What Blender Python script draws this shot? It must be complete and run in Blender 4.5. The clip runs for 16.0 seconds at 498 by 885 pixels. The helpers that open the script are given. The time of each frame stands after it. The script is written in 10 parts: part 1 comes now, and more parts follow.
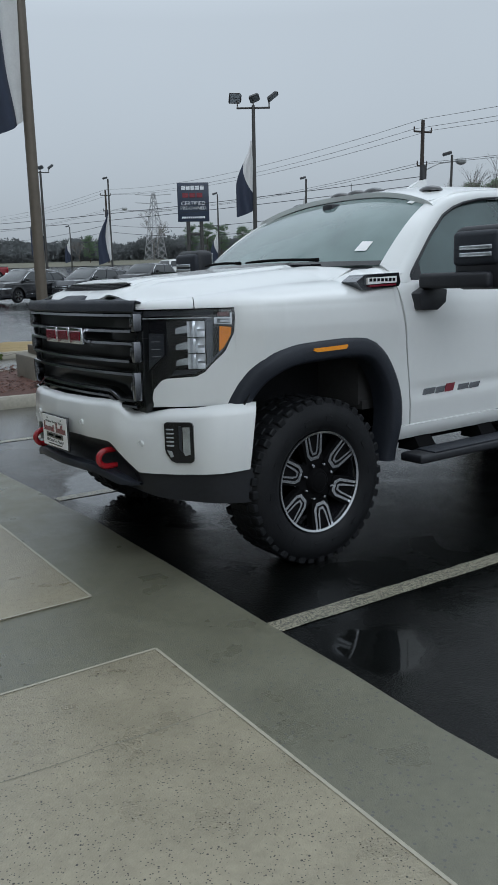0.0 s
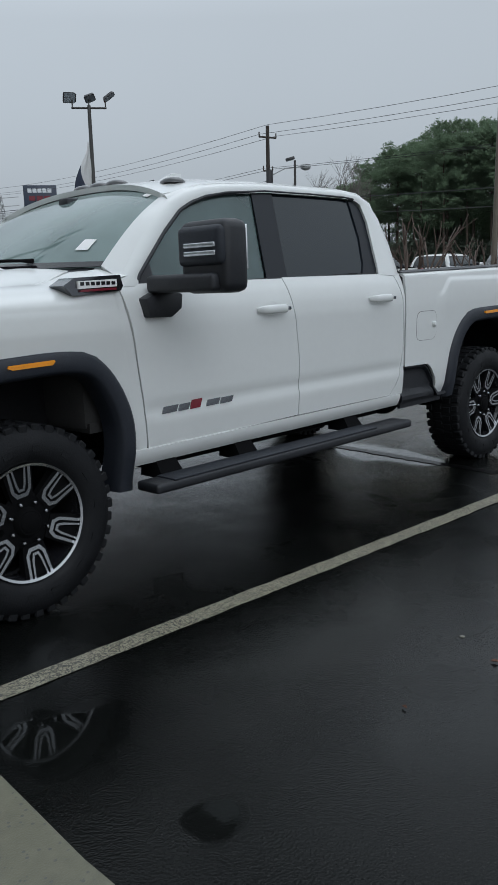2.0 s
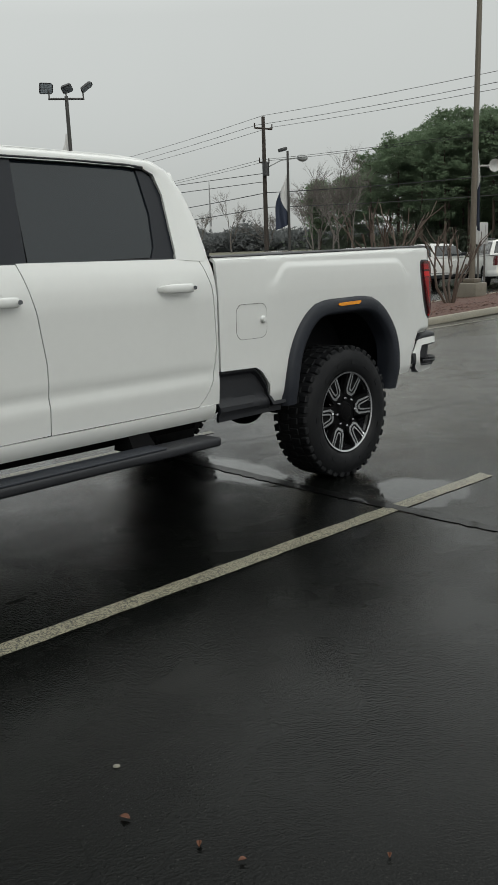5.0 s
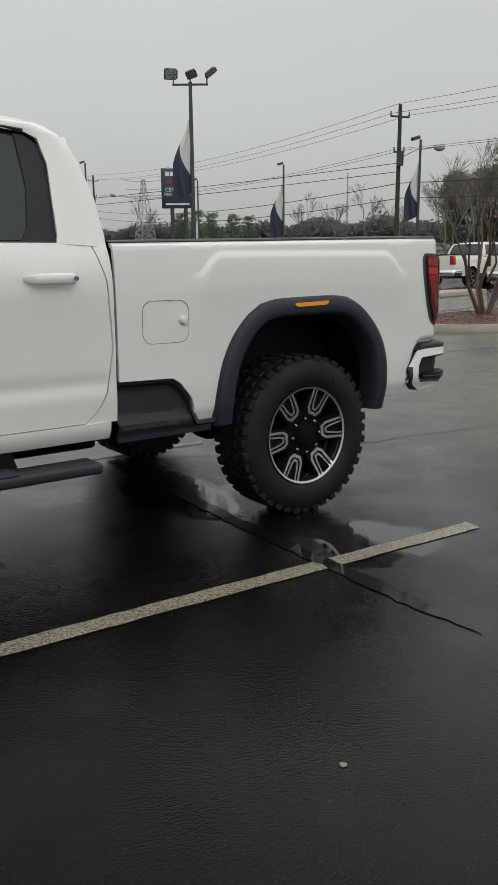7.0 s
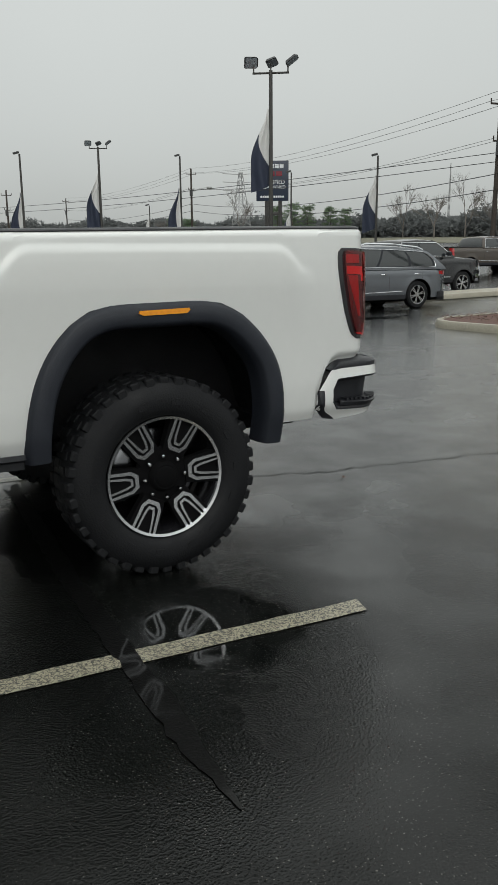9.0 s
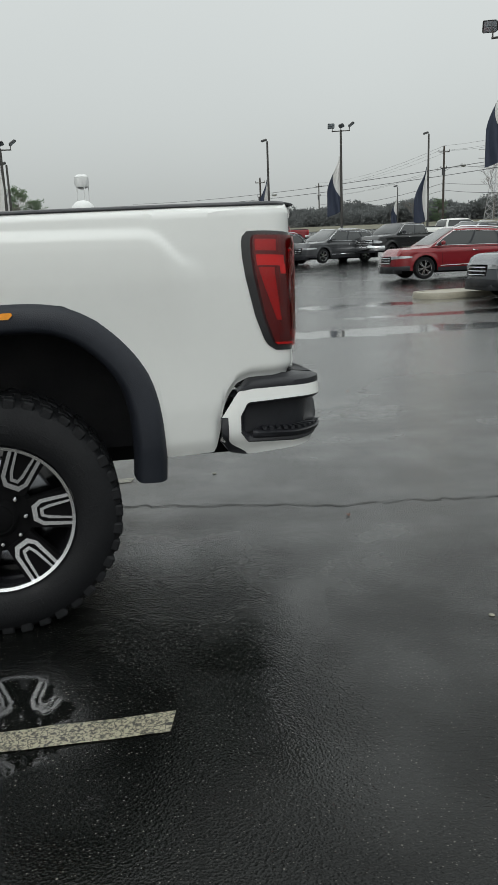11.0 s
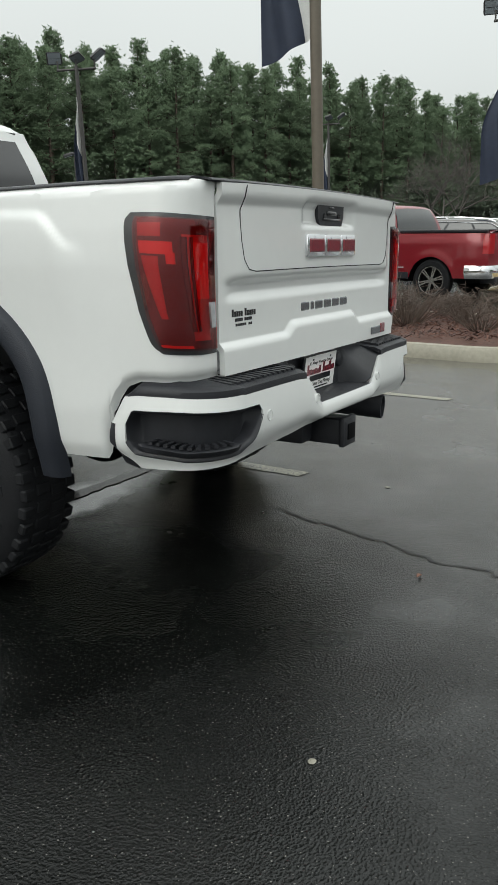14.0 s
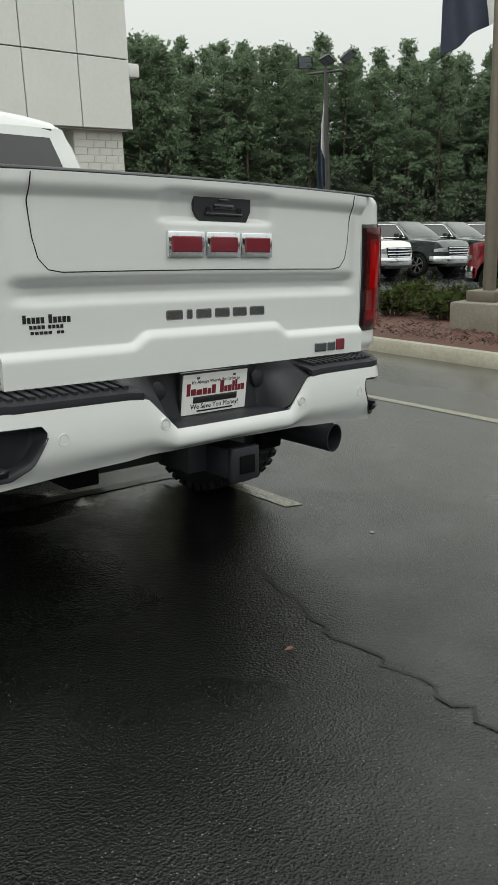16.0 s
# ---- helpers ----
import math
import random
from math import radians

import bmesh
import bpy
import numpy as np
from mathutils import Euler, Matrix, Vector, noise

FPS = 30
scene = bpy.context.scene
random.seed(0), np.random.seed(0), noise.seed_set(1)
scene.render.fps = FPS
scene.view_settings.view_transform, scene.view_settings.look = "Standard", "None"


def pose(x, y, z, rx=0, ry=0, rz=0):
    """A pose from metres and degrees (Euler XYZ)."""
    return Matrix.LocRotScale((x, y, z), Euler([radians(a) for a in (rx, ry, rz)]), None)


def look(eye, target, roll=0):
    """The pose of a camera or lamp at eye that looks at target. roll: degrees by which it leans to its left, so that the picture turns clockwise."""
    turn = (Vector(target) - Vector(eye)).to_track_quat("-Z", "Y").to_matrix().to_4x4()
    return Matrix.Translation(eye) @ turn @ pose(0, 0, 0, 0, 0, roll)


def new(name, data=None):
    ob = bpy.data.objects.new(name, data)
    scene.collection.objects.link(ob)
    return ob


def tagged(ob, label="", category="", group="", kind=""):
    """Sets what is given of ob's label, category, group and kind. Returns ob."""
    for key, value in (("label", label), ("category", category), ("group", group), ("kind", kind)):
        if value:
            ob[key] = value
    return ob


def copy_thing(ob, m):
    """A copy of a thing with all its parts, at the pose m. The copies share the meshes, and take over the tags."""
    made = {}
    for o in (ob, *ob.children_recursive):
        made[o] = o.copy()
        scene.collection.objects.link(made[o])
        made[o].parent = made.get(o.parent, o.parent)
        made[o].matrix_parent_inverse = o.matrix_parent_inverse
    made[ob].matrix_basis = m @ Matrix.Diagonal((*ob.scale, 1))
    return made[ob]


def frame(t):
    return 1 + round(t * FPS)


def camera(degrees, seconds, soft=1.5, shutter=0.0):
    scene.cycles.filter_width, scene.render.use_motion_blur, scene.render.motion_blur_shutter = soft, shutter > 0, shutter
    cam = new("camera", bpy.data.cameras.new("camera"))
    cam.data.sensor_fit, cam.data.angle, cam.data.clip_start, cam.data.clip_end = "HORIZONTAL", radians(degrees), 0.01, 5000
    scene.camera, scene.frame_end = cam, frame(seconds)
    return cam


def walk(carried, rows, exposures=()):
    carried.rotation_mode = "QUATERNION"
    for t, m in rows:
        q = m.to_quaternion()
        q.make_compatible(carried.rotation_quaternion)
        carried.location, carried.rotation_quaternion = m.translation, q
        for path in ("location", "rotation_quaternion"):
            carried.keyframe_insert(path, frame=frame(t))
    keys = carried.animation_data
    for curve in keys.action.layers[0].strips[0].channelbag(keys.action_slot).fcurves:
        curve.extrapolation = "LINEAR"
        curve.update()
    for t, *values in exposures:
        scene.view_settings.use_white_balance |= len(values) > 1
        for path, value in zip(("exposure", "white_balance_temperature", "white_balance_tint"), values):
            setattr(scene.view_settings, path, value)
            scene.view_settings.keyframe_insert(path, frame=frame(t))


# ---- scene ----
cam = camera(33.9, 16.0)
# seconds, eye, target, roll
PATH = [
    (0, (-2.73, -3.143, 1.472), (-1.58, -1.553, 1.087), -1.7),
    (0.5, (-2.525, -3.191, 1.478), (-1.37, -1.605, 1.09), -2.2),
    (1, (-2.328, -3.154, 1.462), (-1.043, -1.675, 1.063), -2.2),
    (1.5, (-2.088, -3.104, 1.468), (-0.698, -1.721, 1.075), -1.8),
    (2, (-1.794, -3.127, 1.446), (-0.396, -1.751, 1.06), -2.2),
    (2.5, (-1.555, -3.214, 1.455), (-0.127, -1.868, 1.067), -2.2),
    (3, (-1.304, -3.216, 1.433), (0.218, -1.98, 1.038), -2.0),
    (3.5, (-1.058, -3.245, 1.43), (0.46, -2.004, 1.033), -2.6),
    (4, (-0.791, -3.363, 1.42), (0.679, -2.066, 1.021), -3.6),
    (4.2, (-0.689, -3.379, 1.406), (0.772, -2.073, 1.007), -3.8),
    (6.3, (0.724, -3.298, 1.322), (1.912, -1.742, 0.916), -1.0),
    (6.5, (0.849, -3.31, 1.327), (2.026, -1.744, 0.92), -1.2),
    (7, (1.237, -3.388, 1.326), (2.378, -1.797, 0.916), -1.1),
    (7.5, (1.578, -3.379, 1.326), (2.683, -1.764, 0.914), -0.9),
    (8, (1.929, -3.315, 1.342), (3.003, -1.68, 0.925), -0.6),
    (8.5, (2.337, -3.297, 1.348), (3.345, -1.623, 0.924), -0.8),
    (9, (2.715, -3.199, 1.333), (3.659, -1.487, 0.911), -0.8),
    (9.5, (3.114, -3.171, 1.332), (4.0, -1.429, 0.908), -0.9),
    (10, (3.528, -3.142, 1.329), (4.256, -1.33, 0.9), -1.6),
    (10.2, (3.697, -3.096, 1.323), (4.375, -1.264, 0.894), -1.9),
    (12.3, (5.502, -2.714, 1.366), (5.12, -0.808, 0.895), -1.8),
    (12.5, (5.647, -2.703, 1.379), (5.142, -0.826, 0.907), -1.9),
    (13, (5.942, -2.504, 1.346), (5.282, -0.677, 0.868), -0.8),
    (13.5, (6.269, -2.284, 1.335), (5.513, -0.498, 0.847), -0.6),
    (14, (6.596, -2.03, 1.35), (5.637, -0.348, 0.85), -0.7),
    (14.5, (6.83, -1.717, 1.345), (5.775, -0.095, 0.839), -0.3),
    (15, (7.094, -1.426, 1.332), (5.855, 0.062, 0.829), 0.8),
    (15.5, (7.28, -1.136, 1.319), (5.927, 0.248, 0.815), 0.3),
    (16, (7.386, -0.799, 1.321), (5.955, 0.508, 0.831), -0.1),
]
EXPOSURES = [(0.0, -0.17, 5680, 6), (1.5, -0.26, 5700, 7), (3.5, -0.04, 6300, 5), (7.0, -0.05, 6600, 5), (10.0, 0.08, 6450, 5), (12.5, 0.20, 6400, 4), (13.2, 0.37, 6430, 4), (14.0, 0.44, 6450, 4), (15.0, 0.38, 6560, 4), (15.5, 0.44, 6620, 4), (16.0, 0.45, 6620, 3)]
walk(cam, [(t, look(eye, target, roll)) for t, eye, target, roll in PATH], EXPOSURES)

# Overcast sky: a dull, nearly white cloud layer, brighter overhead than at the horizon, over a faint clear-sky tint
world = bpy.data.worlds.new("overcast_sky")
scene.world = world
world.use_nodes = True
wt = world.node_tree
wt.nodes.clear()
w_out = wt.nodes.new("ShaderNodeOutputWorld")
w_bg = wt.nodes.new("ShaderNodeBackground")
w_sky = wt.nodes.new("ShaderNodeTexSky")
w_sky.sky_type, w_sky.sun_disc = "NISHITA", False
w_sky.sun_elevation, w_sky.sun_rotation = radians(38), radians(200)
w_sky.dust_density, w_sky.air_density = 6.0, 1.0
w_grey = wt.nodes.new("ShaderNodeHueSaturation")
w_grey.inputs["Saturation"].default_value = 0.2
w_grey.inputs["Value"].default_value = 0.04
w_co = wt.nodes.new("ShaderNodeTexCoord")
w_sep = wt.nodes.new("ShaderNodeSeparateXYZ")
w_ramp = wt.nodes.new("ShaderNodeValToRGB")
w_ramp.color_ramp.elements[0].position, w_ramp.color_ramp.elements[0].color = 0.0, (0.385, 0.392, 0.392, 1)
w_ramp.color_ramp.elements[1].position, w_ramp.color_ramp.elements[1].color = 1.0, (1.0, 1.015, 1.02, 1)
w_mid = w_ramp.color_ramp.elements.new(0.28)
w_mid.color = (0.50, 0.507, 0.503, 1)
w_low = w_ramp.color_ramp.elements.new(0.42)
w_low.color = (0.80, 0.812, 0.808, 1)
w_high = w_ramp.color_ramp.elements.new(0.55)
w_high.color = (0.92, 0.934, 0.93, 1)
w_noise = wt.nodes.new("ShaderNodeTexNoise")
w_noise.inputs["Scale"].default_value, w_noise.inputs["Detail"].default_value = 2.2, 4.0
w_cloud = wt.nodes.new("ShaderNodeMapRange")
w_cloud.inputs["To Min"].default_value, w_cloud.inputs["To Max"].default_value = 0.93, 1.07
w_mul = wt.nodes.new("ShaderNodeMix")
w_mul.data_type, w_mul.blend_type = "RGBA", "MULTIPLY"
w_mul.inputs[0].default_value = 1.0
w_add = wt.nodes.new("ShaderNodeMix")
w_add.data_type, w_add.blend_type = "RGBA", "ADD"
w_add.inputs[0].default_value = 1.0
wt.links.new(w_co.outputs["Generated"], w_sep.inputs[0])
wt.links.new(w_co.outputs["Generated"], w_noise.inputs["Vector"])
wt.links.new(w_sep.outputs["Z"], w_ramp.inputs[0])
wt.links.new(w_noise.outputs[0], w_cloud.inputs[0])
wt.links.new(w_ramp.outputs[0], w_mul.inputs[6])
wt.links.new(w_cloud.outputs[0], w_mul.inputs[7])
wt.links.new(w_sky.outputs[0], w_grey.inputs["Color"])
wt.links.new(w_mul.outputs[2], w_add.inputs[6])
wt.links.new(w_grey.outputs[0], w_add.inputs[7])
wt.links.new(w_add.outputs[2], w_bg.inputs[0])
wt.links.new(w_bg.outputs[0], w_out.inputs[0])
w_bg.inputs[1].default_value = 1.0

sun = new("sun", bpy.data.lights.new("sun", "SUN"))
sun.data.energy, sun.data.angle, sun.data.color = 0.35, radians(40), (1.0, 0.98, 0.95)
sun.matrix_world = look((0, 0, 40), (-20, -4, 0))
# ---------------------------------------------------------------- materials
def material(name, color, rough=0.5, metal=0.0, vary=0.0, scale=8.0, bump=0.0, bump_scale=60.0, coat=0.0, rough_vary=0.0, spec=0.5):
    """A principled material with colour and gloss variation at two scales and a fine bump, in object coordinates."""
    m = bpy.data.materials.new(name)
    m.use_nodes = True
    t = m.node_tree
    b = t.nodes["Principled BSDF"]
    b.inputs["Base Color"].default_value = (*color, 1)
    b.inputs["Roughness"].default_value = rough
    b.inputs["Metallic"].default_value = metal
    b.inputs["Coat Weight"].default_value = coat
    b.inputs["Coat Roughness"].default_value = 0.06
    b.inputs["Specular IOR Level"].default_value = spec
    if vary or bump or rough_vary:
        co = t.nodes.new("ShaderNodeTexCoord")
        big = t.nodes.new("ShaderNodeTexNoise")
        big.inputs["Scale"].default_value, big.inputs["Detail"].default_value = scale, 6.0
        t.links.new(co.outputs["Object"], big.inputs["Vector"])
    if vary:
        small = t.nodes.new("ShaderNodeTexNoise")
        small.inputs["Scale"].default_value, small.inputs["Detail"].default_value = scale * 9.0, 3.0
        t.links.new(co.outputs["Object"], small.inputs["Vector"])
        both = t.nodes.new("ShaderNodeMath")
        both.operation = "ADD"
        t.links.new(big.outputs[0], both.inputs[0])
        t.links.new(small.outputs[0], both.inputs[1])
        r = t.nodes.new("ShaderNodeMapRange")
        r.inputs["From Min"].default_value, r.inputs["From Max"].default_value = 0.6, 1.4
        r.inputs["To Min"].default_value, r.inputs["To Max"].default_value = 1 - vary, 1 + vary
        t.links.new(both.outputs[0], r.inputs[0])
        mul = t.nodes.new("ShaderNodeMix")
        mul.data_type, mul.blend_type = "RGBA", "MULTIPLY"
        mul.inputs[0].default_value = 1.0
        mul.inputs[6].default_value = (*color, 1)
        t.links.new(r.outputs[0], mul.inputs[7])
        t.links.new(mul.outputs[2], b.inputs["Base Color"])
    if rough_vary:
        r2 = t.nodes.new("ShaderNodeMapRange")
        r2.inputs["From Min"].default_value, r2.inputs["From Max"].default_value = 0.3, 0.7
        r2.inputs["To Min"].default_value, r2.inputs["To Max"].default_value = max(0.02, rough - rough_vary), rough + rough_vary
        t.links.new(big.outputs[0], r2.inputs[0])
        t.links.new(r2.outputs[0], b.inputs["Roughness"])
    if bump:
        fine = t.nodes.new("ShaderNodeTexNoise")
        fine.inputs["Scale"].default_value, fine.inputs["Detail"].default_value = bump_scale, 4.0
        t.links.new(co.outputs["Object"], fine.inputs["Vector"])
        bp = t.nodes.new("ShaderNodeBump")
        bp.inputs["Strength"].default_value, bp.inputs["Distance"].default_value = bump, 0.01
        t.links.new(fine.outputs[0], bp.inputs["Height"])
        t.links.new(bp.outputs[0], b.inputs["Normal"])
    return m


def glass_material(name, color, film=0.0, film_color=(0.1, 0.12, 0.12), rough=0.02):
    """Tinted glass: a clear sheet under gloss, with a film of mist and rain that scatters some light."""
    m = bpy.data.materials.new(name)
    m.use_nodes = True
    t = m.node_tree
    t.nodes.clear()
    out = t.nodes.new("ShaderNodeOutputMaterial")
    tr = t.nodes.new("ShaderNodeBsdfTransparent")
    tr.inputs[0].default_value = (*color, 1)
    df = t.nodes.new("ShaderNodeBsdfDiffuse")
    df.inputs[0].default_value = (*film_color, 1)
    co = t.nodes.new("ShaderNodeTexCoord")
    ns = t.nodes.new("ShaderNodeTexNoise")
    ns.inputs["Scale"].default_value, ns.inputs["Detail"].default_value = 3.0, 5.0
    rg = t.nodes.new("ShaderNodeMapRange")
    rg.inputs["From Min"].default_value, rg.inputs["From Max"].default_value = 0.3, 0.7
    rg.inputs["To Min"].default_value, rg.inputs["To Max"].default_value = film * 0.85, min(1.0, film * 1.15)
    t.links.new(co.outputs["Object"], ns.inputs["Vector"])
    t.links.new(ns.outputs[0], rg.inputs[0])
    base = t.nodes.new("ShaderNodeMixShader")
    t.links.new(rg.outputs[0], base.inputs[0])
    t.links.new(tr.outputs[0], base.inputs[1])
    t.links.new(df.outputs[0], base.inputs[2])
    gl = t.nodes.new("ShaderNodeBsdfGlossy")
    gl.inputs["Roughness"].default_value = rough
    gl.inputs["Color"].default_value = (0.95, 0.97, 0.97, 1)
    fr = t.nodes.new("ShaderNodeFresnel")
    fr.inputs[0].default_value = 1.52
    mix = t.nodes.new("ShaderNodeMixShader")
    t.links.new(fr.outputs[0], mix.inputs[0])
    t.links.new(base.outputs[0], mix.inputs[1])
    t.links.new(gl.outputs[0], mix.inputs[2])
    t.links.new(mix.outputs[0], out.inputs[0])
    return m


PAINT_WHITE = material("white_paint", (0.69, 0.70, 0.69), 0.25, coat=0.6, vary=0.015, scale=2.0)
PLASTIC = material("black_plastic", (0.017, 0.018, 0.022), 0.48, spec=0.4, vary=0.2, scale=5, bump=0.12, bump_scale=350, rough_vary=0.12)
FLARE = material("dark_textured_plastic", (0.019, 0.022, 0.030), 0.5, spec=0.35, vary=0.15, scale=4, bump=0.2, bump_scale=260, rough_vary=0.1)
TRIM = material("dark_window_trim", (0.010, 0.012, 0.017), 0.35, spec=0.3, vary=0.1, scale=5)
RUBBER = material("tyre_rubber", (0.008, 0.0085, 0.010), 0.65, spec=0.25, vary=0.25, scale=9, bump=0.25, bump_scale=120, rough_vary=0.15)
GLOSS_BLACK = material("gloss_black", (0.012, 0.012, 0.014), 0.12, coat=0.5)
MATT_DARK = material("matt_dark", (0.004, 0.004, 0.0045), 0.9, spec=0.1)
CHROME = material("chrome", (0.75, 0.76, 0.78), 0.08, 1.0)
DARK_CHROME = material("smoked_chrome", (0.20, 0.205, 0.22), 0.18, 1.0, rough_vary=0.06)
MACHINED = material("machined_aluminium", (0.62, 0.63, 0.65), 0.22, 1.0, vary=0.06, scale=30)
RED_PAINT = material("red_enamel", (0.32, 0.012, 0.018), 0.25, coat=0.4)
BADGE_RED = material("badge_red", (0.17, 0.010, 0.022), 0.25, coat=0.5)
TAIL_RED = material("tail_lamp_red", (0.38, 0.009, 0.014), 0.2, coat=0.8, vary=0.1, scale=20)
TAIL_GLASS = glass_material("tail_lamp_glass", (0.85, 0.16, 0.15), 0.0)
TAIL_DARK = material("tail_lamp_dark_red", (0.075, 0.004, 0.006), 0.1, coat=0.8)
TAIL_LIT = material("tail_lamp_bright_red", (0.66, 0.014, 0.020), 0.2, coat=0.8)
AMBER = material("amber_lens", (0.80, 0.30, 0.01), 0.2, coat=0.6, vary=0.15, scale=60)
LENS = material("clear_lamp_lens", (0.62, 0.65, 0.68), 0.12, 0.7, vary=0.3, scale=25)
GRILLE_BLACK = material("grille_black", (0.006, 0.0065, 0.0075), 0.3, spec=0.4, coat=0.3)
LAMP_CHROME = material("lamp_chrome", (0.72, 0.74, 0.77), 0.2, 0.6, vary=0.2, scale=40)
LAMP_GREY = material("lamp_grey", (0.16, 0.17, 0.19), 0.25, 0.6, vary=0.2, scale=30)
LAMP_DARK = material("lamp_dark_grey", (0.045, 0.048, 0.056), 0.3, 0.3, vary=0.2, scale=30)
LAMP_BROWN = material("lamp_red_brown", (0.10, 0.035, 0.035), 0.25, coat=0.5)
LAMP_GLASS = glass_material("lamp_glass", (0.95, 0.96, 0.97), 0.0)
PLATE = material("white_plate", (0.82, 0.81, 0.80), 0.4)
GLASS_TINT = glass_material("tinted_glass", (0.02, 0.02, 0.02), 1.2, (0.010, 0.0135, 0.018))
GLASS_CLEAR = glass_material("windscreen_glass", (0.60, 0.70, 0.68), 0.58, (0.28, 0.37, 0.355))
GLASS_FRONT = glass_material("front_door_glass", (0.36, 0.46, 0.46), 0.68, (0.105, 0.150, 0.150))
STEEL = material("painted_steel", (0.12, 0.11, 0.10), 0.5, 0.3, vary=0.15, scale=3)
CABIN = material("cabin_fabric", (0.035, 0.034, 0.034), 0.85, vary=0.2, scale=6)


# ---------------------------------------------------------------- mesh helpers
def link_mesh(name, bm, mats, smooth=35.0):
    """A mesh object from a bmesh; edges sharper than smooth degrees stay hard."""
    bmesh.ops.recalc_face_normals(bm, faces=bm.faces)
    lim = radians(smooth)
    for f in bm.faces:
        f.smooth = smooth > 0
    for e in bm.edges:
        if len(e.link_faces) == 1 or len(e.link_faces) == 2 and e.calc_face_angle(0.0) > lim:
            e.smooth = False
    me = bpy.data.meshes.new(name)
    bm.to_mesh(me)
    bm.free()
    for m in (mats if isinstance(mats, (list, tuple)) else [mats]):
        me.materials.append(m)
    return new(name, me)


def part(name, bm, mat, parent, label="", smooth=35.0, solid=0.0):
    """Links a bmesh as one mesh under a thing or a part. solid: thickness of a sheet, grown inwards."""
    ob = link_mesh(name, bm, mat, smooth)
    ob.parent = parent
    if parent is not None:
        chain = Matrix()
        p = parent
        while p is not None:
            chain = p.matrix_basis @ chain if p.parent is None else (p.matrix_parent_inverse @ p.matrix_basis) @ chain
            p = p.parent
        ob.matrix_parent_inverse = chain.inverted()
    if label:
        ob["label"] = label
    if solid:
        sm = ob.modifiers.new("thickness", "SOLIDIFY")
        sm.thickness, sm.offset = solid, 0.0
    return ob


def thing(name, x=0.0, y=0.0, z=0.0, rz=0.0, label="", category="", group="", kind=""):
    """An Empty at a thing's base."""
    ob = new(name)
    ob.empty_display_size = 0.2
    ob.matrix_basis = pose(x, y, z, 0, 0, rz)
    return tagged(ob, label, category, group, kind)


def lerp(a, b, k):
    return a + (b - a) * k


def interp(x, pts):
    """Piecewise linear through pts = [(x, value), ...]."""
    if x <= pts[0][0]:
        return pts[0][1]
    for (x0, v0), (x1, v1) in zip(pts, pts[1:]):
        if x <= x1:
            return lerp(v0, v1, (x - x0) / (x1 - x0 + 1e-9))
    return pts[-1][1]


def smooth(a, b, x):
    k = min(1.0, max(0.0, (x - a) / (b - a)))
    return k * k * (3 - 2 * k)


def grid(bm, fn, nu, nv, close=False):
    """A sheet of nu x nv cells; fn(u, v) with u, v in 0..1 gives the place. close joins the ends in u."""
    rows = [[bm.verts.new(fn(i / nu, j / nv)) for j in range(nv + 1)] for i in range(nu + (0 if close else 1))]
    n = len(rows)
    for i in range(nu):
        a, b = rows[i], rows[(i + 1) % n]
        for j in range(nv):
            bm.faces.new((a[j], b[j], b[j + 1], a[j + 1]))
    return rows


def box(bm, x0, y0, z0, x1, y1, z1, bevel=0.0, m=None, mi=0, seg=2):
    """A box between two corners, with rounded edges."""
    vs = [bm.verts.new((x, y, z)) for x in (x0, x1) for y in (y0, y1) for z in (z0, z1)]
    fs = [bm.faces.new([vs[i] for i in q]) for q in ((0, 1, 3, 2), (4, 6, 7, 5), (0, 4, 5, 1), (2, 3, 7, 6), (0, 2, 6, 4), (1, 5, 7, 3))]
    for f in fs:
        f.material_index = mi
    out = vs
    if bevel:
        r = bmesh.ops.bevel(bm, geom=list({e for f in fs for e in f.edges}), offset=bevel, segments=seg, profile=0.5, affect="EDGES", material=mi)
        out = list({v for f in r["faces"] for v in f.verts} | {v for v in vs if v.is_valid})
    if m is not None:
        bmesh.ops.transform(bm, matrix=m, verts=out)
    return out


def prism(bm, pts, fn0, fn1, mi=0):
    """A solid between two copies of an outline: fn0 and fn1 turn each 2D point into a place."""
    a = [bm.verts.new(fn0(*p)) for p in pts]
    b = [bm.verts.new(fn1(*p)) for p in pts]
    fs = [bm.faces.new(a), bm.faces.new(b[::-1])]
    for i in range(len(pts)):
        j = (i + 1) % len(pts)
        fs.append(bm.faces.new((a[j], a[i], b[i], b[j])))
    for f in fs:
        f.material_index = mi
    return fs


def tube(bm, pts, radii, n=8, cap=True):
    """A round tube along points; radii: one value or one for each point."""
    pts = [Vector(p) for p in pts]
    if not isinstance(radii, (list, tuple)):
        radii = [radii] * len(pts)
    rings = []
    side = None
    for i, p in enumerate(pts):
        d = (pts[min(i + 1, len(pts) - 1)] - pts[max(i - 1, 0)]).normalized()
        if side is None:
            side = d.orthogonal().normalized()
        side = (side - d * side.dot(d)).normalized()
        up = d.cross(side)
        rings.append([bm.verts.new(p + (side * math.cos(2 * math.pi * k / n) + up * math.sin(2 * math.pi * k / n)) * radii[i]) for k in range(n)])
    for a, b in zip(rings, rings[1:]):
        for k in range(n):
            bm.faces.new((a[k], a[(k + 1) % n], b[(k + 1) % n], b[k]))
    if cap:
        bm.faces.new(rings[0][::-1])
        bm.faces.new(rings[-1])
    return rings


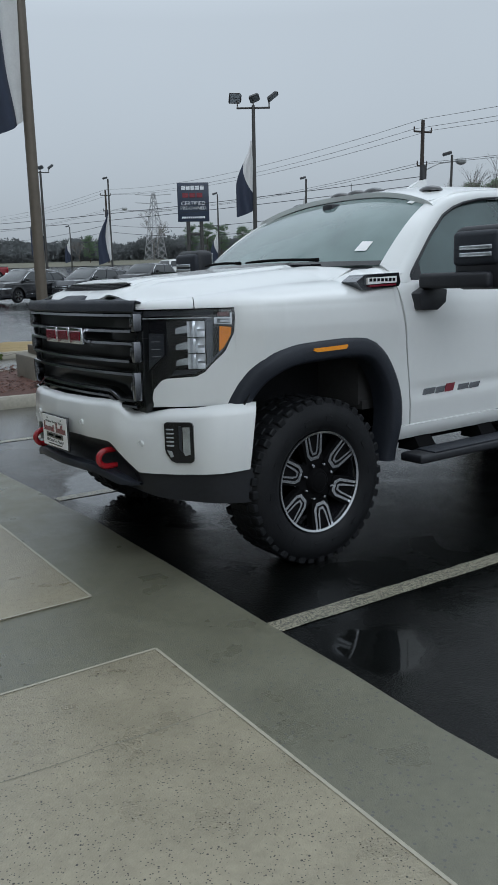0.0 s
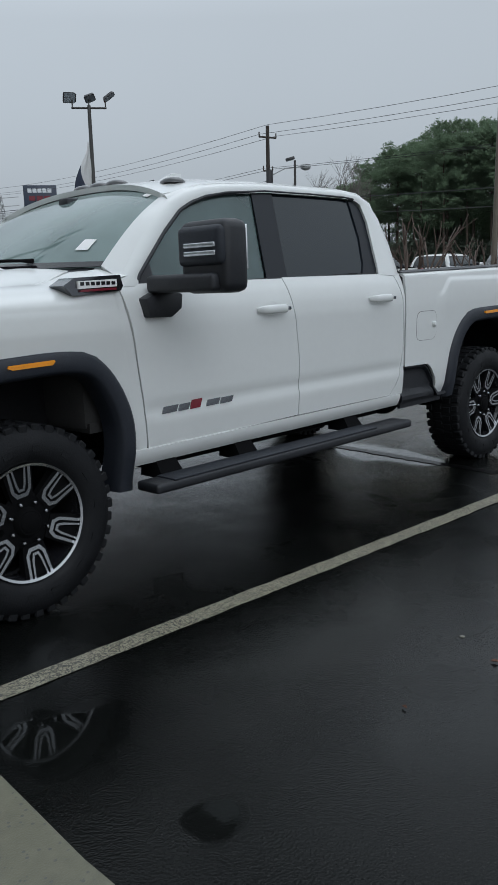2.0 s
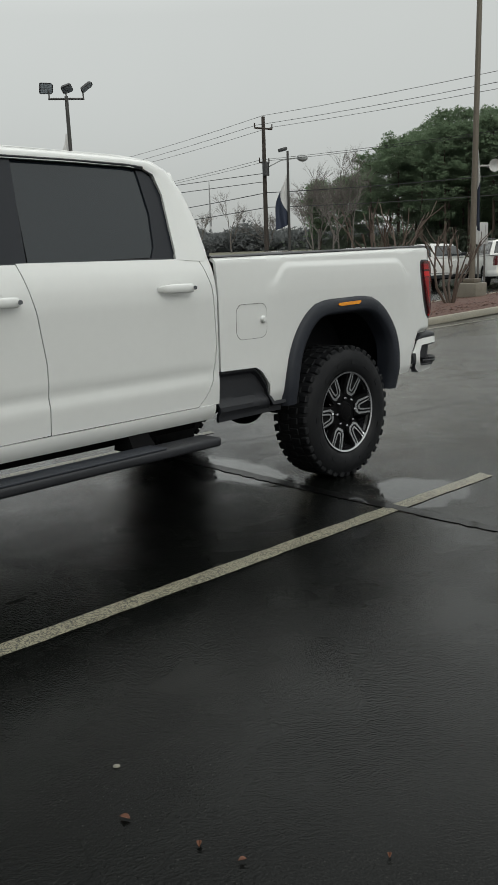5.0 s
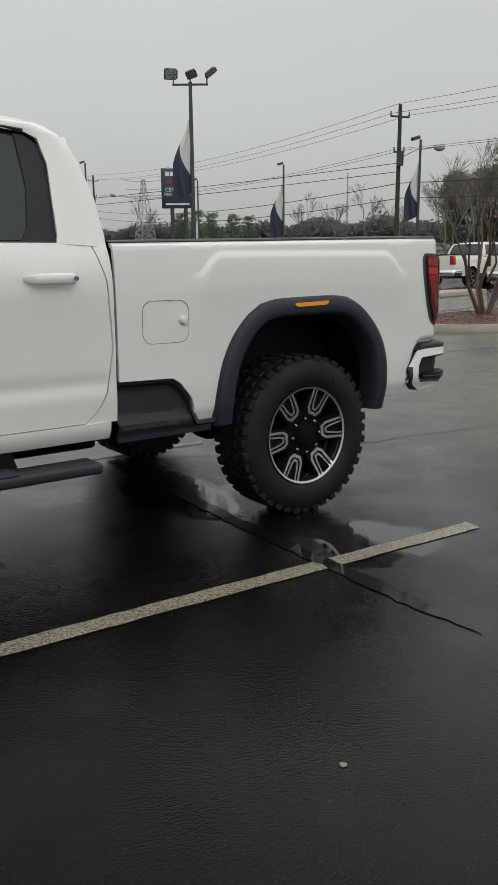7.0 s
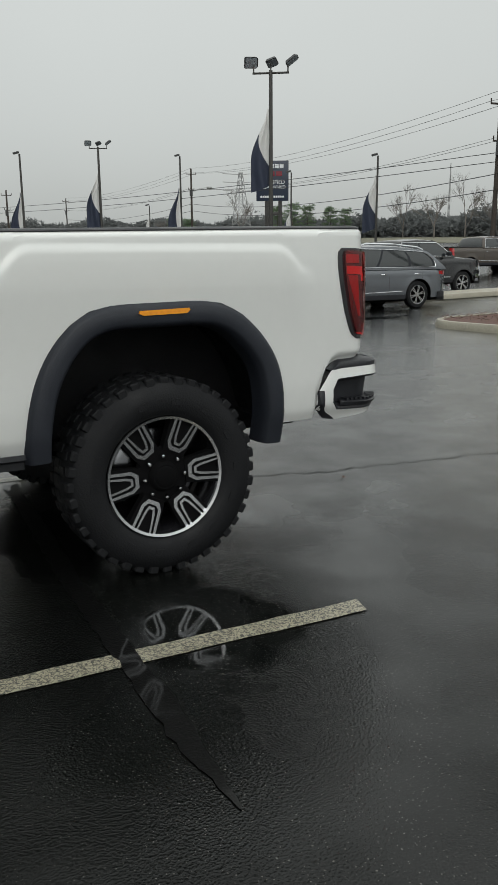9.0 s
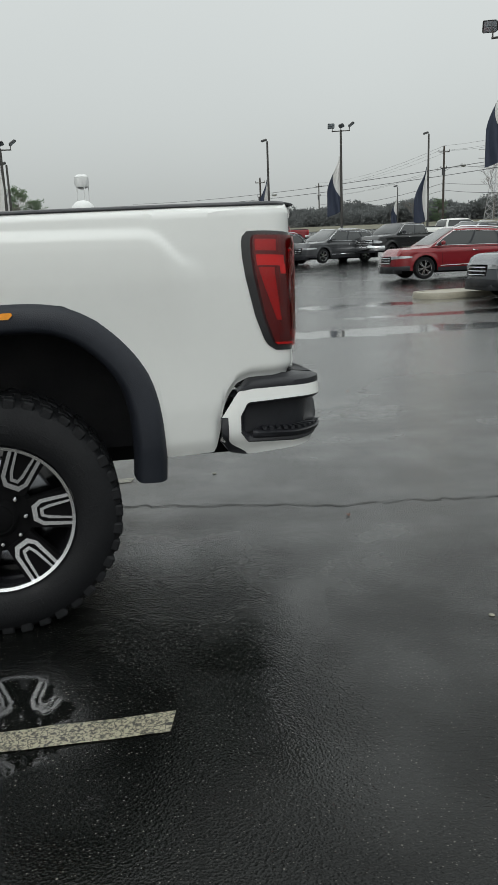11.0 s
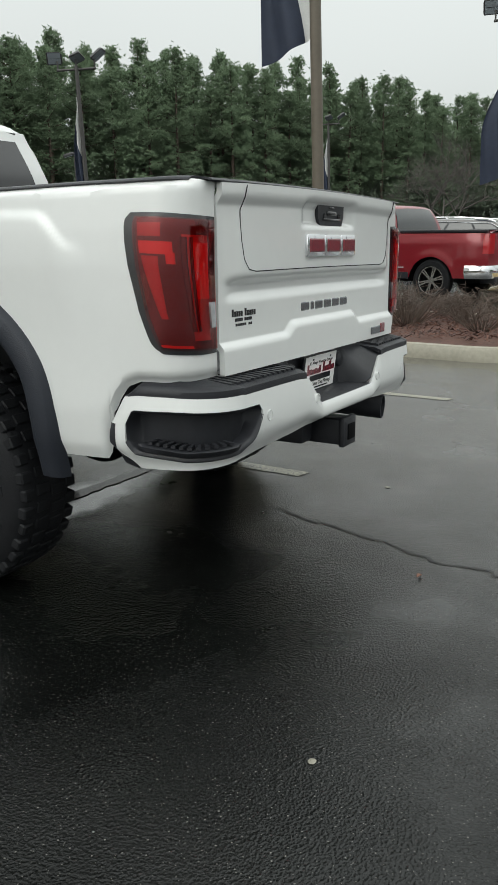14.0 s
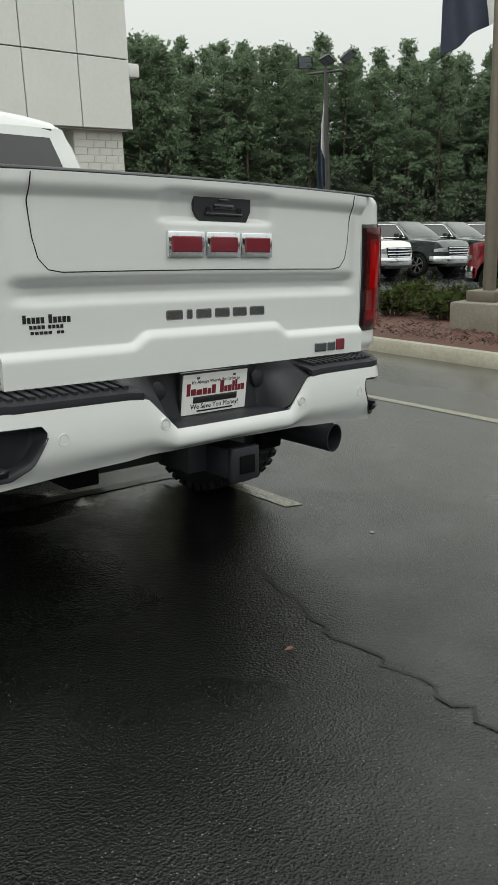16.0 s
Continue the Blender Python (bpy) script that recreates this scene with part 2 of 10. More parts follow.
def lathe(bm, profile, n, m=None, mi=0):
    """Turns a profile of (radius, height) round the y axis (height along y)."""
    rings = []
    for r, h in profile:
        rings.append([bm.verts.new((r * math.cos(2 * math.pi * k / n), h, r * math.sin(2 * math.pi * k / n))) for k in range(n)])
    for a, b in zip(rings, rings[1:]):
        for k in range(n):
            f = bm.faces.new((a[k], a[(k + 1) % n], b[(k + 1) % n], b[k]))
            f.material_index = mi
    if m is not None:
        bmesh.ops.transform(bm, matrix=m, verts=[v for r in rings for v in r])
    return rings


def disc(bm, ring):
    bm.faces.new(ring)


def text_mesh(body, size, mat, m, parent=None, name="lettering", depth=0.002, align="CENTER", kind=""):
    """Raised lettering in the built-in font, as a mesh."""
    cu = bpy.data.curves.new(name, "FONT")
    cu.body, cu.size, cu.extrude, cu.align_x, cu.align_y = body, size, depth, align, "CENTER"
    cu.resolution_u = 2
    tmp = bpy.data.objects.new(name, cu)
    scene.collection.objects.link(tmp)
    deps = bpy.context.evaluated_depsgraph_get()
    me = bpy.data.meshes.new_from_object(tmp.evaluated_get(deps))
    bpy.data.objects.remove(tmp)
    bpy.data.curves.remove(cu)
    me.transform(m)
    me.materials.clear()
    me.materials.append(mat)
    ob = new(name, me)
    if parent is not None:
        ob.parent = parent
        ob.matrix_parent_inverse = parent.matrix_basis.inverted()
    return ob


def ground_z(x, y):
    """Height of the lot: flat by the truck; the slope eases off farther away."""
    dy, dx = max(0.0, y - 6.0), max(0.0, x - 10.0)
    hy = 0.0006 * dy * dy if dy < 29 else 0.0006 * 841 + 0.0348 * (dy - 29)
    hx = 0.0012 * dx * dx if dx < 10 else 0.12 + 0.024 * (dx - 10)
    dip = interp(y, [(6, 0.0), (14, 0.05), (22, 0.22), (30, 0.35), (38, 0.35), (55, 0.0)]) * smooth(11.0, 5.0, x)
    return hy + hx - dip


# The lot falls away from the building, so what stands plumb leans a little against it
PLUMB = Matrix.Rotation(radians(1.95), 4, "X") @ Matrix.Rotation(radians(-0.7), 4, "Y")


def plumb(ob):
    ob.matrix_basis = Matrix.Translation(ob.matrix_basis.translation) @ PLUMB @ ob.matrix_basis.to_euler().to_matrix().to_4x4()
    return ob
# ---------------------------------------------------------------- the white pickup
# x runs from the front wheels to the back, y from the driver's side across, heights from the ground
YC = 1.04          # middle of the truck across
XR = 4.066         # rear axle
HUB = 0.437        # axle height

truck = thing("pickup_truck", 2.0, YC, 0.0, 0.0, "white crew-cab pickup with black wheel-arch flares on wet asphalt", "pickup truck")


def mirror_y(bm):
    """Adds the other side's half of what is in bm."""
    geo = bmesh.ops.duplicate(bm, geom=bm.verts[:] + bm.edges[:] + bm.faces[:])["geom"]
    vs = [g for g in geo if isinstance(g, bmesh.types.BMVert)]
    for v in vs:
        v.co.y = 2 * YC - v.co.y
    return vs


def flip(fn):
    """The same place on the other side."""
    def g(*a):
        p = fn(*a)
        return (p[0], 2 * YC - p[1], p[2])
    return g


SECTION = [(0.50, 0.10), (0.60, 0.060), (0.66, 0.034), (0.78, 0.022), (0.92, 0.020), (1.10, 0.014), (1.25, 0.008), (1.33, 0.014), (1.40, 0.032), (1.46, 0.062), (1.52, 0.10)]


def side_y(x, z):
    """How far in the body side lies at x and height z."""
    y = interp(z, SECTION)
    # a soft crease low on the doors
    y += 0.010 * smooth(0.06, 0.0, abs(z - 0.84)) * smooth(0.6, 0.8, x) * smooth(3.0, 2.8, x)
    # squared shoulders over the wheels
    for c, half in ((0.06, 0.62), (XR + 0.03, 0.60)):
        k = smooth(half + 0.10, half - 0.02, abs(x - c) + 0.35 * (z - 1.0)) * smooth(1.45, 1.39, z) * smooth(1.02, 1.30, z)
        y -= 0.011 * k
    # the hollow in front of and behind the rear shoulder
    if x > 3.0:
        y += 0.012 * smooth(1.2, 1.36, z) * smooth(1.50, 1.42, z)
    return y


ARCH_F = [(-0.50, 0.86), (-0.44, 0.99), (-0.37, 1.075), (-0.28, 1.13), (-0.15, 1.160), (0.15, 1.172), (0.33, 1.165), (0.41, 1.135), (0.48, 1.07), (0.545, 0.97), (0.59, 0.86), (0.605, 0.74), (0.60, 0.60)]
ARCH_R = [(3.475, 0.60), (3.49, 0.75), (3.52, 0.88), (3.585, 1.01), (3.67, 1.11), (3.755, 1.165), (3.85, 1.185), (4.25, 1.192), (4.35, 1.18), (4.46, 1.125), (4.56, 1.03), (4.635, 0.92), (4.665, 0.79), (4.675, 0.61)]
CUT_F = [(0.60, 0.700), (0.90, 0.672), (1.18, 0.630), (1.42, 0.585), (1.50, 0.60)]
CUT_M = [(0.60, 1.832), (0.78, 1.836), (1.0, 1.838), (1.23, 1.806), (1.45, 1.752)]
CUT_R = [(0.62, 2.70), (0.66, 2.775), (0.72, 2.84), (0.80, 2.885), (1.0, 2.918), (1.3, 2.902), (1.47, 2.850)]
GAP = 0.003


def both_sides(name, build, mat, label="", solid=0.02, smooth_deg=35.0):
    """One part on the driver's side and its twin on the other."""
    obs = []
    for side in (0, 1):
        bm = bmesh.new()
        build(bm, (lambda f: f) if side == 0 else flip)
        obs.append(part(name, bm, mat, truck, label, smooth_deg, solid))
    return obs


# ---- doors
def front_door(bm, s):
    def f(u, v):
        z = lerp(0.655, 1.452, v)
        x = lerp(interp(z, CUT_F) + GAP, interp(z, CUT_M) - GAP, u)
        z += 0.012 * (u - 0.5) * (1 - v)
        return (x, side_y(x, z), z)
    grid(bm, s(f), 34, 34)


def rear_door(bm, s):
    def f(u, v):
        z = lerp(0.66, 1.458, v)
        x = lerp(interp(z, CUT_M) + GAP, interp(z, CUT_R) - GAP, u)
        return (x, side_y(x, z), z)
    grid(bm, s(f), 30, 34)


door_f = both_sides("front_door", front_door, PAINT_WHITE)
door_r = both_sides("rear_door", rear_door, PAINT_WHITE)


def sill(bm, s):
    def f(u, v):
        x = lerp(0.61, 2.895, u)
        z = lerp(0.575, 0.652, v)
        y = 0.026 + 0.03 * (1 - v) ** 2
        return (x, y, z + 0.004 * u)
    grid(bm, s(f), 20, 6)


both_sides("sill", sill, PAINT_WHITE)


def cab_corner(bm, s):
    # the strip of cab behind the rear door, up to the bed
    def f(u, v):
        z = lerp(0.655, 1.458, v)
        x0 = interp(z, CUT_R) + GAP
        x = lerp(x0, 2.932, u)
        return (x, side_y(x, z) + 0.004 * u, z)
    grid(bm, s(f), 5, 34)


both_sides("cab_corner", cab_corner, PAINT_WHITE)


# ---- front fender, which runs round the corner to the grille
NOSE = [(0.70, 0.0), (-0.22, 0.0), (-0.33, 0.018), (-0.43, 0.070), (-0.52, 0.130), (-0.62, 0.205), (-0.72, 0.290), (-0.80, 0.372), (-0.84, 0.415)]
NOSE = sorted(NOSE)
LAMP_TOP = 1.354
LAMP_LOW = [(-0.84, 0.872), (-0.774, 0.872), (-0.770, 0.966), (-0.739, 1.017), (-0.719, 1.026), (-0.611, 1.034), (-0.577, 1.053), (-0.542, 1.099), (-0.495, 1.152), (-0.456, 1.247), (-0.450, 1.335)]
SEAM_Z = [(-0.84, 1.385), (-0.70, 1.392), (-0.60, 1.400), (-0.36, 1.428), (-0.07, 1.450), (0.28, 1.464), (0.42, 1.515), (0.60, 1.525)]
SEAM_Y = [(-0.84, 0.440), (-0.72, 0.355), (-0.60, 0.275), (-0.45, 0.225), (-0.30, 0.205), (0.30, 0.205), (0.45, 0.185), (0.60, 0.165)]


def nose_y(x):
    return interp(x, NOSE)


def body_y(x, z):
    """The white skin of the front corner."""
    k = smooth(-0.50, -0.38, x)
    return nose_y(x) + lerp(interp(z, SECTION) * 0.6, side_y(x, z), k)


def top_skin(x, k):
    """From the lamp's height (k = 0) over the shoulder to the bonnet's seam (k = 1)."""
    a = k * radians(72)
    y0, y1, z1 = body_y(x, LAMP_TOP), interp(x, SEAM_Y), interp(x, SEAM_Z)
    y = lerp(y0, y1, (1 - math.cos(a)) / (1 - math.cos(radians(72))))
    return y, lerp(LAMP_TOP + 0.002, z1, math.sin(a) / math.sin(radians(72)))


def fender_low(x):
    low = 0.884
    if x < 0.59:
        return max(low, interp(x, ARCH_F)) if x > -0.50 else low
    return lerp(0.86, 0.585, min(1.0, (x - 0.59) / 0.012))


def fender(bm, s):
    # below the headlamp
    def lower(u, v):
        x = lerp(-0.7715, -0.452, u)
        z = lerp(fender_low(x), max(fender_low(x) + 0.01, interp(x, LAMP_LOW) - 0.004), v)
        return (x, body_y(x, z) - 0.004 * math.sin(math.pi * v), z)
    grid(bm, s(lower), 60, 12)
    # behind it
    def full(u, v):
        x = lerp(-0.452, 0.66, u)
        if v <= 0.6:
            z = lerp(fender_low(x), LAMP_TOP + 0.002, v / 0.6)
            y = body_y(x, z)
        else:
            y, z = top_skin(x, (v - 0.6) / 0.4)
        if x > 0.5:
            x += smooth(0.5, 0.66, x) * (interp(z, CUT_F) - GAP - 0.66)
        return (x, y, z)
    grid(bm, s(full), 90, 30)
    # over it, as far as the bonnet
    def over(u, v):
        x = lerp(-0.605 + 0.03 * v * v, -0.452, u)
        y, z = top_skin(x, v)
        return (x, y, z)
    grid(bm, s(over), 12, 12)
    bmesh.ops.remove_doubles(bm, verts=bm.verts, dist=1e-4)


both_sides("front_fender", fender, PAINT_WHITE, "", 0.012)


# ---- bonnet
def hood_z(x, y):
    c = abs(y - YC)
    mid = interp(x, [(-0.86, 1.394), (-0.80, 1.438), (-0.72, 1.450), (-0.55, 1.480), (0.0, 1.520), (0.5, 1.558)])
    edge_c = YC - interp(x, SEAM_Y)
    k = smooth(edge_c, edge_c - 0.34, c)
    z = lerp(interp(x, SEAM_Z), mid, k ** 0.75)
    # the raised middle
    return z + 0.016 * smooth(0.44, 0.38, c) * smooth(-0.84, -0.60, x)


def lip_x(c):
    """Where the bonnet meets the black lip: it comes forward in two notches."""
    x = -0.805 - 0.015 * (1 - (c / 0.68) ** 2)
    return x - 0.030 * smooth(0.13, 0.15, c) * smooth(0.46, 0.43, c)


def hood(bm):
    rear = [(0.0, 0.24), (0.5, 0.34), (0.72, 0.45), (0.775, 0.46), (0.80, 0.42), (0.835, 0.31)]
    def f(u, v):
        w = 2 * v - 1
        w = math.copysign(abs(w) ** 0.92, w)
        c0 = abs(w) * 0.835
        xf = lip_x(min(c0, 0.68)) if c0 < 0.60 else lerp(lip_x(0.60), -0.815, (c0 - 0.60) / 0.235)
        x = lerp(xf, interp(c0, rear), u)
        edge = YC - interp(x, SEAM_Y)
        y = YC + w * (edge - 0.0015)
        return (x, y, hood_z(x, y))
    grid(bm, f, 44, 96)
    for s in ((lambda q: q), flip):
        def skirt(u, v):
            x = lerp(-0.815, -0.609 + 0.03 * v * v, u)
            y, z = top_skin(x, v)
            return (x, y, z)
        grid(bm, s(skirt), 14, 12)


bm = bmesh.new()
hood(bm)
bonnet = part("bonnet", bm, PAINT_WHITE, truck, "", 35, 0.010)

# scoop: a dark raised mouth on the bonnet's nose
bm = bmesh.new()
def scoop_lip(u, v):
    half = lerp(0.375, 0.33, u)
    y = lerp(YC - half, YC + half, v)
    x = lerp(-0.690, -0.28, u)
    return (x, y, hood_z(x, y) + lerp(0.020, 0.001, u ** 0.7) * smooth(0.0, 0.07, v) * smooth(1.0, 0.93, v))
grid(bm, scoop_lip, 14, 30)
part("scoop_lip", bm, PAINT_WHITE, bonnet, "", 35, 0.008)
bm = bmesh.new()
def mouth(u, v):
    half = lerp(0.295, 0.368, u)
    y = lerp(YC - half, YC + half, v)
    x = lerp(-0.772, -0.688, u)
    return (x, y, hood_z(x, y) + lerp(0.003, 0.017, u))
grid(bm, mouth, 4, 20)
part("scoop_mouth", bm, MATT_DARK, bonnet, "black mesh air scoop mouth", 35, 0.003)
for k in range(4):
    bm = bmesh.new()
    half = 0.31 + 0.014 * k
    xm = -0.758 + 0.017 * k
    tube(bm, [(xm, YC - half + 2 * half * j / 12, hood_z(xm, YC - half + 2 * half * j / 12) + 0.006 + 0.003 * k) for j in range(13)], 0.0018, 6)
    part("scoop_slat", bm, PLASTIC, bonnet)


def grille_x(y):
    return -0.835 - 0.065 * (1 - (abs(y - YC) / 0.68) ** 2)


# the black lip over the grille
bm = bmesh.new()
def nose_lip(u, v):
    y = lerp(0.380, 2 * YC - 0.380, u)
    c = abs(y - YC)
    g = grille_x(y)
    back, top = lip_x(c) + 0.006, hood_z(lip_x(c), y) + 0.002
    prof = [(0.0, 1.343), (0.12, 1.343), (0.2, 1.352), (0.42, 1.388), (0.5, 1.398), (1.0, top)]
    xs = [(0.0, g + 0.05), (0.12, g + 0.004), (0.2, g - 0.006), (0.42, g + 0.002), (0.5, g + 0.012), (1.0, back)]
    return (interp(v, xs), y, interp(v, prof))
grid(bm, nose_lip, 100, 20)
part("nose_lip", bm, FLARE, truck, "black textured bonnet lip beaded with rain", 35, 0.008)

# ---- grille
grille = part("grille", (lambda b: (box(b, -0.80, 0.385, 0.85, -0.66, 2 * YC - 0.385, 1.350, 0.012), b)[1])(bmesh.new()), GRILLE_BLACK, truck, "gloss-black grille with smoked bars")
for k, (z, half) in enumerate(((1.333, 0.655), (1.256, 0.625), (1.196, 0.650), (1.109, 0.605), (1.046, 0.640), (0.957, 0.630), (0.926, 0.645))):
    bm = bmesh.new()
    def bar(u, v):
        y = lerp(YC - half, YC + half, u)
        c = abs(y - YC)
        dip = -0.040 * smooth(0.41, 0.52, c) if k > 4 else 0.0
        # a flat blade, its face tipped up to the sky
        px, pz = ((0.0, -0.010), (-0.004, -0.009), (0.0, 0.004), (0.010, 0.010), (0.045, 0.011), (0.045, -0.010), (0.0, -0.010))[round(v * 6)]
        return (grille_x(y) + px, y, z + dip + pz * (1.0 if k < 6 else 0.8))
    grid(bm, bar, 44, 6)
    bmesh.ops.remove_doubles(bm, verts=bm.verts, dist=1e-5)
    part("grille_bar", bm, DARK_CHROME if k < 6 else GLOSS_BLACK, grille)
for sgn in (-1, 1):
    for z0, z1, half in ((1.252, 1.341, 0.658), (1.103, 1.204, 0.652), (0.913, 1.054, 0.645)):
        bm = bmesh.new()
        y0 = YC + sgn * half
        g = grille_x(y0)
        box(bm, g - 0.006, min(y0, y0 - sgn * 0.030), z0, g + 0.05, max(y0, y0 - sgn * 0.030), z1, 0.005)
        tooth = part("grille_tooth", bm, DARK_CHROME, grille)
        bm = bmesh.new()
        zm = (z0 + z1) / 2
        yi = y0 - sgn * 0.030
        box(bm, g - 0.004, min(yi, yi - sgn * 0.022), zm - 0.022, g + 0.05, max(yi, yi - sgn * 0.022), zm + 0.022, 0.006)
        part("tooth_step", bm, DARK_CHROME, tooth)


def emblem(parent, cx, cy, cz, w, h, depth, along):
    """A badge of three red blocks in chrome frames; along: -1 faces forwards, 1 faces backwards."""
    wid = w / 3.0
    for k in range(3):
        y0 = cy + (k - 1.5) * wid
        bmf = bmesh.new()
        vs = box(bmf, cx - depth, y0 + 0.004, cz - h / 2, cx + depth, y0 + wid - 0.004, cz + h / 2, 0.006)
        blk = part("badge_block", bmf, CHROME, parent, "chrome block of the maker's badge")
        # the plain red inlay
        bmr = bmesh.new()
        xa, xb = (cx + depth * 0.6, cx + depth + 0.004) if along > 0 else (cx - depth - 0.004, cx - depth * 0.6)
        box(bmr, xa, y0 + 0.016, cz - h / 2 + 0.016, xb, y0 + wid - 0.016, cz + h / 2 - 0.016, 0.005, seg=1)
        part("badge_inlay", bmr, BADGE_RED, blk, "dark red inlay of the maker's badge")


emblem(grille, -0.908, YC, 1.222, 0.47, 0.086, 0.016, -1)

# ---- headlamps
def lamp_face(bm, s, z0, z1, xa, xb, out=0.0, nu=10, nv=6):
    def f(u, v):
        x = lerp(xa, xb, u)
        za = z0(x) if callable(z0) else z0
        zb = z1(x) if callable(z1) else z1
        z = lerp(za, zb, v)
        return (x - out * 0.6, nose_y(x) + interp(z, SECTION) * 0.6 - out * 0.7, z)
    grid(bm, s(f), nu, nv)


def lamp_poly(bm, s, pts, out, thick):
    """A raised piece inside the lamp with the outline pts = [(x, z), ...]."""
    def at(o):
        return s(lambda x, z: (x - o * 0.6, nose_y(x) + interp(z, SECTION) * 0.6 - o * 0.7, z))
    prism(bm, pts, at(out), at(out - thick))


for side in (0, 1):
    s = (lambda f: f) if side == 0 else flip
    bm = bmesh.new()
    lamp_face(bm, s, lambda x: interp(x, LAMP_LOW) - 0.004, LAMP_TOP, -0.828, -0.447, -0.042, 70, 12)
    lamp = part("headlamp", bm, GLOSS_BLACK, truck, "black headlamp with stacked projector lenses", 35, 0.012)
    for zc in (1.258, 1.180, 1.104):
        # a clear lens block in front of a faceted bowl
        bm = bmesh.new()
        lamp_poly(bm, s, [(-0.685, zc - 0.021), (-0.640, zc - 0.017), (-0.636, zc + 0.020), (-0.672, zc + 0.010), (-0.683, zc + 0.004)], -0.004, 0.016)
        part("projector_lens", bm, LENS, lamp, "clear stacked headlamp lens")
        bm = bmesh.new()
        def bowl(u, v):
            x, z = lerp(-0.640, -0.574, u), lerp(zc - 0.037, zc + 0.037, v)
            deep = 0.016 * (abs(u - 0.35) < 0.2) + 0.010 * (v > 0.45) * (u > 0.5) + 0.006 * (u + v > 1.2)
            o = -0.004 - deep
            return (x - o * 0.6, nose_y(x) + interp(z, SECTION) * 0.6 - o * 0.7, z)
        grid(bm, s(bowl), 7, 6)
        part("projector_bowl", bm, LAMP_CHROME, lamp, "", 20, 0.002)
        bm = bmesh.new()
        lamp_face(bm, s, zc - 0.041, zc - 0.037, -0.69, -0.575, -0.002, 6, 1)
        part("lamp_divider", bm, GLOSS_BLACK, lamp, "", 35, 0.004)
    for name, mat, pts, out in (
            ("lamp_reflector", LAMP_GREY, [(-0.568, 1.072), (-0.545, 1.110), (-0.540, 1.308), (-0.568, 1.310)], -0.004),
            ("lamp_side_window", LAMP_DARK, [(-0.784, 1.066), (-0.729, 1.134), (-0.727, 1.238), (-0.780, 1.240)], -0.008),
            ("lamp_upper_band", LAMP_DARK, [(-0.815, 1.322), (-0.545, 1.322), (-0.530, 1.345), (-0.815, 1.347)], -0.008),
            ("lamp_lower_lip", LAMP_DARK, [(-0.705, 1.036), (-0.615, 1.044), (-0.585, 1.060), (-0.600, 1.068), (-0.690, 1.062)], -0.004),
            ("lamp_edge_strip", LAMP_GREY, [(-0.578, 1.062), (-0.545, 1.104), (-0.500, 1.156), (-0.508, 1.160), (-0.550, 1.112), (-0.584, 1.068)], -0.003),
            ("running_light", LAMP_CHROME, [(-0.802, 1.310), (-0.545, 1.309), (-0.545, 1.314), (-0.802, 1.315)], -0.003),
            ("side_light_frame", LAMP_CHROME, [(-0.537, 1.282), (-0.466, 1.276), (-0.463, 1.334), (-0.470, 1.334), (-0.472, 1.312), (-0.535, 1.313)], -0.005),
            ("side_light_back", LAMP_DARK, [(-0.524, 1.285), (-0.474, 1.282), (-0.473, 1.304), (-0.524, 1.305)], -0.003),
            ("side_light", LENS, [(-0.512, 1.289), (-0.470, 1.287), (-0.470, 1.299), (-0.512, 1.300)], -0.001),
            ("side_reflector", LAMP_BROWN, [(-0.524, 1.316), (-0.475, 1.318), (-0.474, 1.338), (-0.520, 1.334)], -0.003),
            ("turn_signal", AMBER, [(-0.519, 1.149), (-0.500, 1.167), (-0.471, 1.228), (-0.468, 1.264), (-0.516, 1.269)], -0.002)):
        bm = bmesh.new()
        lamp_poly(bm, s, pts, out, 0.012)
        part(name, bm, mat, lamp, "amber turn signal" if name == "turn_signal" else "")
    for k in range(3):
        bm = bmesh.new()
        lamp_poly(bm, s, [(-0.772, 1.128 + k * 0.036), (-0.740, 1.128 + k * 0.036), (-0.740, 1.131 + k * 0.036), (-0.772, 1.131 + k * 0.036)], -0.002, 0.006)
        part("lamp_fin", bm, LAMP_CHROME, lamp)
    bm = bmesh.new()
    lamp_face(bm, s, lambda x: interp(x, LAMP_LOW), LAMP_TOP - 0.002, -0.836, -0.4525, 0.0, 60, 12)
    cover = part("lamp_cover", bm, LAMP_GLASS, lamp, "clear outer headlamp lens", 35)
    cover.visible_shadow = False

# ---- front bumper
FB = [(0.025, -0.415), (0.060, -0.52), (0.12, -0.62), (0.22, -0.70), (0.35, -0.80), (0.52, -0.88), (0.75, -0.945), (1.04, -0.965)]


def fb_x(y):
    y = min(y, 2 * YC - y)
    return (interp(y - 0.03, FB) + 2 * interp(y, FB) + interp(y + 0.03, FB)) / 4 if y > 0.06 else interp(y, FB)


def fb_at(y, z, out):
    """A point out from the front bumper's face, on the driver's half."""
    d = 0.01
    tx, ty = fb_x(min(y + d, YC)) - fb_x(max(y - d, 0.025)), 2 * d
    n = math.hypot(tx, ty)
    k = smooth(0.2, 0.03, y)
    return (fb_x(y) + 0.16 * (z - 0.72) * k - out * ty / n, y + out * tx / n, z)


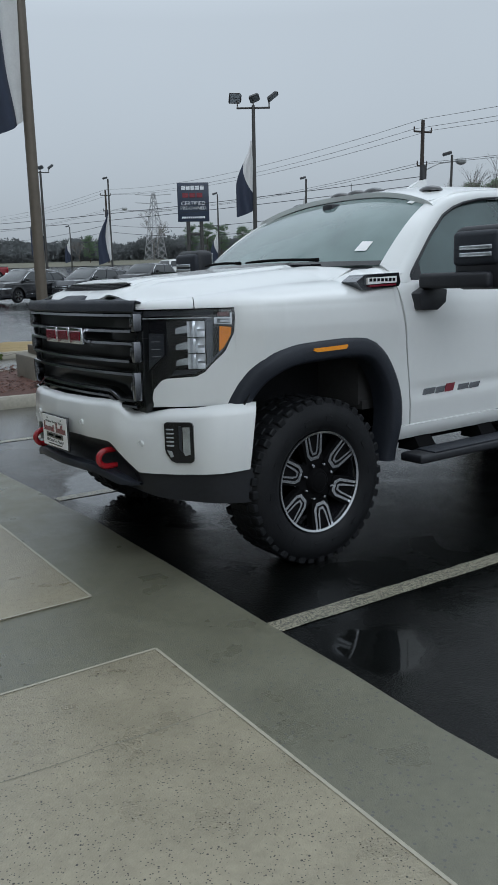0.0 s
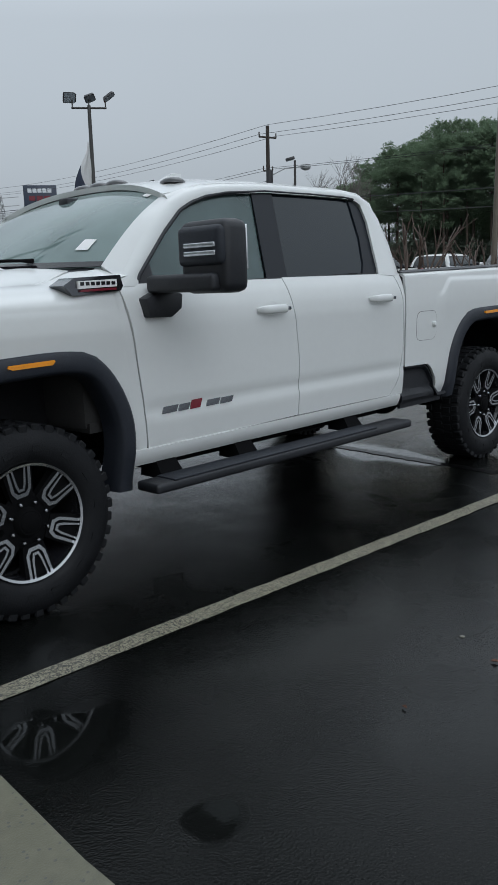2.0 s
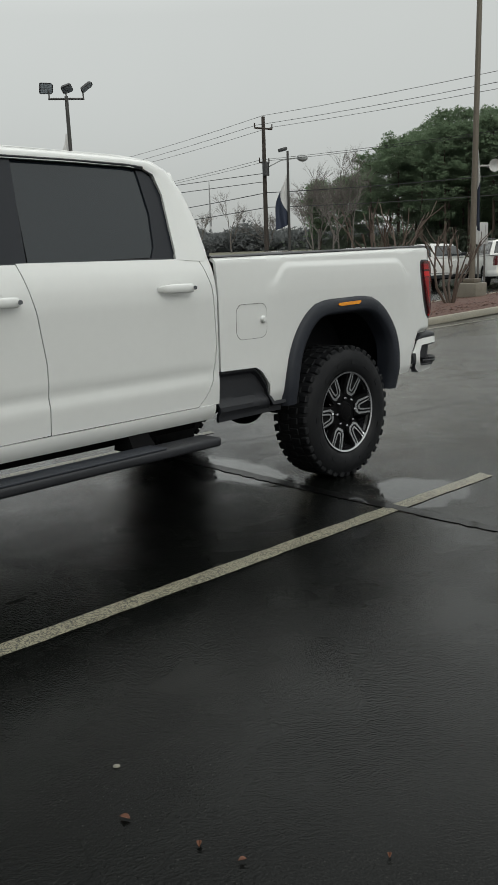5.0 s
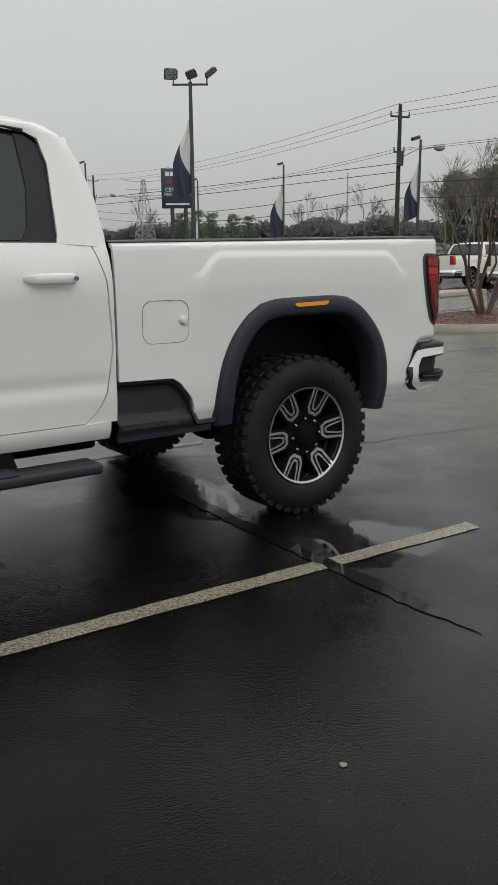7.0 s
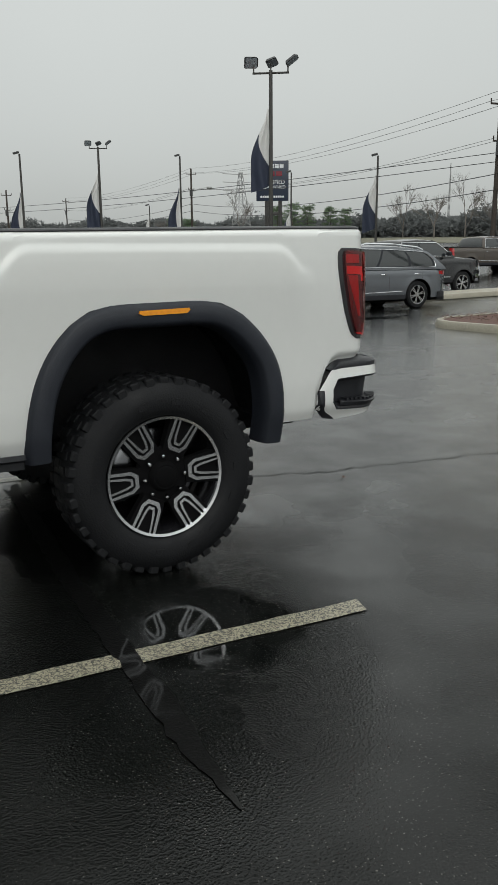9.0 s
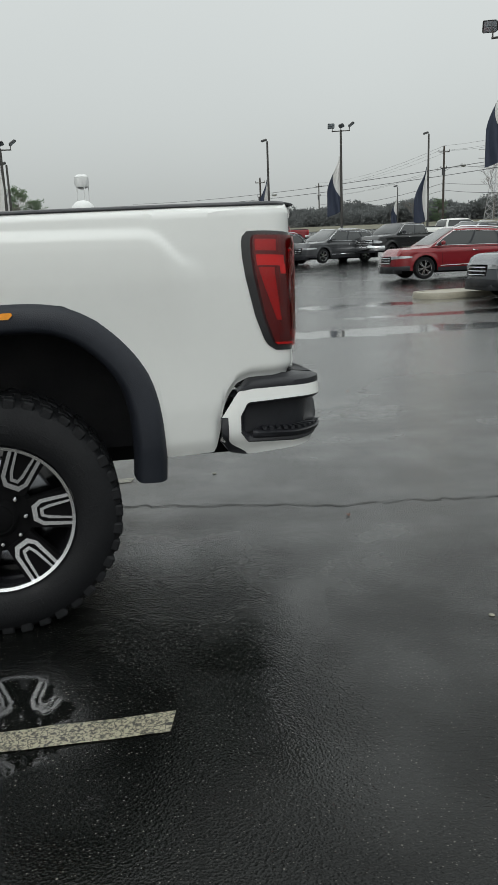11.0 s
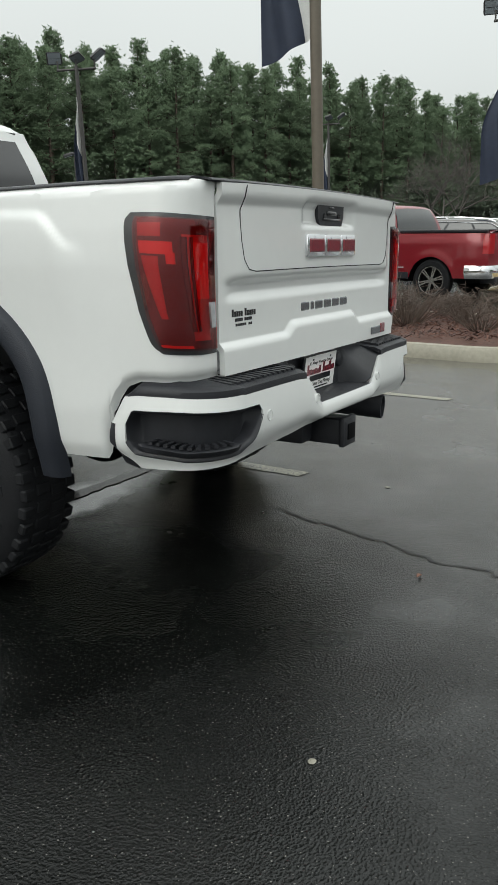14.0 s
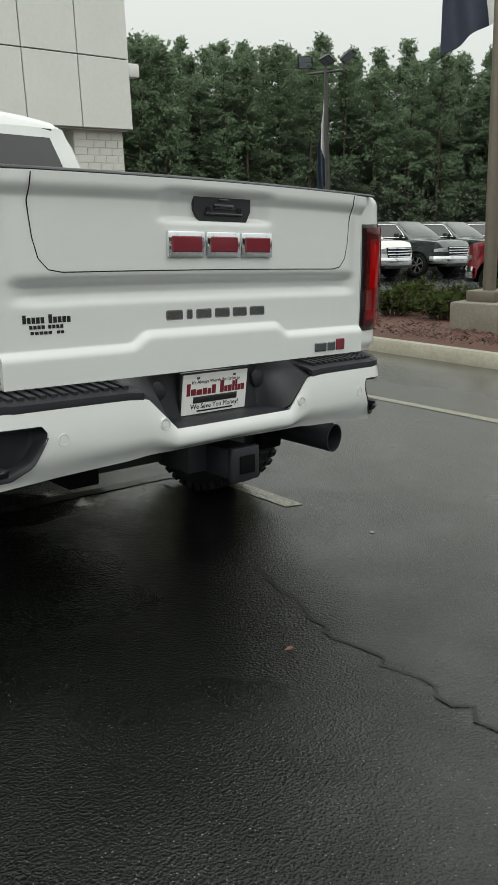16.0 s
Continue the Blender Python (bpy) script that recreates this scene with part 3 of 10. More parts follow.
bm = bmesh.new()
def bumper_bar(u, v):
    y = lerp(0.025, 2 * YC - 0.025, u)
    far = y > YC
    y = min(y, 2 * YC - y)
    c = YC - y
    # the upper edge dips under the grille's corner, the lower edge drops at the sides
    zt = interp(c, [(0.0, 0.900), (0.49, 0.902), (0.52, 0.896), (0.57, 0.850), (0.68, 0.850), (0.76, 0.868), (0.87, 0.874), (0.97, 0.890), (1.015, 0.890)])
    zb = interp(c, [(0.0, 0.712), (0.25, 0.713), (0.45, 0.700), (0.48, 0.682), (0.555, 0.614), (0.625, 0.556), (0.80, 0.556), (0.97, 0.564), (1.015, 0.575)])
    k = v if v < 0.9 else 0.9 + 0.1 * math.sin((v - 0.9) * 5 * math.pi)
    z = lerp(zb, zt, k)
    out = 0.020 * math.sin(math.pi * min(1.0, 0.15 + 0.75 * v)) - 0.045 * smooth(0.88, 1.0, v) ** 2
    # the scooped pocket under the corner of the grille
    out -= 0.012 * smooth(0.48, 0.56, c) * smooth(0.76, 0.66, c) * smooth(0.74, 0.84, z)
    p = fb_at(y, z, out)
    return (p[0], 2 * YC - p[1], p[2]) if far else p
grid(bm, bumper_bar, 120, 20)
fbump = part("front_bumper", bm, PAINT_WHITE, truck, "white front bumper with black lower lip", 50, 0.012)
bm = bmesh.new()
def valance(u, v):
    y = lerp(0.03, 2 * YC - 0.03, u)
    c = abs(y - YC)
    zb = interp(c, [(0.0, 0.52), (0.4, 0.50), (0.52, 0.46), (0.72, 0.42), (1.02, 0.40)])
    zt = interp(c, [(0.0, 0.72), (0.25, 0.72), (0.45, 0.705), (0.555, 0.620), (0.625, 0.560), (1.02, 0.575)])
    set_in = 0.05 * smooth(0.62, 0.50, c) * math.sin(math.pi * min(1, v * 1.15))
    return (fb_x(y) + 0.012 + 0.03 * (1 - v) + set_in, y, lerp(zb, zt, v))
grid(bm, valance, 80, 10)
part("bumper_valance", bm, PLASTIC, fbump, "black lower bumper valance", 40, 0.02)
bm = bmesh.new()
def lower_lip(u, v):
    y = lerp(YC - 0.62, YC + 0.62, u)
    a = 2 * math.pi * v
    c = abs(y - YC)
    r = lerp(1.0, 0.3, smooth(0.5, 0.62, c))
    return (fb_x(y) + 0.005 + 0.035 * r * math.cos(a), y, 0.545 - 0.055 * smooth(0.30, 0.60, c) + (0.026 * math.sin(a) + 0.006 * math.sin(3 * a)) * r)
grid(bm, lower_lip, 40, 12)
part("skid_plate", bm, FLARE, fbump, "dark grey skid plate")
for sgn in (-1, 1):
    # fog lamp: frame, lens and fins
    s = (lambda f: f) if sgn < 0 else flip
    for name, mat, pts, out in (
            ("fog_lamp", GLOSS_BLACK, [(0.270, 0.818), (0.181, 0.819), (0.171, 0.814), (0.166, 0.802), (0.163, 0.640), (0.167, 0.626), (0.180, 0.619), (0.238, 0.618), (0.256, 0.628), (0.276, 0.662), (0.281, 0.685), (0.281, 0.807), (0.277, 0.814)], 0.034),
            ("fog_lens", LENS, [(0.206, 0.795), (0.178, 0.796), (0.177, 0.662), (0.199, 0.655), (0.206, 0.672)], 0.037),
            ("fog_pillar", LAMP_DARK, [(0.222, 0.800), (0.211, 0.800), (0.211, 0.672), (0.222, 0.690)], 0.037),
            ("fog_foot", LENS, [(0.272, 0.680), (0.252, 0.676), (0.246, 0.650), (0.258, 0.645)], 0.037)):
        bm = bmesh.new()
        prism(bm, pts, s(lambda y, z: fb_at(y, z, out)), s(lambda y, z: fb_at(y, z, out - 0.02)))
        made = part(name, bm, mat, fbump if name == "fog_lamp" else fog, "upright fog lamp in a black frame" if name == "fog_lamp" else "")
        if name == "fog_lamp":
            fog = made
    for k in range(5):
        bm = bmesh.new()
        z = 0.780 - k * 0.020
        prism(bm, [(0.273, z), (0.243, z), (0.243, z + 0.007), (0.273, z + 0.007)], s(lambda y, zz: fb_at(y, zz, 0.038)), s(lambda y, zz: fb_at(y, zz, 0.025)))
        part("fog_fin", bm, LAMP_CHROME, fog)
    # tow hook: a red ring
    bm = bmesh.new()
    cy = YC + sgn * 0.42
    pts = [(-0.910 - 0.050 * math.sin(a), cy, 0.605 + 0.042 * math.cos(a)) for a in [math.pi * k / 10 for k in range(11)]]
    tube(bm, [(-0.86, cy, 0.647)] + pts + [(-0.86, cy, 0.563)], 0.0155, 10)
    part("tow_hook", bm, RED_PAINT, fbump, "bright red tow hook")
    for yy, zz in ((0.387, 0.706), (0.768, 0.785)):
        bm = bmesh.new()
        q = Vector(fb_at(yy, zz, 0.0))
        nrm = (Vector(fb_at(yy, zz, 1.0)) - q).normalized()
        if sgn > 0:
            q.y, nrm.y = 2 * YC - q.y, -nrm.y
        lathe(bm, [(0.0, 0.034), (0.010, 0.034), (0.0105, 0.029), (0.0125, 0.029), (0.0130, 0.0345), (0.0155, 0.0345), (0.0165, 0.015)], 18, Matrix.Translation(q) @ nrm.to_track_quat("Y", "Z").to_matrix().to_4x4())
        part("parking_sensor", bm, PAINT_WHITE, fbump, "", 20)


def plate_at(parent, m, w=0.318, h=0.165, bars=True):
    """A dealer plate in a frame: white, with red and black bars for its writing. Local: x across, y up, z out."""
    bm = bmesh.new()
    box(bm, -w / 2 - 0.008, -h / 2 - 0.008, -0.012, w / 2 + 0.008, h / 2 + 0.008, 0.0, 0.004, m)
    pl = part("number_plate", bm, GLOSS_BLACK, parent, "dealer plate in a black frame")
    bm = bmesh.new()
    box(bm, -w / 2, -h / 2, 0.0, w / 2, h / 2, 0.004, 0.0015, m, seg=1)
    face = part("plate_face", bm, PLATE, pl, "white plate with red and black bars")
    def bar(x0, y0, x1, y1, mat):
        b = bmesh.new()
        box(b, x0, y0, 0.0035, x1, y1, 0.0055, 0.0, m)
        part("plate_bar", b, mat, pl)
    x = -0.44
    for wd, hi in ((0.05, 0.30), (0.07, 0.16), (0.08, 0.14), (0.06, 0.16), (0.05, 0.14), (0.06, 0.22)):
        bar(x * w, -0.02 * h, (x + wd) * w, (hi - 0.02) * h, BADGE_RED)
        x += wd + 0.012
    x = 0.06
    for wd, hi in ((0.06, 0.30), (0.05, 0.15), (0.06, 0.16), (0.04, 0.26), (0.03, 0.28), (0.05, 0.15), (0.05, 0.16)):
        bar(x * w, -0.02 * h, (x + wd) * w, (hi - 0.02) * h, BADGE_RED)
        x += wd + 0.009
    bar(-0.34 * w, -0.22 * h, 0.34 * w, -0.06 * h, GLOSS_BLACK)
    bar(-0.27 * w, -0.175 * h, -0.05 * w, -0.105 * h, PLATE)
    bar(0.03 * w, -0.185 * h, 0.28 * w, -0.095 * h, PLATE)
    text_mesh("It's Always Worth the Drive to", 0.018, GLOSS_BLACK, m @ Matrix.Translation((0, 0.30 * h, 0.0045)), pl, "plate_lettering", 0.0006)
    text_mesh("We Save You Money!", 0.026, GLOSS_BLACK, m @ Matrix.Translation((0, -0.31 * h, 0.0045)), pl, "plate_lettering", 0.0006)
    bar(-0.28 * w, -0.44 * h, 0.28 * w, -0.405 * h, GLOSS_BLACK)
    for sx in (-1, 1):
        bar(sx * 0.28 * w - 0.006, 0.40 * h - 0.004, sx * 0.28 * w + 0.006, 0.40 * h + 0.004, DARK_CHROME)
    return pl


plate_at(fbump, Matrix.Translation((-1.008, YC, 0.703)) @ Matrix(((0, 0, -1, 0), (-1, 0, 0, 0), (0, 1, 0, 0), (0, 0, 0, 1))), 0.32, 0.17)

# ---- bed
BED_STRAIGHT, BED_R = 5.072, 0.11
BED_RUN = BED_STRAIGHT - 2.945
BED_LEN = BED_RUN + BED_R * math.pi / 2 + 0.064


def bed_at(d):
    """Plan of the bedside by length: along the side, round the rear corner, then to the tailgate."""
    if d < BED_RUN:
        return 2.945 + d, 0.0
    a = (d - BED_RUN) / BED_R
    if a < math.pi / 2:
        return BED_STRAIGHT + BED_R * math.sin(a), BED_R * (1 - math.cos(a))
    return BED_STRAIGHT + BED_R, BED_R + (d - BED_RUN - BED_R * math.pi / 2)


def taper(x):
    """The bedside draws in towards the tail."""
    return 0.036 * smooth(4.72, 5.10, x)


def bed_path(u):
    return bed_at(BED_LEN * u)


def bed_low(x, off):
    if off > 0.02 or x > 4.885:
        return interp(x, [(4.885, 0.70), (4.892, 0.765), (4.91, 0.815), (4.95, 0.868), (5.00, 0.888), (5.188, 0.892)])
    if x < 3.47:
        return interp(x, [(2.945, 0.835), (3.23, 0.828), (3.275, 0.80), (3.345, 0.715), (3.36, 0.60), (3.47, 0.60)])
    if x < 4.675:
        return interp(x, ARCH_R)
    return interp(x, [(4.675, 0.612), (4.86, 0.615), (4.885, 0.70)])


BED_SECTION = [(0.50, 0.10), (0.60, 0.060), (0.66, 0.034), (0.78, 0.022), (0.92, 0.020), (1.10, 0.014), (1.25, 0.012), (1.36, 0.016), (1.44, 0.022), (1.52, 0.028)]


def bed_y(x, z):
    """The bed's side: flat to the rail, with a crisp squared shoulder pressed out over the wheel."""
    d = abs(x - XR - 0.02)
    rim = 1.412 - 0.10 * smooth(0.52, 0.70, d) ** 2
    k = smooth(0.78, 0.64, d + 0.30 * max(0.0, z - 1.25)) * smooth(rim + 0.020, rim - 0.022, z) * smooth(1.00, 1.36, z)
    return interp(z, BED_SECTION) - 0.014 * k


def bedside(bm, s):
    def f(u, v):
        x, off = bed_path(u)
        top = 1.462 + 0.018 * (x - 2.945)
        low = bed_low(x, off)
        z = lerp(low, top, v)
        y = bed_y(min(x, 4.98), z) + off + taper(x)
        if z > top - 0.03:
            y += 0.030 * smooth(top - 0.03, top, z) ** 2
        # the sheet turns in above and ahead of the bumper
        if x > 4.82:
            y += 0.024 * max(smooth(low + 0.035, low, z) * smooth(4.87, 4.91, x), smooth(4.85, 4.885, x) * smooth(0.80, 0.72, z))
            x -= 0.014 * smooth(low + 0.035, low, z) * min(1.0, off / 0.08)
        return (x, y, z)
    grid(bm, s(f), 240, 64)


bed_sides = both_sides("bedside", bedside, PAINT_WHITE, "", 0.02)


def bed_rail(bm, s):
    # rounded black rail cap on top of the bedside
    def f(u, v):
        x = lerp(2.94, 5.17, u)
        top = 1.462 + 0.018 * (x - 2.945)
        a = math.pi * v
        yin = 0.036 + taper(x) + 0.06 * smooth(5.11, 5.18, x)
        return (x, yin + 0.055 - 0.058 * math.cos(a), top + 0.002 + 0.011 * math.sin(a))
    grid(bm, s(f), 60, 8)


both_sides("bed_rail_cap", bed_rail, PLASTIC, "black bed rail cap", 0.006)

bm = bmesh.new()
box(bm, 2.95, 0.53, 0.80, 5.12, 2 * YC - 0.53, 0.86)
part("bed_floor", bm, PLASTIC, truck, "black bed liner")
for y0 in (0.16, 2 * YC - 0.19):
    bm = bmesh.new()
    box(bm, 2.96, y0, 1.205, 5.10, y0 + 0.03, 1.46)
    part("bed_inner_wall", bm, PLASTIC, truck)
bm = bmesh.new()
box(bm, 2.955, 0.10, 0.62, 2.985, 2 * YC - 0.10, 1.50)
part("bed_front_wall", bm, PLASTIC, truck)

# fuel flap: a rounded square cut line and its push knob
bm = bmesh.new()
fx0, fx1, fz0, fz1, fr = 3.075, 3.325, 1.000, 1.198, 0.05
loop = []
for cx, cz, a0 in ((fx1 - fr, fz1 - fr, 0), (fx0 + fr, fz1 - fr, 90), (fx0 + fr, fz0 + fr, 180), (fx1 - fr, fz0 + fr, 270)):
    for k in range(6):
        a = radians(a0 + 18 * k)
        loop.append((cx + fr * math.cos(a), cz + fr * math.sin(a)))
inner = [bm.verts.new((x, side_y(x, z) - 0.0115, z)) for x, z in loop]
outer = [bm.verts.new((x + (x - 3.2) * 0.016, side_y(x, z) - 0.0108, z + (z - 1.1) * 0.02)) for x, z in loop]
for i in range(len(loop)):
    j = (i + 1) % len(loop)
    bm.faces.new((inner[i], inner[j], outer[j], outer[i]))
part("fuel_flap_seam", bm, MATT_DARK, bed_sides[0])
bm = bmesh.new()
lathe(bm, [(0.0, -0.034), (0.014, -0.032), (0.02, -0.024), (0.022, 0.0)], 16, Matrix.Translation((3.292, side_y(3.29, 1.105), 1.105)))
part("fuel_flap_knob", bm, PAINT_WHITE, bed_sides[0])

# black guard ahead of the rear wheel
def rear_guard(bm, s):
    def f(u, v):
        x = lerp(2.945, 3.47, u)
        zt = interp(x, [(2.945, 0.826), (3.23, 0.818), (3.275, 0.79), (3.345, 0.705), (3.36, 0.598), (3.47, 0.598)])
        z = lerp(0.54, zt, v)
        ledge = 0.03 * smooth(0.66, 0.62, z) - 0.02 * smooth(0.60, 0.57, z)
        return (x, 0.075 - ledge - 0.035 * smooth(0.9, 1.0, v), z)
    grid(bm, s(f), 40, 14)


both_sides("side_guard", rear_guard, PLASTIC, "black plastic guard ahead of the rear wheel", 0.02)


# ---- wheel-arch flares
def flare(pts, low_a, low_b, width):
    """A black moulding that follows an arch; its ends drop to the given heights."""
    def build(bm, s):
        line = [(pts[0][0] + (0.01), low_a)] + list(pts) + [(pts[-1][0] - 0.002, lerp(pts[-1][1], low_b, 0.6)), (pts[-1][0] - 0.006, low_b)]
        cx = (pts[0][0] + pts[-1][0]) / 2
        fine = []
        for (x0, z0), (x1, z1) in zip(line, line[1:]):
            n = max(1, int(math.hypot(x1 - x0, z1 - z0) / 0.03))
            fine += [(lerp(x0, x1, k / n), lerp(z0, z1, k / n)) for k in range(n)]
        fine.append(line[-1])
        # ease the corners
        for _ in range(5):
            fine = fine[:1] + [((a[0] + 2 * b[0] + c[0]) / 4, (a[1] + 2 * b[1] + c[1]) / 4) for a, b, c in zip(fine, fine[1:], fine[2:])] + fine[-1:]
        prof = [(-0.008, 0.012), (0.006, -0.020), (0.022, -0.030), (0.075, -0.034), (0.088, -0.026), (0.10, 0.02), (0.104, 0.10)]
        m = len(fine)
        def f(u, v):
            i = min(m - 1, int(round(u * (m - 1))))
            a, b = fine[max(0, i - 2)], fine[min(m - 1, i + 2)]
            tx, tz = b[0] - a[0], b[1] - a[1]
            L = math.hypot(tx, tz) + 1e-9
            nx, nz = tz / L, -tx / L
            d, y = prof[int(round(v * (len(prof) - 1)))]
            x, z = fine[i]
            # aim inwards, towards the axle
            return (x + nx * d * width, side_y(x, min(1.15, z)) * 0.6 + y + nose_y(x) * 0.9, z + nz * d * width)
        grid(bm, s(f), m - 1, len(prof) - 1)
    return build


both_sides("front_flare", flare(ARCH_F, 0.86, 0.46, 1.0), FLARE, "dark textured wheel-arch flare", 0.006, 50)
both_sides("rear_flare", flare(ARCH_R, 0.56, 0.52, 1.0), FLARE, "dark textured wheel-arch flare", 0.006, 50)
for c in (0.06, XR + 0.03):
    for side in (0, 1):
        # the dark liner inside the arch
        bm = bmesh.new()
        s = (lambda f: f) if side == 0 else flip
        def liner(u, v):
            a = lerp(radians(-25), radians(205), u)
            return (c + 0.60 * math.cos(a), lerp(0.05, 0.52, v), max(0.62, 0.50 + 0.70 * math.sin(a)))
        grid(bm, s(liner), 24, 4)
        def back(u, v):
            return (lerp(c - 0.60, c + 0.60, u), 0.50, lerp(0.56, 1.20, v))
        grid(bm, s(back), 2, 2)
        part("wheel_arch_liner", bm, RUBBER, truck, "", 35, 0.004)
        bm = bmesh.new()
        z = 1.128 if c < 1 else 1.150
        xc = 0.05 if c < 1 else XR + 0.005
        pts = [(xc - 0.115, z - 0.002), (xc - 0.095, z - 0.010), (xc + 0.10, z - 0.006), (xc + 0.115, z + 0.008), (xc + 0.11, z + 0.016), (xc - 0.11, z + 0.010)]
        prism(bm, pts, s(lambda a, b: (a, -0.045 + side_y(a, 1.1) * 0.6, b)), s(lambda a, b: (a, 0.0, b)))
        part("side_marker", bm, AMBER, truck, "amber side marker lamp in the flare")


# ---- wheels
def build_wheel(x, inward=1.0, yface=0.0, steer=0.0):
    """A wheel: tyre with knobs, black rim with six polished U spokes. Built round the y axis, outside at -y."""
    def put(bm, k=1.05):
        m = Matrix.Translation((x, yface, HUB)) @ Matrix.Rotation(radians(steer), 4, "Z") @ Matrix.Diagonal((k, inward, k, 1))
        bmesh.ops.transform(bm, matrix=m, verts=bm.verts)
        return bm
    w = thing("wheel", 0, 0, 0)
    w.parent = truck
    w.matrix_parent_inverse = truck.matrix_basis.inverted()
    wheel_parts = []
    bm = bmesh.new()
    prof = [(0.272, 0.014), (0.284, -0.004), (0.306, -0.014), (0.34, -0.020), (0.372, -0.015), (0.409, 0.001), (0.428, 0.024), (0.4335, 0.055), (0.4345, 0.14), (0.4335, 0.225), (0.40, 0.272), (0.34, 0.285), (0.272, 0.26)]
    lathe(bm, prof, 72)
    rnd = random.Random(5)
    for k in range(40):
        a = 2 * math.pi * k / 40
        long = k % 2 == 0
        rot = Matrix.Rotation(-a, 4, "Y")
        # shoulder knob that wraps over the edge, then two tread blocks
        box(bm, 0.391 if long else 0.402, 0.000 if long else 0.006, -0.022, 0.440, 0.055, 0.022, 0.006, rot, seg=1)
        box(bm, 0.41, 0.068, -0.024, 0.440, 0.135, 0.018, 0.004, Matrix.Rotation(-a - 0.03, 4, "Y"), seg=1)
        box(bm, 0.41, 0.142, -0.020, 0.440, 0.210, 0.024, 0.004, Matrix.Rotation(-a + 0.03, 4, "Y"), seg=1)
        box(bm, 0.398, 0.222, -0.022, 0.439, 0.274, 0.022, 0.005, rot, seg=1)
    # faint raised bars of sidewall marking
    for k in range(14):
        a0 = 2 * math.pi * k / 14 + rnd.random() * 0.1
        rot = Matrix.Rotation(-a0, 4, "Y")
        box(bm, 0.322, -0.0215, -0.02, 0.350, -0.015, 0.02, 0.0, rot)
    wheel_parts.append(part("tyre", put(bm, 1.0), RUBBER, w, "knobbly all-terrain tyre, wet"))
    bm = bmesh.new()
    lathe(bm, [(0.257, 0.012), (0.250, 0.020), (0.235, 0.06), (0.228, 0.20)], 56)
    r = lathe(bm, [(0.228, 0.20), (0.10, 0.17), (0.06, 0.17)], 56)
    rim = part("rim", put(bm), GLOSS_BLACK, w, "black alloy rim with polished spokes")
    bm = bmesh.new()
    lathe(bm, [(0.19, 0.14), (0.17, 0.13), (0.08, 0.13)], 40)
    part("brake_disc", put(bm), DARK_CHROME, rim)
    # dark centre and the broad spokes under the U shapes
    bm = bmesh.new()
    lathe(bm, [(0.0, 0.012), (0.052, 0.012), (0.060, 0.020), (0.066, 0.038), (0.112, 0.040), (0.125, 0.055)], 40)
    for k in range(6):
        a = radians(98 - 60 * k)
        pts = [(0.10, -0.050), (0.245, -0.072), (0.245, 0.072), (0.10, 0.050)]
        ca, sa = math.cos(a), math.sin(a)
        prism(bm, pts, lambda p, q: (p * ca - q * sa, 0.034 - 0.06 * (p - 0.10), p * sa + q * ca), lambda p, q: (p * ca - q * sa, 0.075, p * sa + q * ca))
    part("spoke_base", put(bm), MATT_DARK, rim)
    bm = bmesh.new()
    lathe(bm, [(0.2445, 0.020), (0.2450, 0.004), (0.2560, 0.000), (0.2585, 0.010)], 72)
    part("rim_lip", put(bm), MACHINED, rim, "polished rim lip")
    for k in range(6):
        a = radians(98 - 60 * k)
        ca, sa = math.cos(a), math.sin(a)
        def yy(p):
            return 0.028 - 0.11 * (p - 0.12)
        bm = bmesh.new()
        for r0, wo, wi, tip in ((0.112, 0.047, 0.033, 0.017), (0.138, 0.025, 0.015, 0.012)):
            # half outlines from the rim down to the closed end
            left_o = [(0.243, wo + 0.010), (r0 + 0.030, wo), (r0, wo * 0.55)]
            left_i = [(0.243, wi + 0.012), (r0 + 0.034, wi), (r0 + tip, wi * 0.55)]
            ring_o = left_o + [(p, -q) for p, q in left_o[::-1]]
            ring_i = left_i + [(p, -q) for p, q in left_i[::-1]]
            vo = [[bm.verts.new((p * ca - q * sa, yy(p) + d, p * sa + q * ca)) for p, q in ring_o] for d in (0.0, 0.02)]
            vi = [[bm.verts.new((p * ca - q * sa, yy(p) + d, p * sa + q * ca)) for p, q in ring_i] for d in (0.0, 0.02)]
            for i in range(5):
                bm.faces.new((vo[0][i], vo[0][i + 1], vi[0][i + 1], vi[0][i]))
                bm.faces.new((vo[0][i], vo[1][i], vo[1][i + 1], vo[0][i + 1]))
                bm.faces.new((vi[0][i], vi[0][i + 1], vi[1][i + 1], vi[1][i]))
        part("spoke", put(bm), MACHINED, rim, "polished U-shaped spoke")
    for k in range(8):
        a = radians(22.5 + 45 * k)
        bm = bmesh.new()
        lathe(bm, [(0.0, 0.010), (0.006, 0.011), (0.0095, 0.018), (0.0095, 0.045)], 10, Matrix.Translation((0.089 * math.cos(a), 0, 0.089 * math.sin(a))))
        part("lug_nut", put(bm), CHROME, rim)
    bm = bmesh.new()
    lathe(bm, [(0.0, 0.004), (0.034, 0.005), (0.046, 0.012), (0.050, 0.02)], 32)
    part("hub_cap", put(bm), MATT_DARK, rim)
    return w


def wheel_copy(src, dx, turn):
    c = copy_thing(src, src.matrix_basis)
    c.matrix_basis = Matrix.Translation((dx, 0, 0)) @ Matrix.Translation((src_x, 0, HUB)) @ Matrix.Rotation(radians(turn), 4, "Y") @ Matrix.Translation((-src_x, 0, -HUB))
    return c


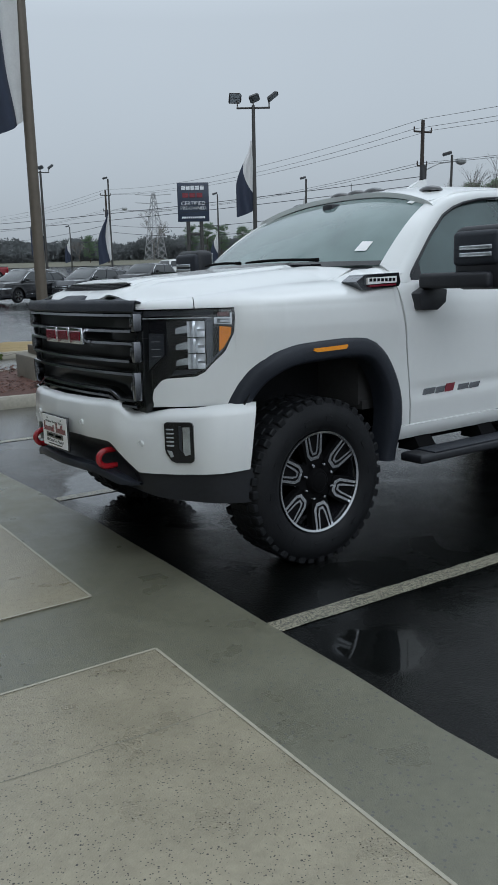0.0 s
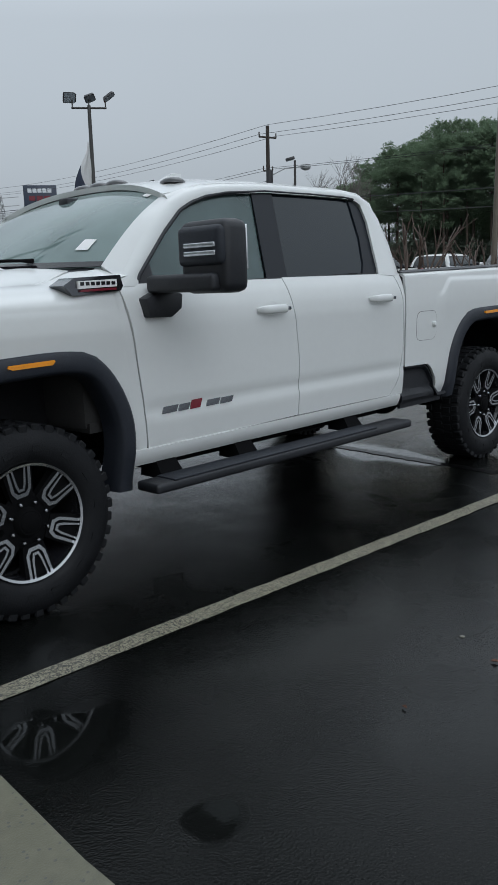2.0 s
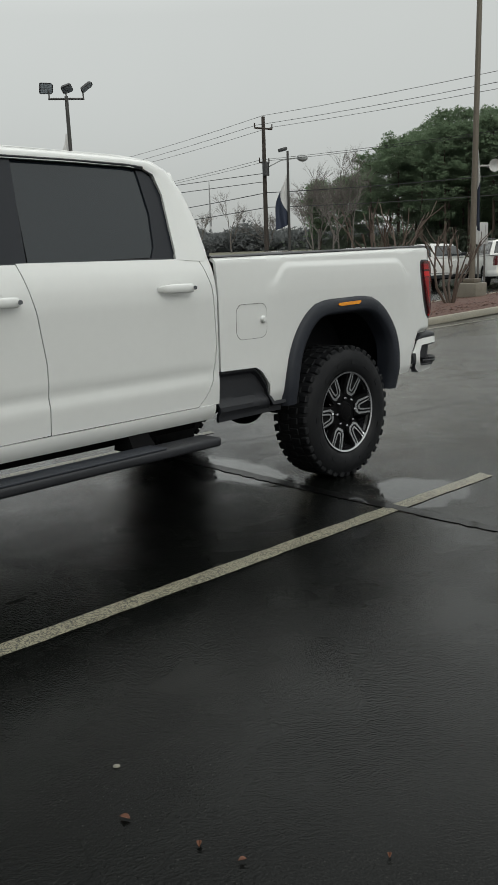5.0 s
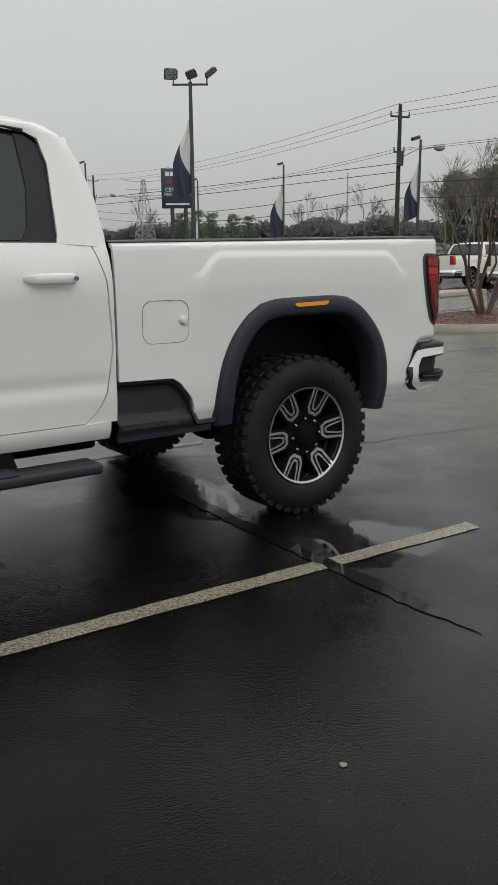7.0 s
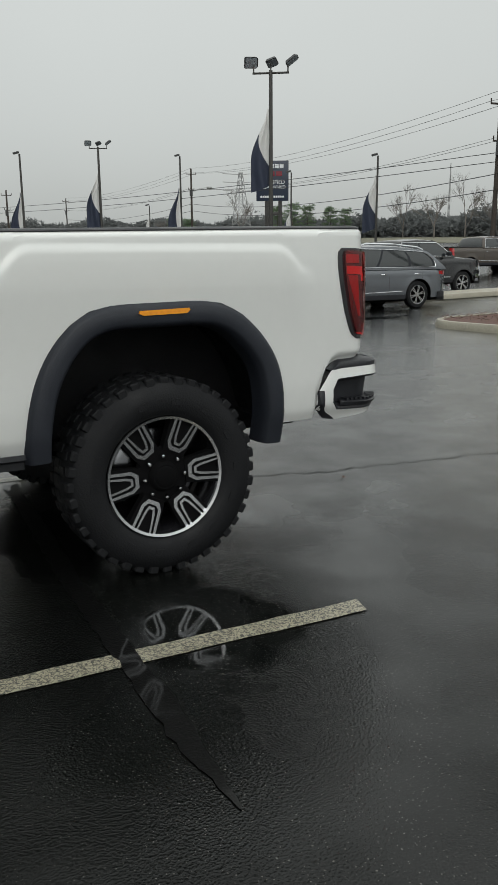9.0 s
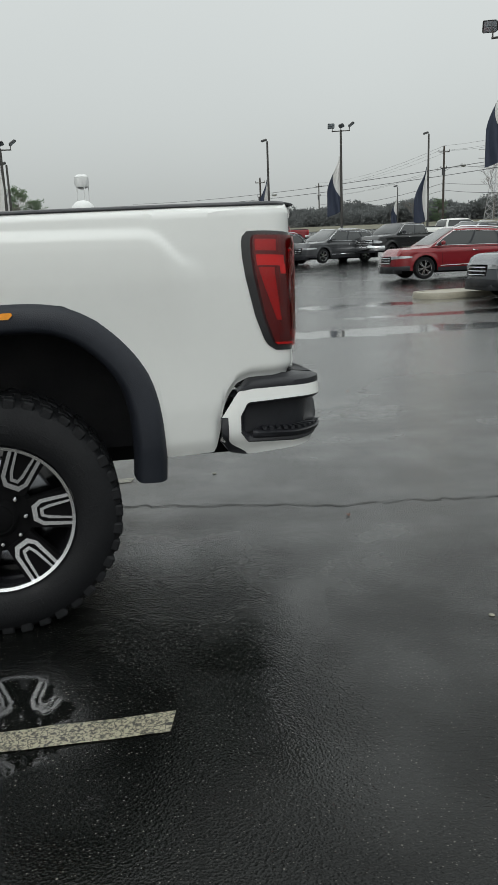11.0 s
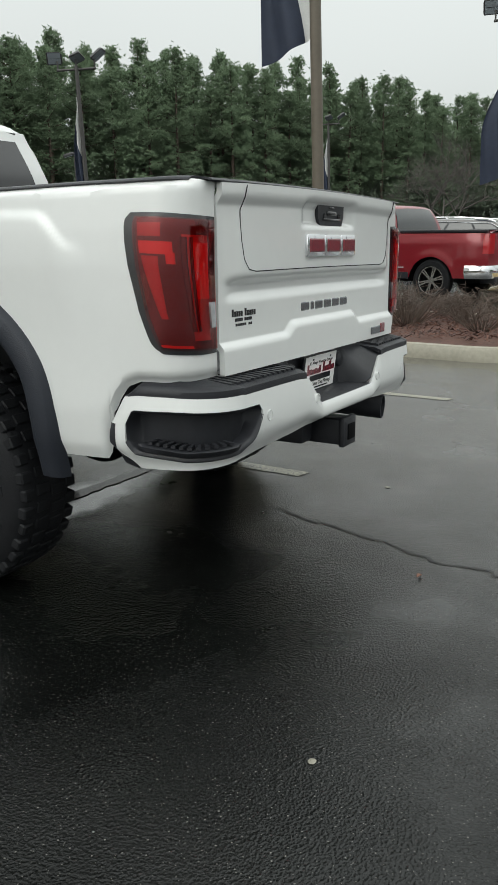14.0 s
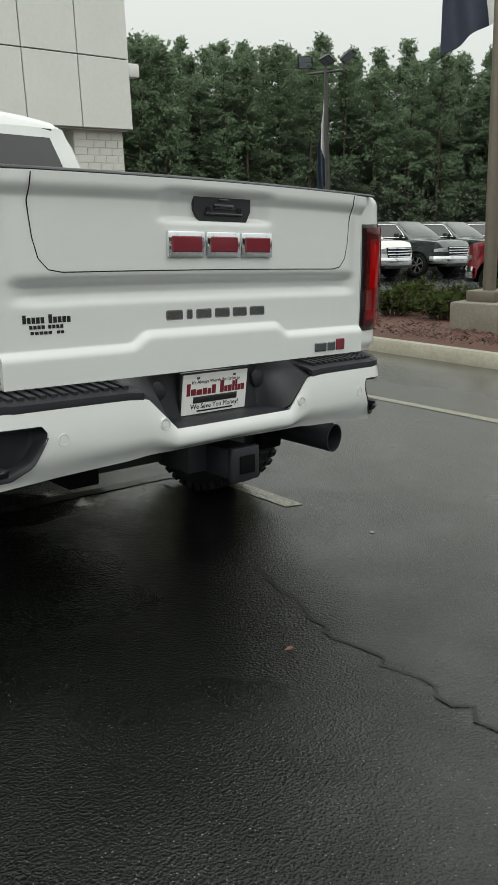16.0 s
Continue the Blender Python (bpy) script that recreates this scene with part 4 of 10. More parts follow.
src_x = 0.0
w_fl = build_wheel(0.0, 1.0, 0.0)
w_fr = build_wheel(0.0, -1.0, 2 * YC)
for w0, turn in ((w_fl, -26), (w_fr, 20)):
    wheel_copy(w0, XR, turn)


# ---- cab: pillars, roof, glass
def gh_y(z):
    """Lean of the side glass."""
    return 0.060 + (z - 1.44) * 0.32


def cab_frame(bm, s):
    """The white upper door frames and pillars, as bands between outlines on the leaning side."""
    outer = [(0.585, 1.44), (0.64, 1.49), (0.72, 1.57), (0.90, 1.75), (1.06, 1.865), (1.16, 1.912), (1.31, 1.950), (1.51, 1.972), (1.81, 1.985), (2.20, 1.985), (2.52, 1.982), (2.70, 1.970), (2.80, 1.93), (2.87, 1.82), (2.915, 1.66), (2.932, 1.50), (2.932, 1.44)]
    inner = [(0.71, 1.44), (0.725, 1.49), (0.785, 1.545), (0.955, 1.700), (1.10, 1.815), (1.20, 1.862), (1.31, 1.895), (1.48, 1.925), (1.81, 1.948), (2.20, 1.950), (2.52, 1.948), (2.64, 1.940), (2.70, 1.91), (2.725, 1.80), (2.715, 1.62), (2.71, 1.50), (2.70, 1.455)]
    n = len(outer)
    def f(u, v):
        k = u * (n - 1)
        i = min(n - 2, int(k))
        q = k - i
        a = (lerp(outer[i][0], outer[i + 1][0], q), lerp(outer[i][1], outer[i + 1][1], q))
        b = (lerp(inner[i][0], inner[i + 1][0], q), lerp(inner[i][1], inner[i + 1][1], q))
        x, z = lerp(a[0], b[0], v), lerp(a[1], b[1], v)
        return (x, gh_y(z) - 0.006 * math.sin(math.pi * v) + 0.012 * smooth(0.2, 0.0, v), z)
    grid(bm, s(f), 64, 8)


both_sides("cab_frame", cab_frame, PAINT_WHITE, "", 0.03)


def glass_poly(bm, s, pts, out):
    a = [bm.verts.new(s(lambda x, z: (x, gh_y(z) + out, z))(x, z)) for x, z in pts]
    bm.faces.new(a)


FWIN = [(0.74, 1.445), (0.735, 1.49), (0.80, 1.55), (0.965, 1.70), (1.11, 1.812), (1.21, 1.858), (1.32, 1.890), (1.48, 1.918), (1.70, 1.938), (1.665, 1.70), (1.635, 1.455)]
RWIN = [(1.875, 1.945), (2.20, 1.942), (2.56, 1.938), (2.61, 1.925), (2.63, 1.88), (2.64, 1.70), (2.60, 1.52), (2.57, 1.475), (1.83, 1.46), (1.85, 1.70)]
for side in (0, 1):
    s = (lambda f: f) if side == 0 else flip
    bm = bmesh.new()
    glass_poly(bm, s, FWIN, 0.012)
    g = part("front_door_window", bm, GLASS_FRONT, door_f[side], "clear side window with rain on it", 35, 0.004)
    g.visible_shadow = False
    bm = bmesh.new()
    glass_poly(bm, s, RWIN, 0.012)
    g = part("rear_door_window", bm, GLASS_TINT, door_r[side], "dark tinted side window", 35, 0.004)
    g.visible_shadow = False
    # black pillar cover between the doors and black trims
    bm = bmesh.new()
    def pillar(u, v):
        z = lerp(1.452, 1.955, v)
        x0 = lerp(1.64, 1.70, v)
        x1 = lerp(1.815, 1.872, v)
        return (lerp(x0, x1, u), gh_y(z) + 0.002, z)
    grid(bm, s(pillar), 4, 8)
    part("door_pillar_cover", bm, TRIM, door_f[side], "black pillar cover", 35, 0.008)
    bm = bmesh.new()
    prism(bm, [(2.60, 1.93), (2.65, 1.925), (2.70, 1.885), (2.728, 1.80), (2.722, 1.62), (2.715, 1.50), (2.69, 1.462), (2.545, 1.462), (2.585, 1.53), (2.615, 1.70), (2.605, 1.89)], s(lambda x, z: (x, gh_y(z) + 0.001, z)), s(lambda x, z: (x, gh_y(z) + 0.012, z)))
    part("quarter_trim", bm, TRIM, door_r[side], "black window trim")
    bm = bmesh.new()
    prism(bm, [(0.735, 1.44), (0.725, 1.48), (0.80, 1.55), (0.83, 1.575), (0.83, 1.445)], s(lambda x, z: (x, gh_y(z) + 0.001, z)), s(lambda x, z: (x, gh_y(z) + 0.012, z)))
    part("mirror_sail", bm, PLASTIC, door_f[side], "black corner cover behind the mirror")
    bm = bmesh.new()
    prism(bm, [(0.72, 1.436), (1.64, 1.449), (2.70, 1.457), (2.70, 1.472), (1.64, 1.463), (0.72, 1.449)], s(lambda x, z: (x, gh_y(z) - 0.003, z)), s(lambda x, z: (x, gh_y(z) + 0.012, z)))
    part("belt_seal", bm, PLASTIC, truck)
    bm = bmesh.new()
    tube(bm, [s(lambda x, z: (x, gh_y(z) - 0.008, z))(x, z) for x, z in ((0.72, 1.47), (0.735, 1.495), (0.80, 1.556), (0.965, 1.708), (1.11, 1.822), (1.21, 1.868), (1.32, 1.902), (1.48, 1.930), (1.80, 1.955), (2.20, 1.957), (2.55, 1.953), (2.64, 1.943))], 0.013, 6)
    part("window_seal", bm, PLASTIC, truck)
    # seams of the doors above the belt
    bm = bmesh.new()
    tube(bm, [s(lambda x, z: (x, gh_y(z) - 0.004, z))(x, z) for x, z in ((0.60, 1.47), (0.645, 1.50), (0.72, 1.575), (0.90, 1.752), (1.06, 1.866), (1.16, 1.912), (1.31, 1.948), (1.51, 1.968), (1.81, 1.980), (2.52, 1.978), (2.68, 1.962), (2.76, 1.90), (2.81, 1.75), (2.842, 1.55), (2.85, 1.47))], 0.0035, 5)
    tube(bm, [s(lambda x, z: (x, gh_y(z) - 0.0045, z))(x, z) for x, z in ((1.795, 1.955), (1.80, 1.982))], 0.0035, 5)
    part("door_seam", bm, MATT_DARK, truck)


def roof_z(x, y):
    c = abs(y - YC) / 0.83
    crown = interp(x, [(0.95, 1.965), (1.15, 2.005), (1.5, 2.045), (2.0, 2.055), (2.5, 2.045), (2.8, 2.01), (2.9, 1.96)])
    edge = interp(x, [(0.95, 1.86), (1.15, 1.905), (1.31, 1.945), (1.51, 1.968), (1.81, 1.982), (2.52, 1.980), (2.70, 1.967), (2.80, 1.93), (2.9, 1.86)])
    return lerp(crown, edge, c ** 2.6)


bm = bmesh.new()
def roof(u, v):
    c = abs(v - 0.5) * 2
    x0 = lerp(1.14, 1.06, c ** 2)
    x = lerp(x0, 2.83, u)
    half = 0.80
    y = YC + (v - 0.5) * 2 * half
    z = roof_z(x, y) - 0.10 * smooth(0.95, 1.0, u) ** 2
    return (x, y, z)
grid(bm, roof, 40, 40)
part("roof", bm, PAINT_WHITE, truck, "", 40, 0.03)

# roof edge bands, between the roof skin and the door frames
def roof_rail(bm, s):
    def f(u, v):
        x = lerp(1.06, 2.83, u)
        y0 = YC - 0.80
        zi = roof_z(x, y0) - (0.10 * smooth(0.95, 1.0, (x - 1.06) / 1.77) ** 2)
        zo = interp(x, [(1.06, 1.865), (1.16, 1.912), (1.31, 1.950), (1.51, 1.972), (1.81, 1.985), (2.52, 1.982), (2.70, 1.970), (2.80, 1.93), (2.83, 1.90)])
        return (x, lerp(y0 + 0.002, gh_y(zo) + 0.008, v), lerp(zi, zo, v) + 0.010 * math.sin(math.pi * v))
    grid(bm, s(f), 40, 5)


both_sides("roof_rail", roof_rail, PAINT_WHITE, "", 0.02)

# windscreen and its pillars
def ws_place(u, v):
    """u across from the driver's side, v from the cowl up."""
    c = 2 * u - 1
    y = YC + c * lerp(0.885, 0.76, v)
    x = lerp(0.28 + 0.30 * abs(c) ** 2.6, 1.175 - 0.06 * abs(c) ** 2.5, v)
    z = lerp(1.545 - 0.005 * c * c, 1.995 - 0.085 * abs(c) ** 2.4, v) + 0.035 * math.sin(math.pi * v)
    return (x, y, z)


bm = bmesh.new()
grid(bm, ws_place, 30, 16)
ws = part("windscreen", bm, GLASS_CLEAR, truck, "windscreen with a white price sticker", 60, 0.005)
ws.visible_shadow = False
for v0, v1, u0, u1 in ((0.0, 0.05, 0.0, 1.0), (0.955, 1.0, 0.0, 1.0)):
    bm = bmesh.new()
    grid(bm, lambda u, v: tuple(Vector(ws_place(lerp(u0, u1, u), lerp(v0, v1, v))) + Vector((-0.004, 0, 0.004))), 30, 2)
    part("windscreen_band", bm, GLOSS_BLACK, ws, "black printed edge of the glass", 60, 0.002)
for u0, u1, v0, v1, mt in ((0.058, 0.092, 0.16, 0.27, PLATE), (0.055, 0.085, 0.88, 0.93, PLATE)):
    bm = bmesh.new()
    grid(bm, lambda u, v: tuple(Vector(ws_place(lerp(u0, u1, u), lerp(v0, v1, v))) + Vector((-0.006, 0, 0.006))), 3, 3)
    part("sticker", bm, mt, ws, "white sticker on the glass", 60, 0.001)


def a_pillar(bm, s):
    def f(u, v):
        a = Vector(ws_place(0.0, u))
        z = lerp(1.47, 1.912, u)
        b = Vector((interp(z, [(1.44, 0.585), (1.49, 0.64), (1.57, 0.72), (1.75, 0.90), (1.865, 1.06), (1.912, 1.16)]), gh_y(z) + 0.006, z))
        p = a.lerp(b, v)
        return (p.x, p.y, p.z + 0.006 * math.sin(math.pi * v))
    grid(bm, s(f), 24, 5)


both_sides("windscreen_pillar", a_pillar, PAINT_WHITE, "", 0.02)


def cowl_corner(bm, s):
    # the bit of body between bonnet, pillar and fender
    def f(u, v):
        x = lerp(0.30, 0.66, u)
        a = Vector((x, 0.255, interp(x, [(0.30, 1.44), (0.46, 1.49), (0.66, 1.55)])))
        b = Vector((x, 0.060, 1.44 + 0.05 * u))
        p = a.lerp(b, v)
        return (p.x, p.y, p.z + 0.012 * math.sin(math.pi * v))
    grid(bm, s(f), 10, 8)


both_sides("cowl_corner", cowl_corner, PAINT_WHITE, "", 0.015)
bm = bmesh.new()
def cowl(u, v):
    y = lerp(0.20, 2 * YC - 0.20, u)
    c = abs(y - YC)
    x1 = 0.29 + 0.30 * (c / 0.885) ** 2.6
    return (lerp(x1 - 0.11, x1 + 0.02, v), y, lerp(1.50, 1.538, v))
grid(bm, cowl, 30, 3)
part("cowl_panel", bm, PLASTIC, truck, "black cowl under the windscreen", 35, 0.01)
for y0, y1 in ((0.45, 1.02), (1.08, 1.62)):
    bm = bmesh.new()
    def wp(k):
        u = (y0 + (y1 - y0) * k - YC + 0.885) / 1.77
        p = Vector(ws_place(u, 0.04 + 0.05 * k * (1 - k)))
        return p + Vector((-0.02, 0, 0.02))
    tube(bm, [wp(k / 8) for k in range(9)], [0.012] + [0.008] * 7 + [0.005], 6)
    part("wiper", bm, MATT_DARK, truck, "black wiper")

# rear wall of the cab, with its window
bm = bmesh.new()
def cab_back(u, v):
    z = lerp(1.40, 1.93, v)
    half = YC - gh_y(z) - 0.01
    y = YC + (2 * u - 1) * half
    return (2.925 - 0.10 * smooth(1.6, 2.0, z) + 0.02 * (1 - (2 * u - 1) ** 2), y, z)
grid(bm, cab_back, 20, 12)
back = part("cab_back", bm, PAINT_WHITE, truck, "", 35, 0.02)
bm = bmesh.new()
def back_glass(u, v):
    p = Vector(cab_back(lerp(0.07, 0.93, u), lerp(0.20, 0.90, v)))
    return (p.x + 0.014, p.y, p.z)
grid(bm, back_glass, 16, 6)
part("rear_window", bm, GLOSS_BLACK, back, "dark rear window", 35, 0.006)
bm = bmesh.new()
box(bm, 2.74, YC - 0.24, 1.985, 2.86, YC + 0.24, 2.010, 0.01)
part("third_brake_lamp", bm, TAIL_DARK, back)

# cab interior
bm = bmesh.new()
box(bm, 0.45, 0.16, 0.75, 2.88, 2 * YC - 0.16, 0.80)
box(bm, 0.42, 0.16, 0.75, 0.98, 2 * YC - 0.16, 1.44, 0.06)
part("dashboard", bm, CABIN, truck, "dark dashboard")
for x0 in (1.25, 2.2):
    for y0 in (0.28, 1.16):
        bm = bmesh.new()
        box(bm, x0, y0, 0.95, x0 + 0.55, y0 + 0.62, 1.12, 0.06)
        box(bm, x0 + 0.46, y0, 1.02, x0 + 0.62, y0 + 0.62, 1.62, 0.06)
        box(bm, x0 + 0.50, y0 + 0.18, 1.60, x0 + 0.60, y0 + 0.44, 1.80, 0.04)
        part("seat", bm, CABIN, truck, "dark seat")
bm = bmesh.new()
tube(bm, [(1.02 + 0.06 * math.sin(a), 0.56 + 0.19 * math.cos(a), 1.38 + 0.18 * math.sin(a)) for a in [2 * math.pi * k / 24 for k in range(25)]], 0.016, 8, False)
part("steering_wheel", bm, PLASTIC, truck)
bm = bmesh.new()
box(bm, 0.99, YC - 0.13, 1.80, 1.03, YC + 0.13, 1.875, 0.015)
box(bm, 0.98, YC - 0.05, 1.86, 1.10, YC + 0.05, 1.96, 0.02)
part("rear_view_mirror", bm, PLASTIC, truck)
bm = bmesh.new()
grid(bm, lambda u, v: (lerp(1.15, 2.85, u), lerp(0.30, 2 * YC - 0.30, v), 1.925), 4, 4)
part("headliner", bm, CABIN, truck, "", 35, 0.01)

# cab marker lamps on the roof and the aerial fin
for yy in (0.42, 0.88, YC, 1.20, 1.66):
    bm = bmesh.new()
    x0 = 1.23 if abs(yy - YC) > 0.5 else 1.20
    z0 = roof_z(x0 + 0.05, yy)
    def dome(u, v):
        a, b = u * 2 * math.pi, v * math.pi / 2
        return (x0 + 0.06 + 0.075 * math.cos(a) * math.cos(b), yy + 0.075 * math.sin(a) * math.cos(b), z0 + 0.008 + 0.036 * math.sin(b))
    grid(bm, dome, 18, 5, True)
    bmesh.ops.remove_doubles(bm, verts=bm.verts, dist=1e-4)
    part("cab_marker_lamp", bm, GLOSS_BLACK, truck, "smoked roof marker lamp")
bm = bmesh.new()
prism(bm, [(1.52, 2.035), (1.60, 2.075), (1.70, 2.125), (1.76, 2.128), (1.77, 2.035)], lambda a, b: (a, YC - 0.16, b), lambda a, b: (a, YC - 0.13, b))
box(bm, 1.46, YC - 0.19, 2.03, 1.80, YC - 0.10, 2.055, 0.012)
part("aerial_fin", bm, PAINT_WHITE, truck, "white aerial fin")

# ---- small fittings on the sides
def door_handle(x, z, side):
    s = (lambda f: f) if side == 0 else flip
    bm = bmesh.new()
    def bowl(u, v):
        a, b = u * 2 * math.pi, v
        p = (x + 0.062 * math.cos(a) * b, 0, z + 0.004 + 0.040 * math.sin(a) * b)
        return (p[0], side_y(p[0], p[2]) - 0.0118 + 0.004 * (1 - b), p[2])
    grid(bm, s(bowl), 22, 5, True)
    bmesh.ops.remove_doubles(bm, verts=bm.verts, dist=1e-4)
    h = part("handle_recess", bm, PAINT_WHITE, (door_f if x < 2 else door_r)[side], "", 60)
    bm = bmesh.new()
    def grip(u, v):
        xx = lerp(x - 0.122, x + 0.122, u)
        a = 2 * math.pi * v
        e = (1 - (2 * abs(u - 0.5)) ** 6)
        yb = side_y(xx, z) - 0.040 * e - 0.012
        return (xx, yb + 0.012 * math.cos(a) * (0.3 + 0.7 * e), z + 0.025 * math.sin(a) * (0.35 + 0.65 * e))
    grid(bm, s(grip), 20, 10)
    part("door_handle", bm, PAINT_WHITE, (door_f if x < 2 else door_r)[side], "white pull handle", 60)
    bm = bmesh.new()
    lathe(bm, [(0.0, 0.0), (0.010, 0.0), (0.011, 0.006)], 12, Matrix.Translation(s(lambda q: q)((x + 0.095, side_y(x, z) - 0.066, z))))
    part("handle_lock", bm, DARK_CHROME, (door_f if x < 2 else door_r)[side])


for side in (0, 1):
    door_handle(1.605, 1.292, side)
    door_handle(2.640, 1.310, side)


def raised_bar(bm, s, x0, z0, x1, z1, slant=0.006, out=0.016):
    prism(bm, [(x0, z0), (x1, z0 + 0.002), (x1 + slant, z1 + 0.002), (x0 + slant, z1)], s(lambda a, b: (a, side_y(a, b) - out, b)), s(lambda a, b: (a, side_y(a, b) - 0.004, b)))


for side in (0, 1):
    s = (lambda f: f) if side == 0 else flip
    # model badge on the front door as plain slanted blocks
    x = 0.785
    for wd, mt, hi in ((0.095, DARK_CHROME, 0.034), (0.070, DARK_CHROME, 0.034), (0.070, BADGE_RED, 0.046), (0.0, None, 0), (0.090, DARK_CHROME, 0.032), (0.088, DARK_CHROME, 0.032)):
        if mt is None:
            x += 0.03
            continue
        bm = bmesh.new()
        zb = 0.812
        raised_bar(bm, s, x, zb, x + wd, zb + hi, 0.018)
        part("door_badge", bm, mt, door_f[side], "slanted chrome and red model badge")
        x += wd + 0.012
    # engine badge in the fender vent
    bm = bmesh.new()
    prism(bm, [(0.262, 1.470), (0.32, 1.503), (0.575, 1.512), (0.588, 1.462), (0.575, 1.440), (0.31, 1.424)], s(lambda a, b: (a, 0.004, b - 0.012)), s(lambda a, b: (a, 0.12, b - 0.012)))
    vent = part("fender_vent", bm, DARK_CHROME, truck, "smoked fender vent with an engine badge")
    bm = bmesh.new()
    prism(bm, [(0.345, 1.470), (0.368, 1.493), (0.560, 1.497), (0.562, 1.440), (0.372, 1.435)], s(lambda a, b: (a, 0.0, b - 0.012)), s(lambda a, b: (a, 0.05, b - 0.012)))
    part("vent_inner", bm, GLOSS_BLACK, vent)
    bm = bmesh.new()
    prism(bm, [(0.332, 1.452), (0.545, 1.458), (0.545, 1.492), (0.332, 1.486)], s(lambda a, b: (a, -0.008, b - 0.010)), s(lambda a, b: (a, 0.004, b - 0.010)))
    part("engine_badge", bm, PLATE, vent, "white engine badge with black and red bars")
    for k in range(7):
        bm = bmesh.new()
        xx = 0.343 + k * 0.0285
        prism(bm, [(xx, 1.464), (xx + 0.020, 1.4646), (xx + 0.020, 1.4806), (xx, 1.480)], s(lambda a, b: (a, -0.010, b - 0.008)), s(lambda a, b: (a, -0.006, b - 0.008)))
        part("badge_bar", bm, GLOSS_BLACK, vent)
    bm = bmesh.new()
    prism(bm, [(0.345, 1.438), (0.54, 1.443), (0.54, 1.453), (0.345, 1.448)], s(lambda a, b: (a, -0.009, b - 0.010)), s(lambda a, b: (a, 0.004, b - 0.010)))
    part("badge_bar", bm, BADGE_RED, vent)

    # towing mirror
    bm = bmesh.new()
    prism(bm, [(0.685, 1.385), (0.70, 1.295), (0.84, 1.290), (0.905, 1.33), (0.915, 1.40), (0.80, 1.43)], s(lambda a, b: (a, -0.045, b)), s(lambda a, b: (a, 0.04, b)))
    bmesh.ops.bevel(bm, geom=bm.edges[:], offset=0.008, segments=2, profile=0.5, affect="EDGES")
    mir = part("towing_mirror", bm, PLASTIC, truck, "large black towing mirror with clear light strips")
    bm = bmesh.new()
    def bx(*a, bev=0.02):
        b0 = bmesh.new()
        box(b0, *a, bev, seg=3)
        if side:
            for v in b0.verts:
                v.co.y = 2 * YC - v.co.y
        return b0
    part("mirror_arm", bx(0.715, -0.47, 1.408, 0.865, 0.0, 1.492, bev=0.022), PLASTIC, mir)
    head = part("mirror_head", bx(0.755, -0.520, 1.400, 0.915, -0.205, 1.725, bev=0.045), PLASTIC, mir)
    part("mirror_cap", bx(0.735, -0.505, 1.52, 0.80, -0.215, 1.70, bev=0.03), FLARE, head)
    for z0 in (1.602, 1.566):
        part("mirror_light", bx(0.727, -0.475, z0, 0.745, -0.275, z0 + 0.022, bev=0.004), LENS, head, "clear strip lamp")
    part("mirror_glass", bx(0.905, -0.50, 1.50, 0.918, -0.225, 1.70, bev=0.004), CHROME, head)

    # running board with its brackets
    part("running_board", bx(0.585, -0.165, 0.462, 2.76, 0.0, 0.512, bev=0.016), PLASTIC, truck, "black flat running board")
    part("step_pad", bx(0.70, -0.158, 0.510, 2.38, -0.02, 0.520, bev=0.003), FLARE, truck, "ribbed step pad")
    for xb in (0.74, 1.30, 2.28):
        bmb = bmesh.new()
        prism(bmb, [(xb, 0.49), (xb + 0.15, 0.49), (xb + 0.14, 0.60), (xb + 0.02, 0.60)], s(lambda a, b: (a, -0.02 + (b - 0.49) * 0.8, b)), s(lambda a, b: (a, 0.16, b)))
        part("step_bracket", bmb, MATT_DARK, truck)

# ---- frame, axles, exhaust
bm = bmesh.new()
for y0 in (0.52, 1.42):
    box(bm, -0.55, y0, 0.50, 5.05, y0 + 0.12, 0.66, 0.01)
part("chassis_rail", bm, MATT_DARK, truck)
bm = bmesh.new()
box(bm, 0.62, 0.10, 0.565, 2.93, 2 * YC - 0.10, 0.74)
box(bm, 0.95, 0.72, 0.40, 2.9, 1.36, 0.60, 0.05)
for y0 in (0.20, 2 * YC - 0.30):
    box(bm, 0.80, y0, 0.500, 2.90, y0 + 0.10, 0.58, 0.02)
box(bm, 1.5, 1.42, 0.42, 2.9, 1.85, 0.62, 0.05)
part("underbody", bm, MATT_DARK, truck)
for xa in (0.0, XR):
    bm = bmesh.new()
    tube(bm, [(xa, 0.2, HUB), (xa, 2 * YC - 0.2, HUB)], 0.06, 12)
    bmesh.ops.create_uvsphere(bm, u_segments=16, v_segments=10, radius=0.17, matrix=Matrix.Translation((xa, YC - 0.05, HUB)))
    part("axle", bm, MATT_DARK, truck)
bm = bmesh.new()
rg = tube(bm, [(4.3, 1.54, 0.59), (4.95, 1.585, 0.575), (5.26, 1.635, 0.560)], [0.050, 0.053, 0.055], 24, False)
part("exhaust_pipe", bm, PLASTIC, truck, "dark round exhaust tip", 35, 0.004)
bm = bmesh.new()
box(bm, 5.14, YC - 0.015, 0.497, 5.315, YC + 0.105, 0.607, 0.008)
box(bm, 5.285, YC - 0.023, 0.489, 5.312, YC + 0.113, 0.615, 0.008)
box(bm, 4.96, YC - 0.10, 0.50, 5.16, YC + 0.19, 0.64, 0.02)
box(bm, 4.9, 0.62, 0.52, 5.0, 1.46, 0.60, 0.01)
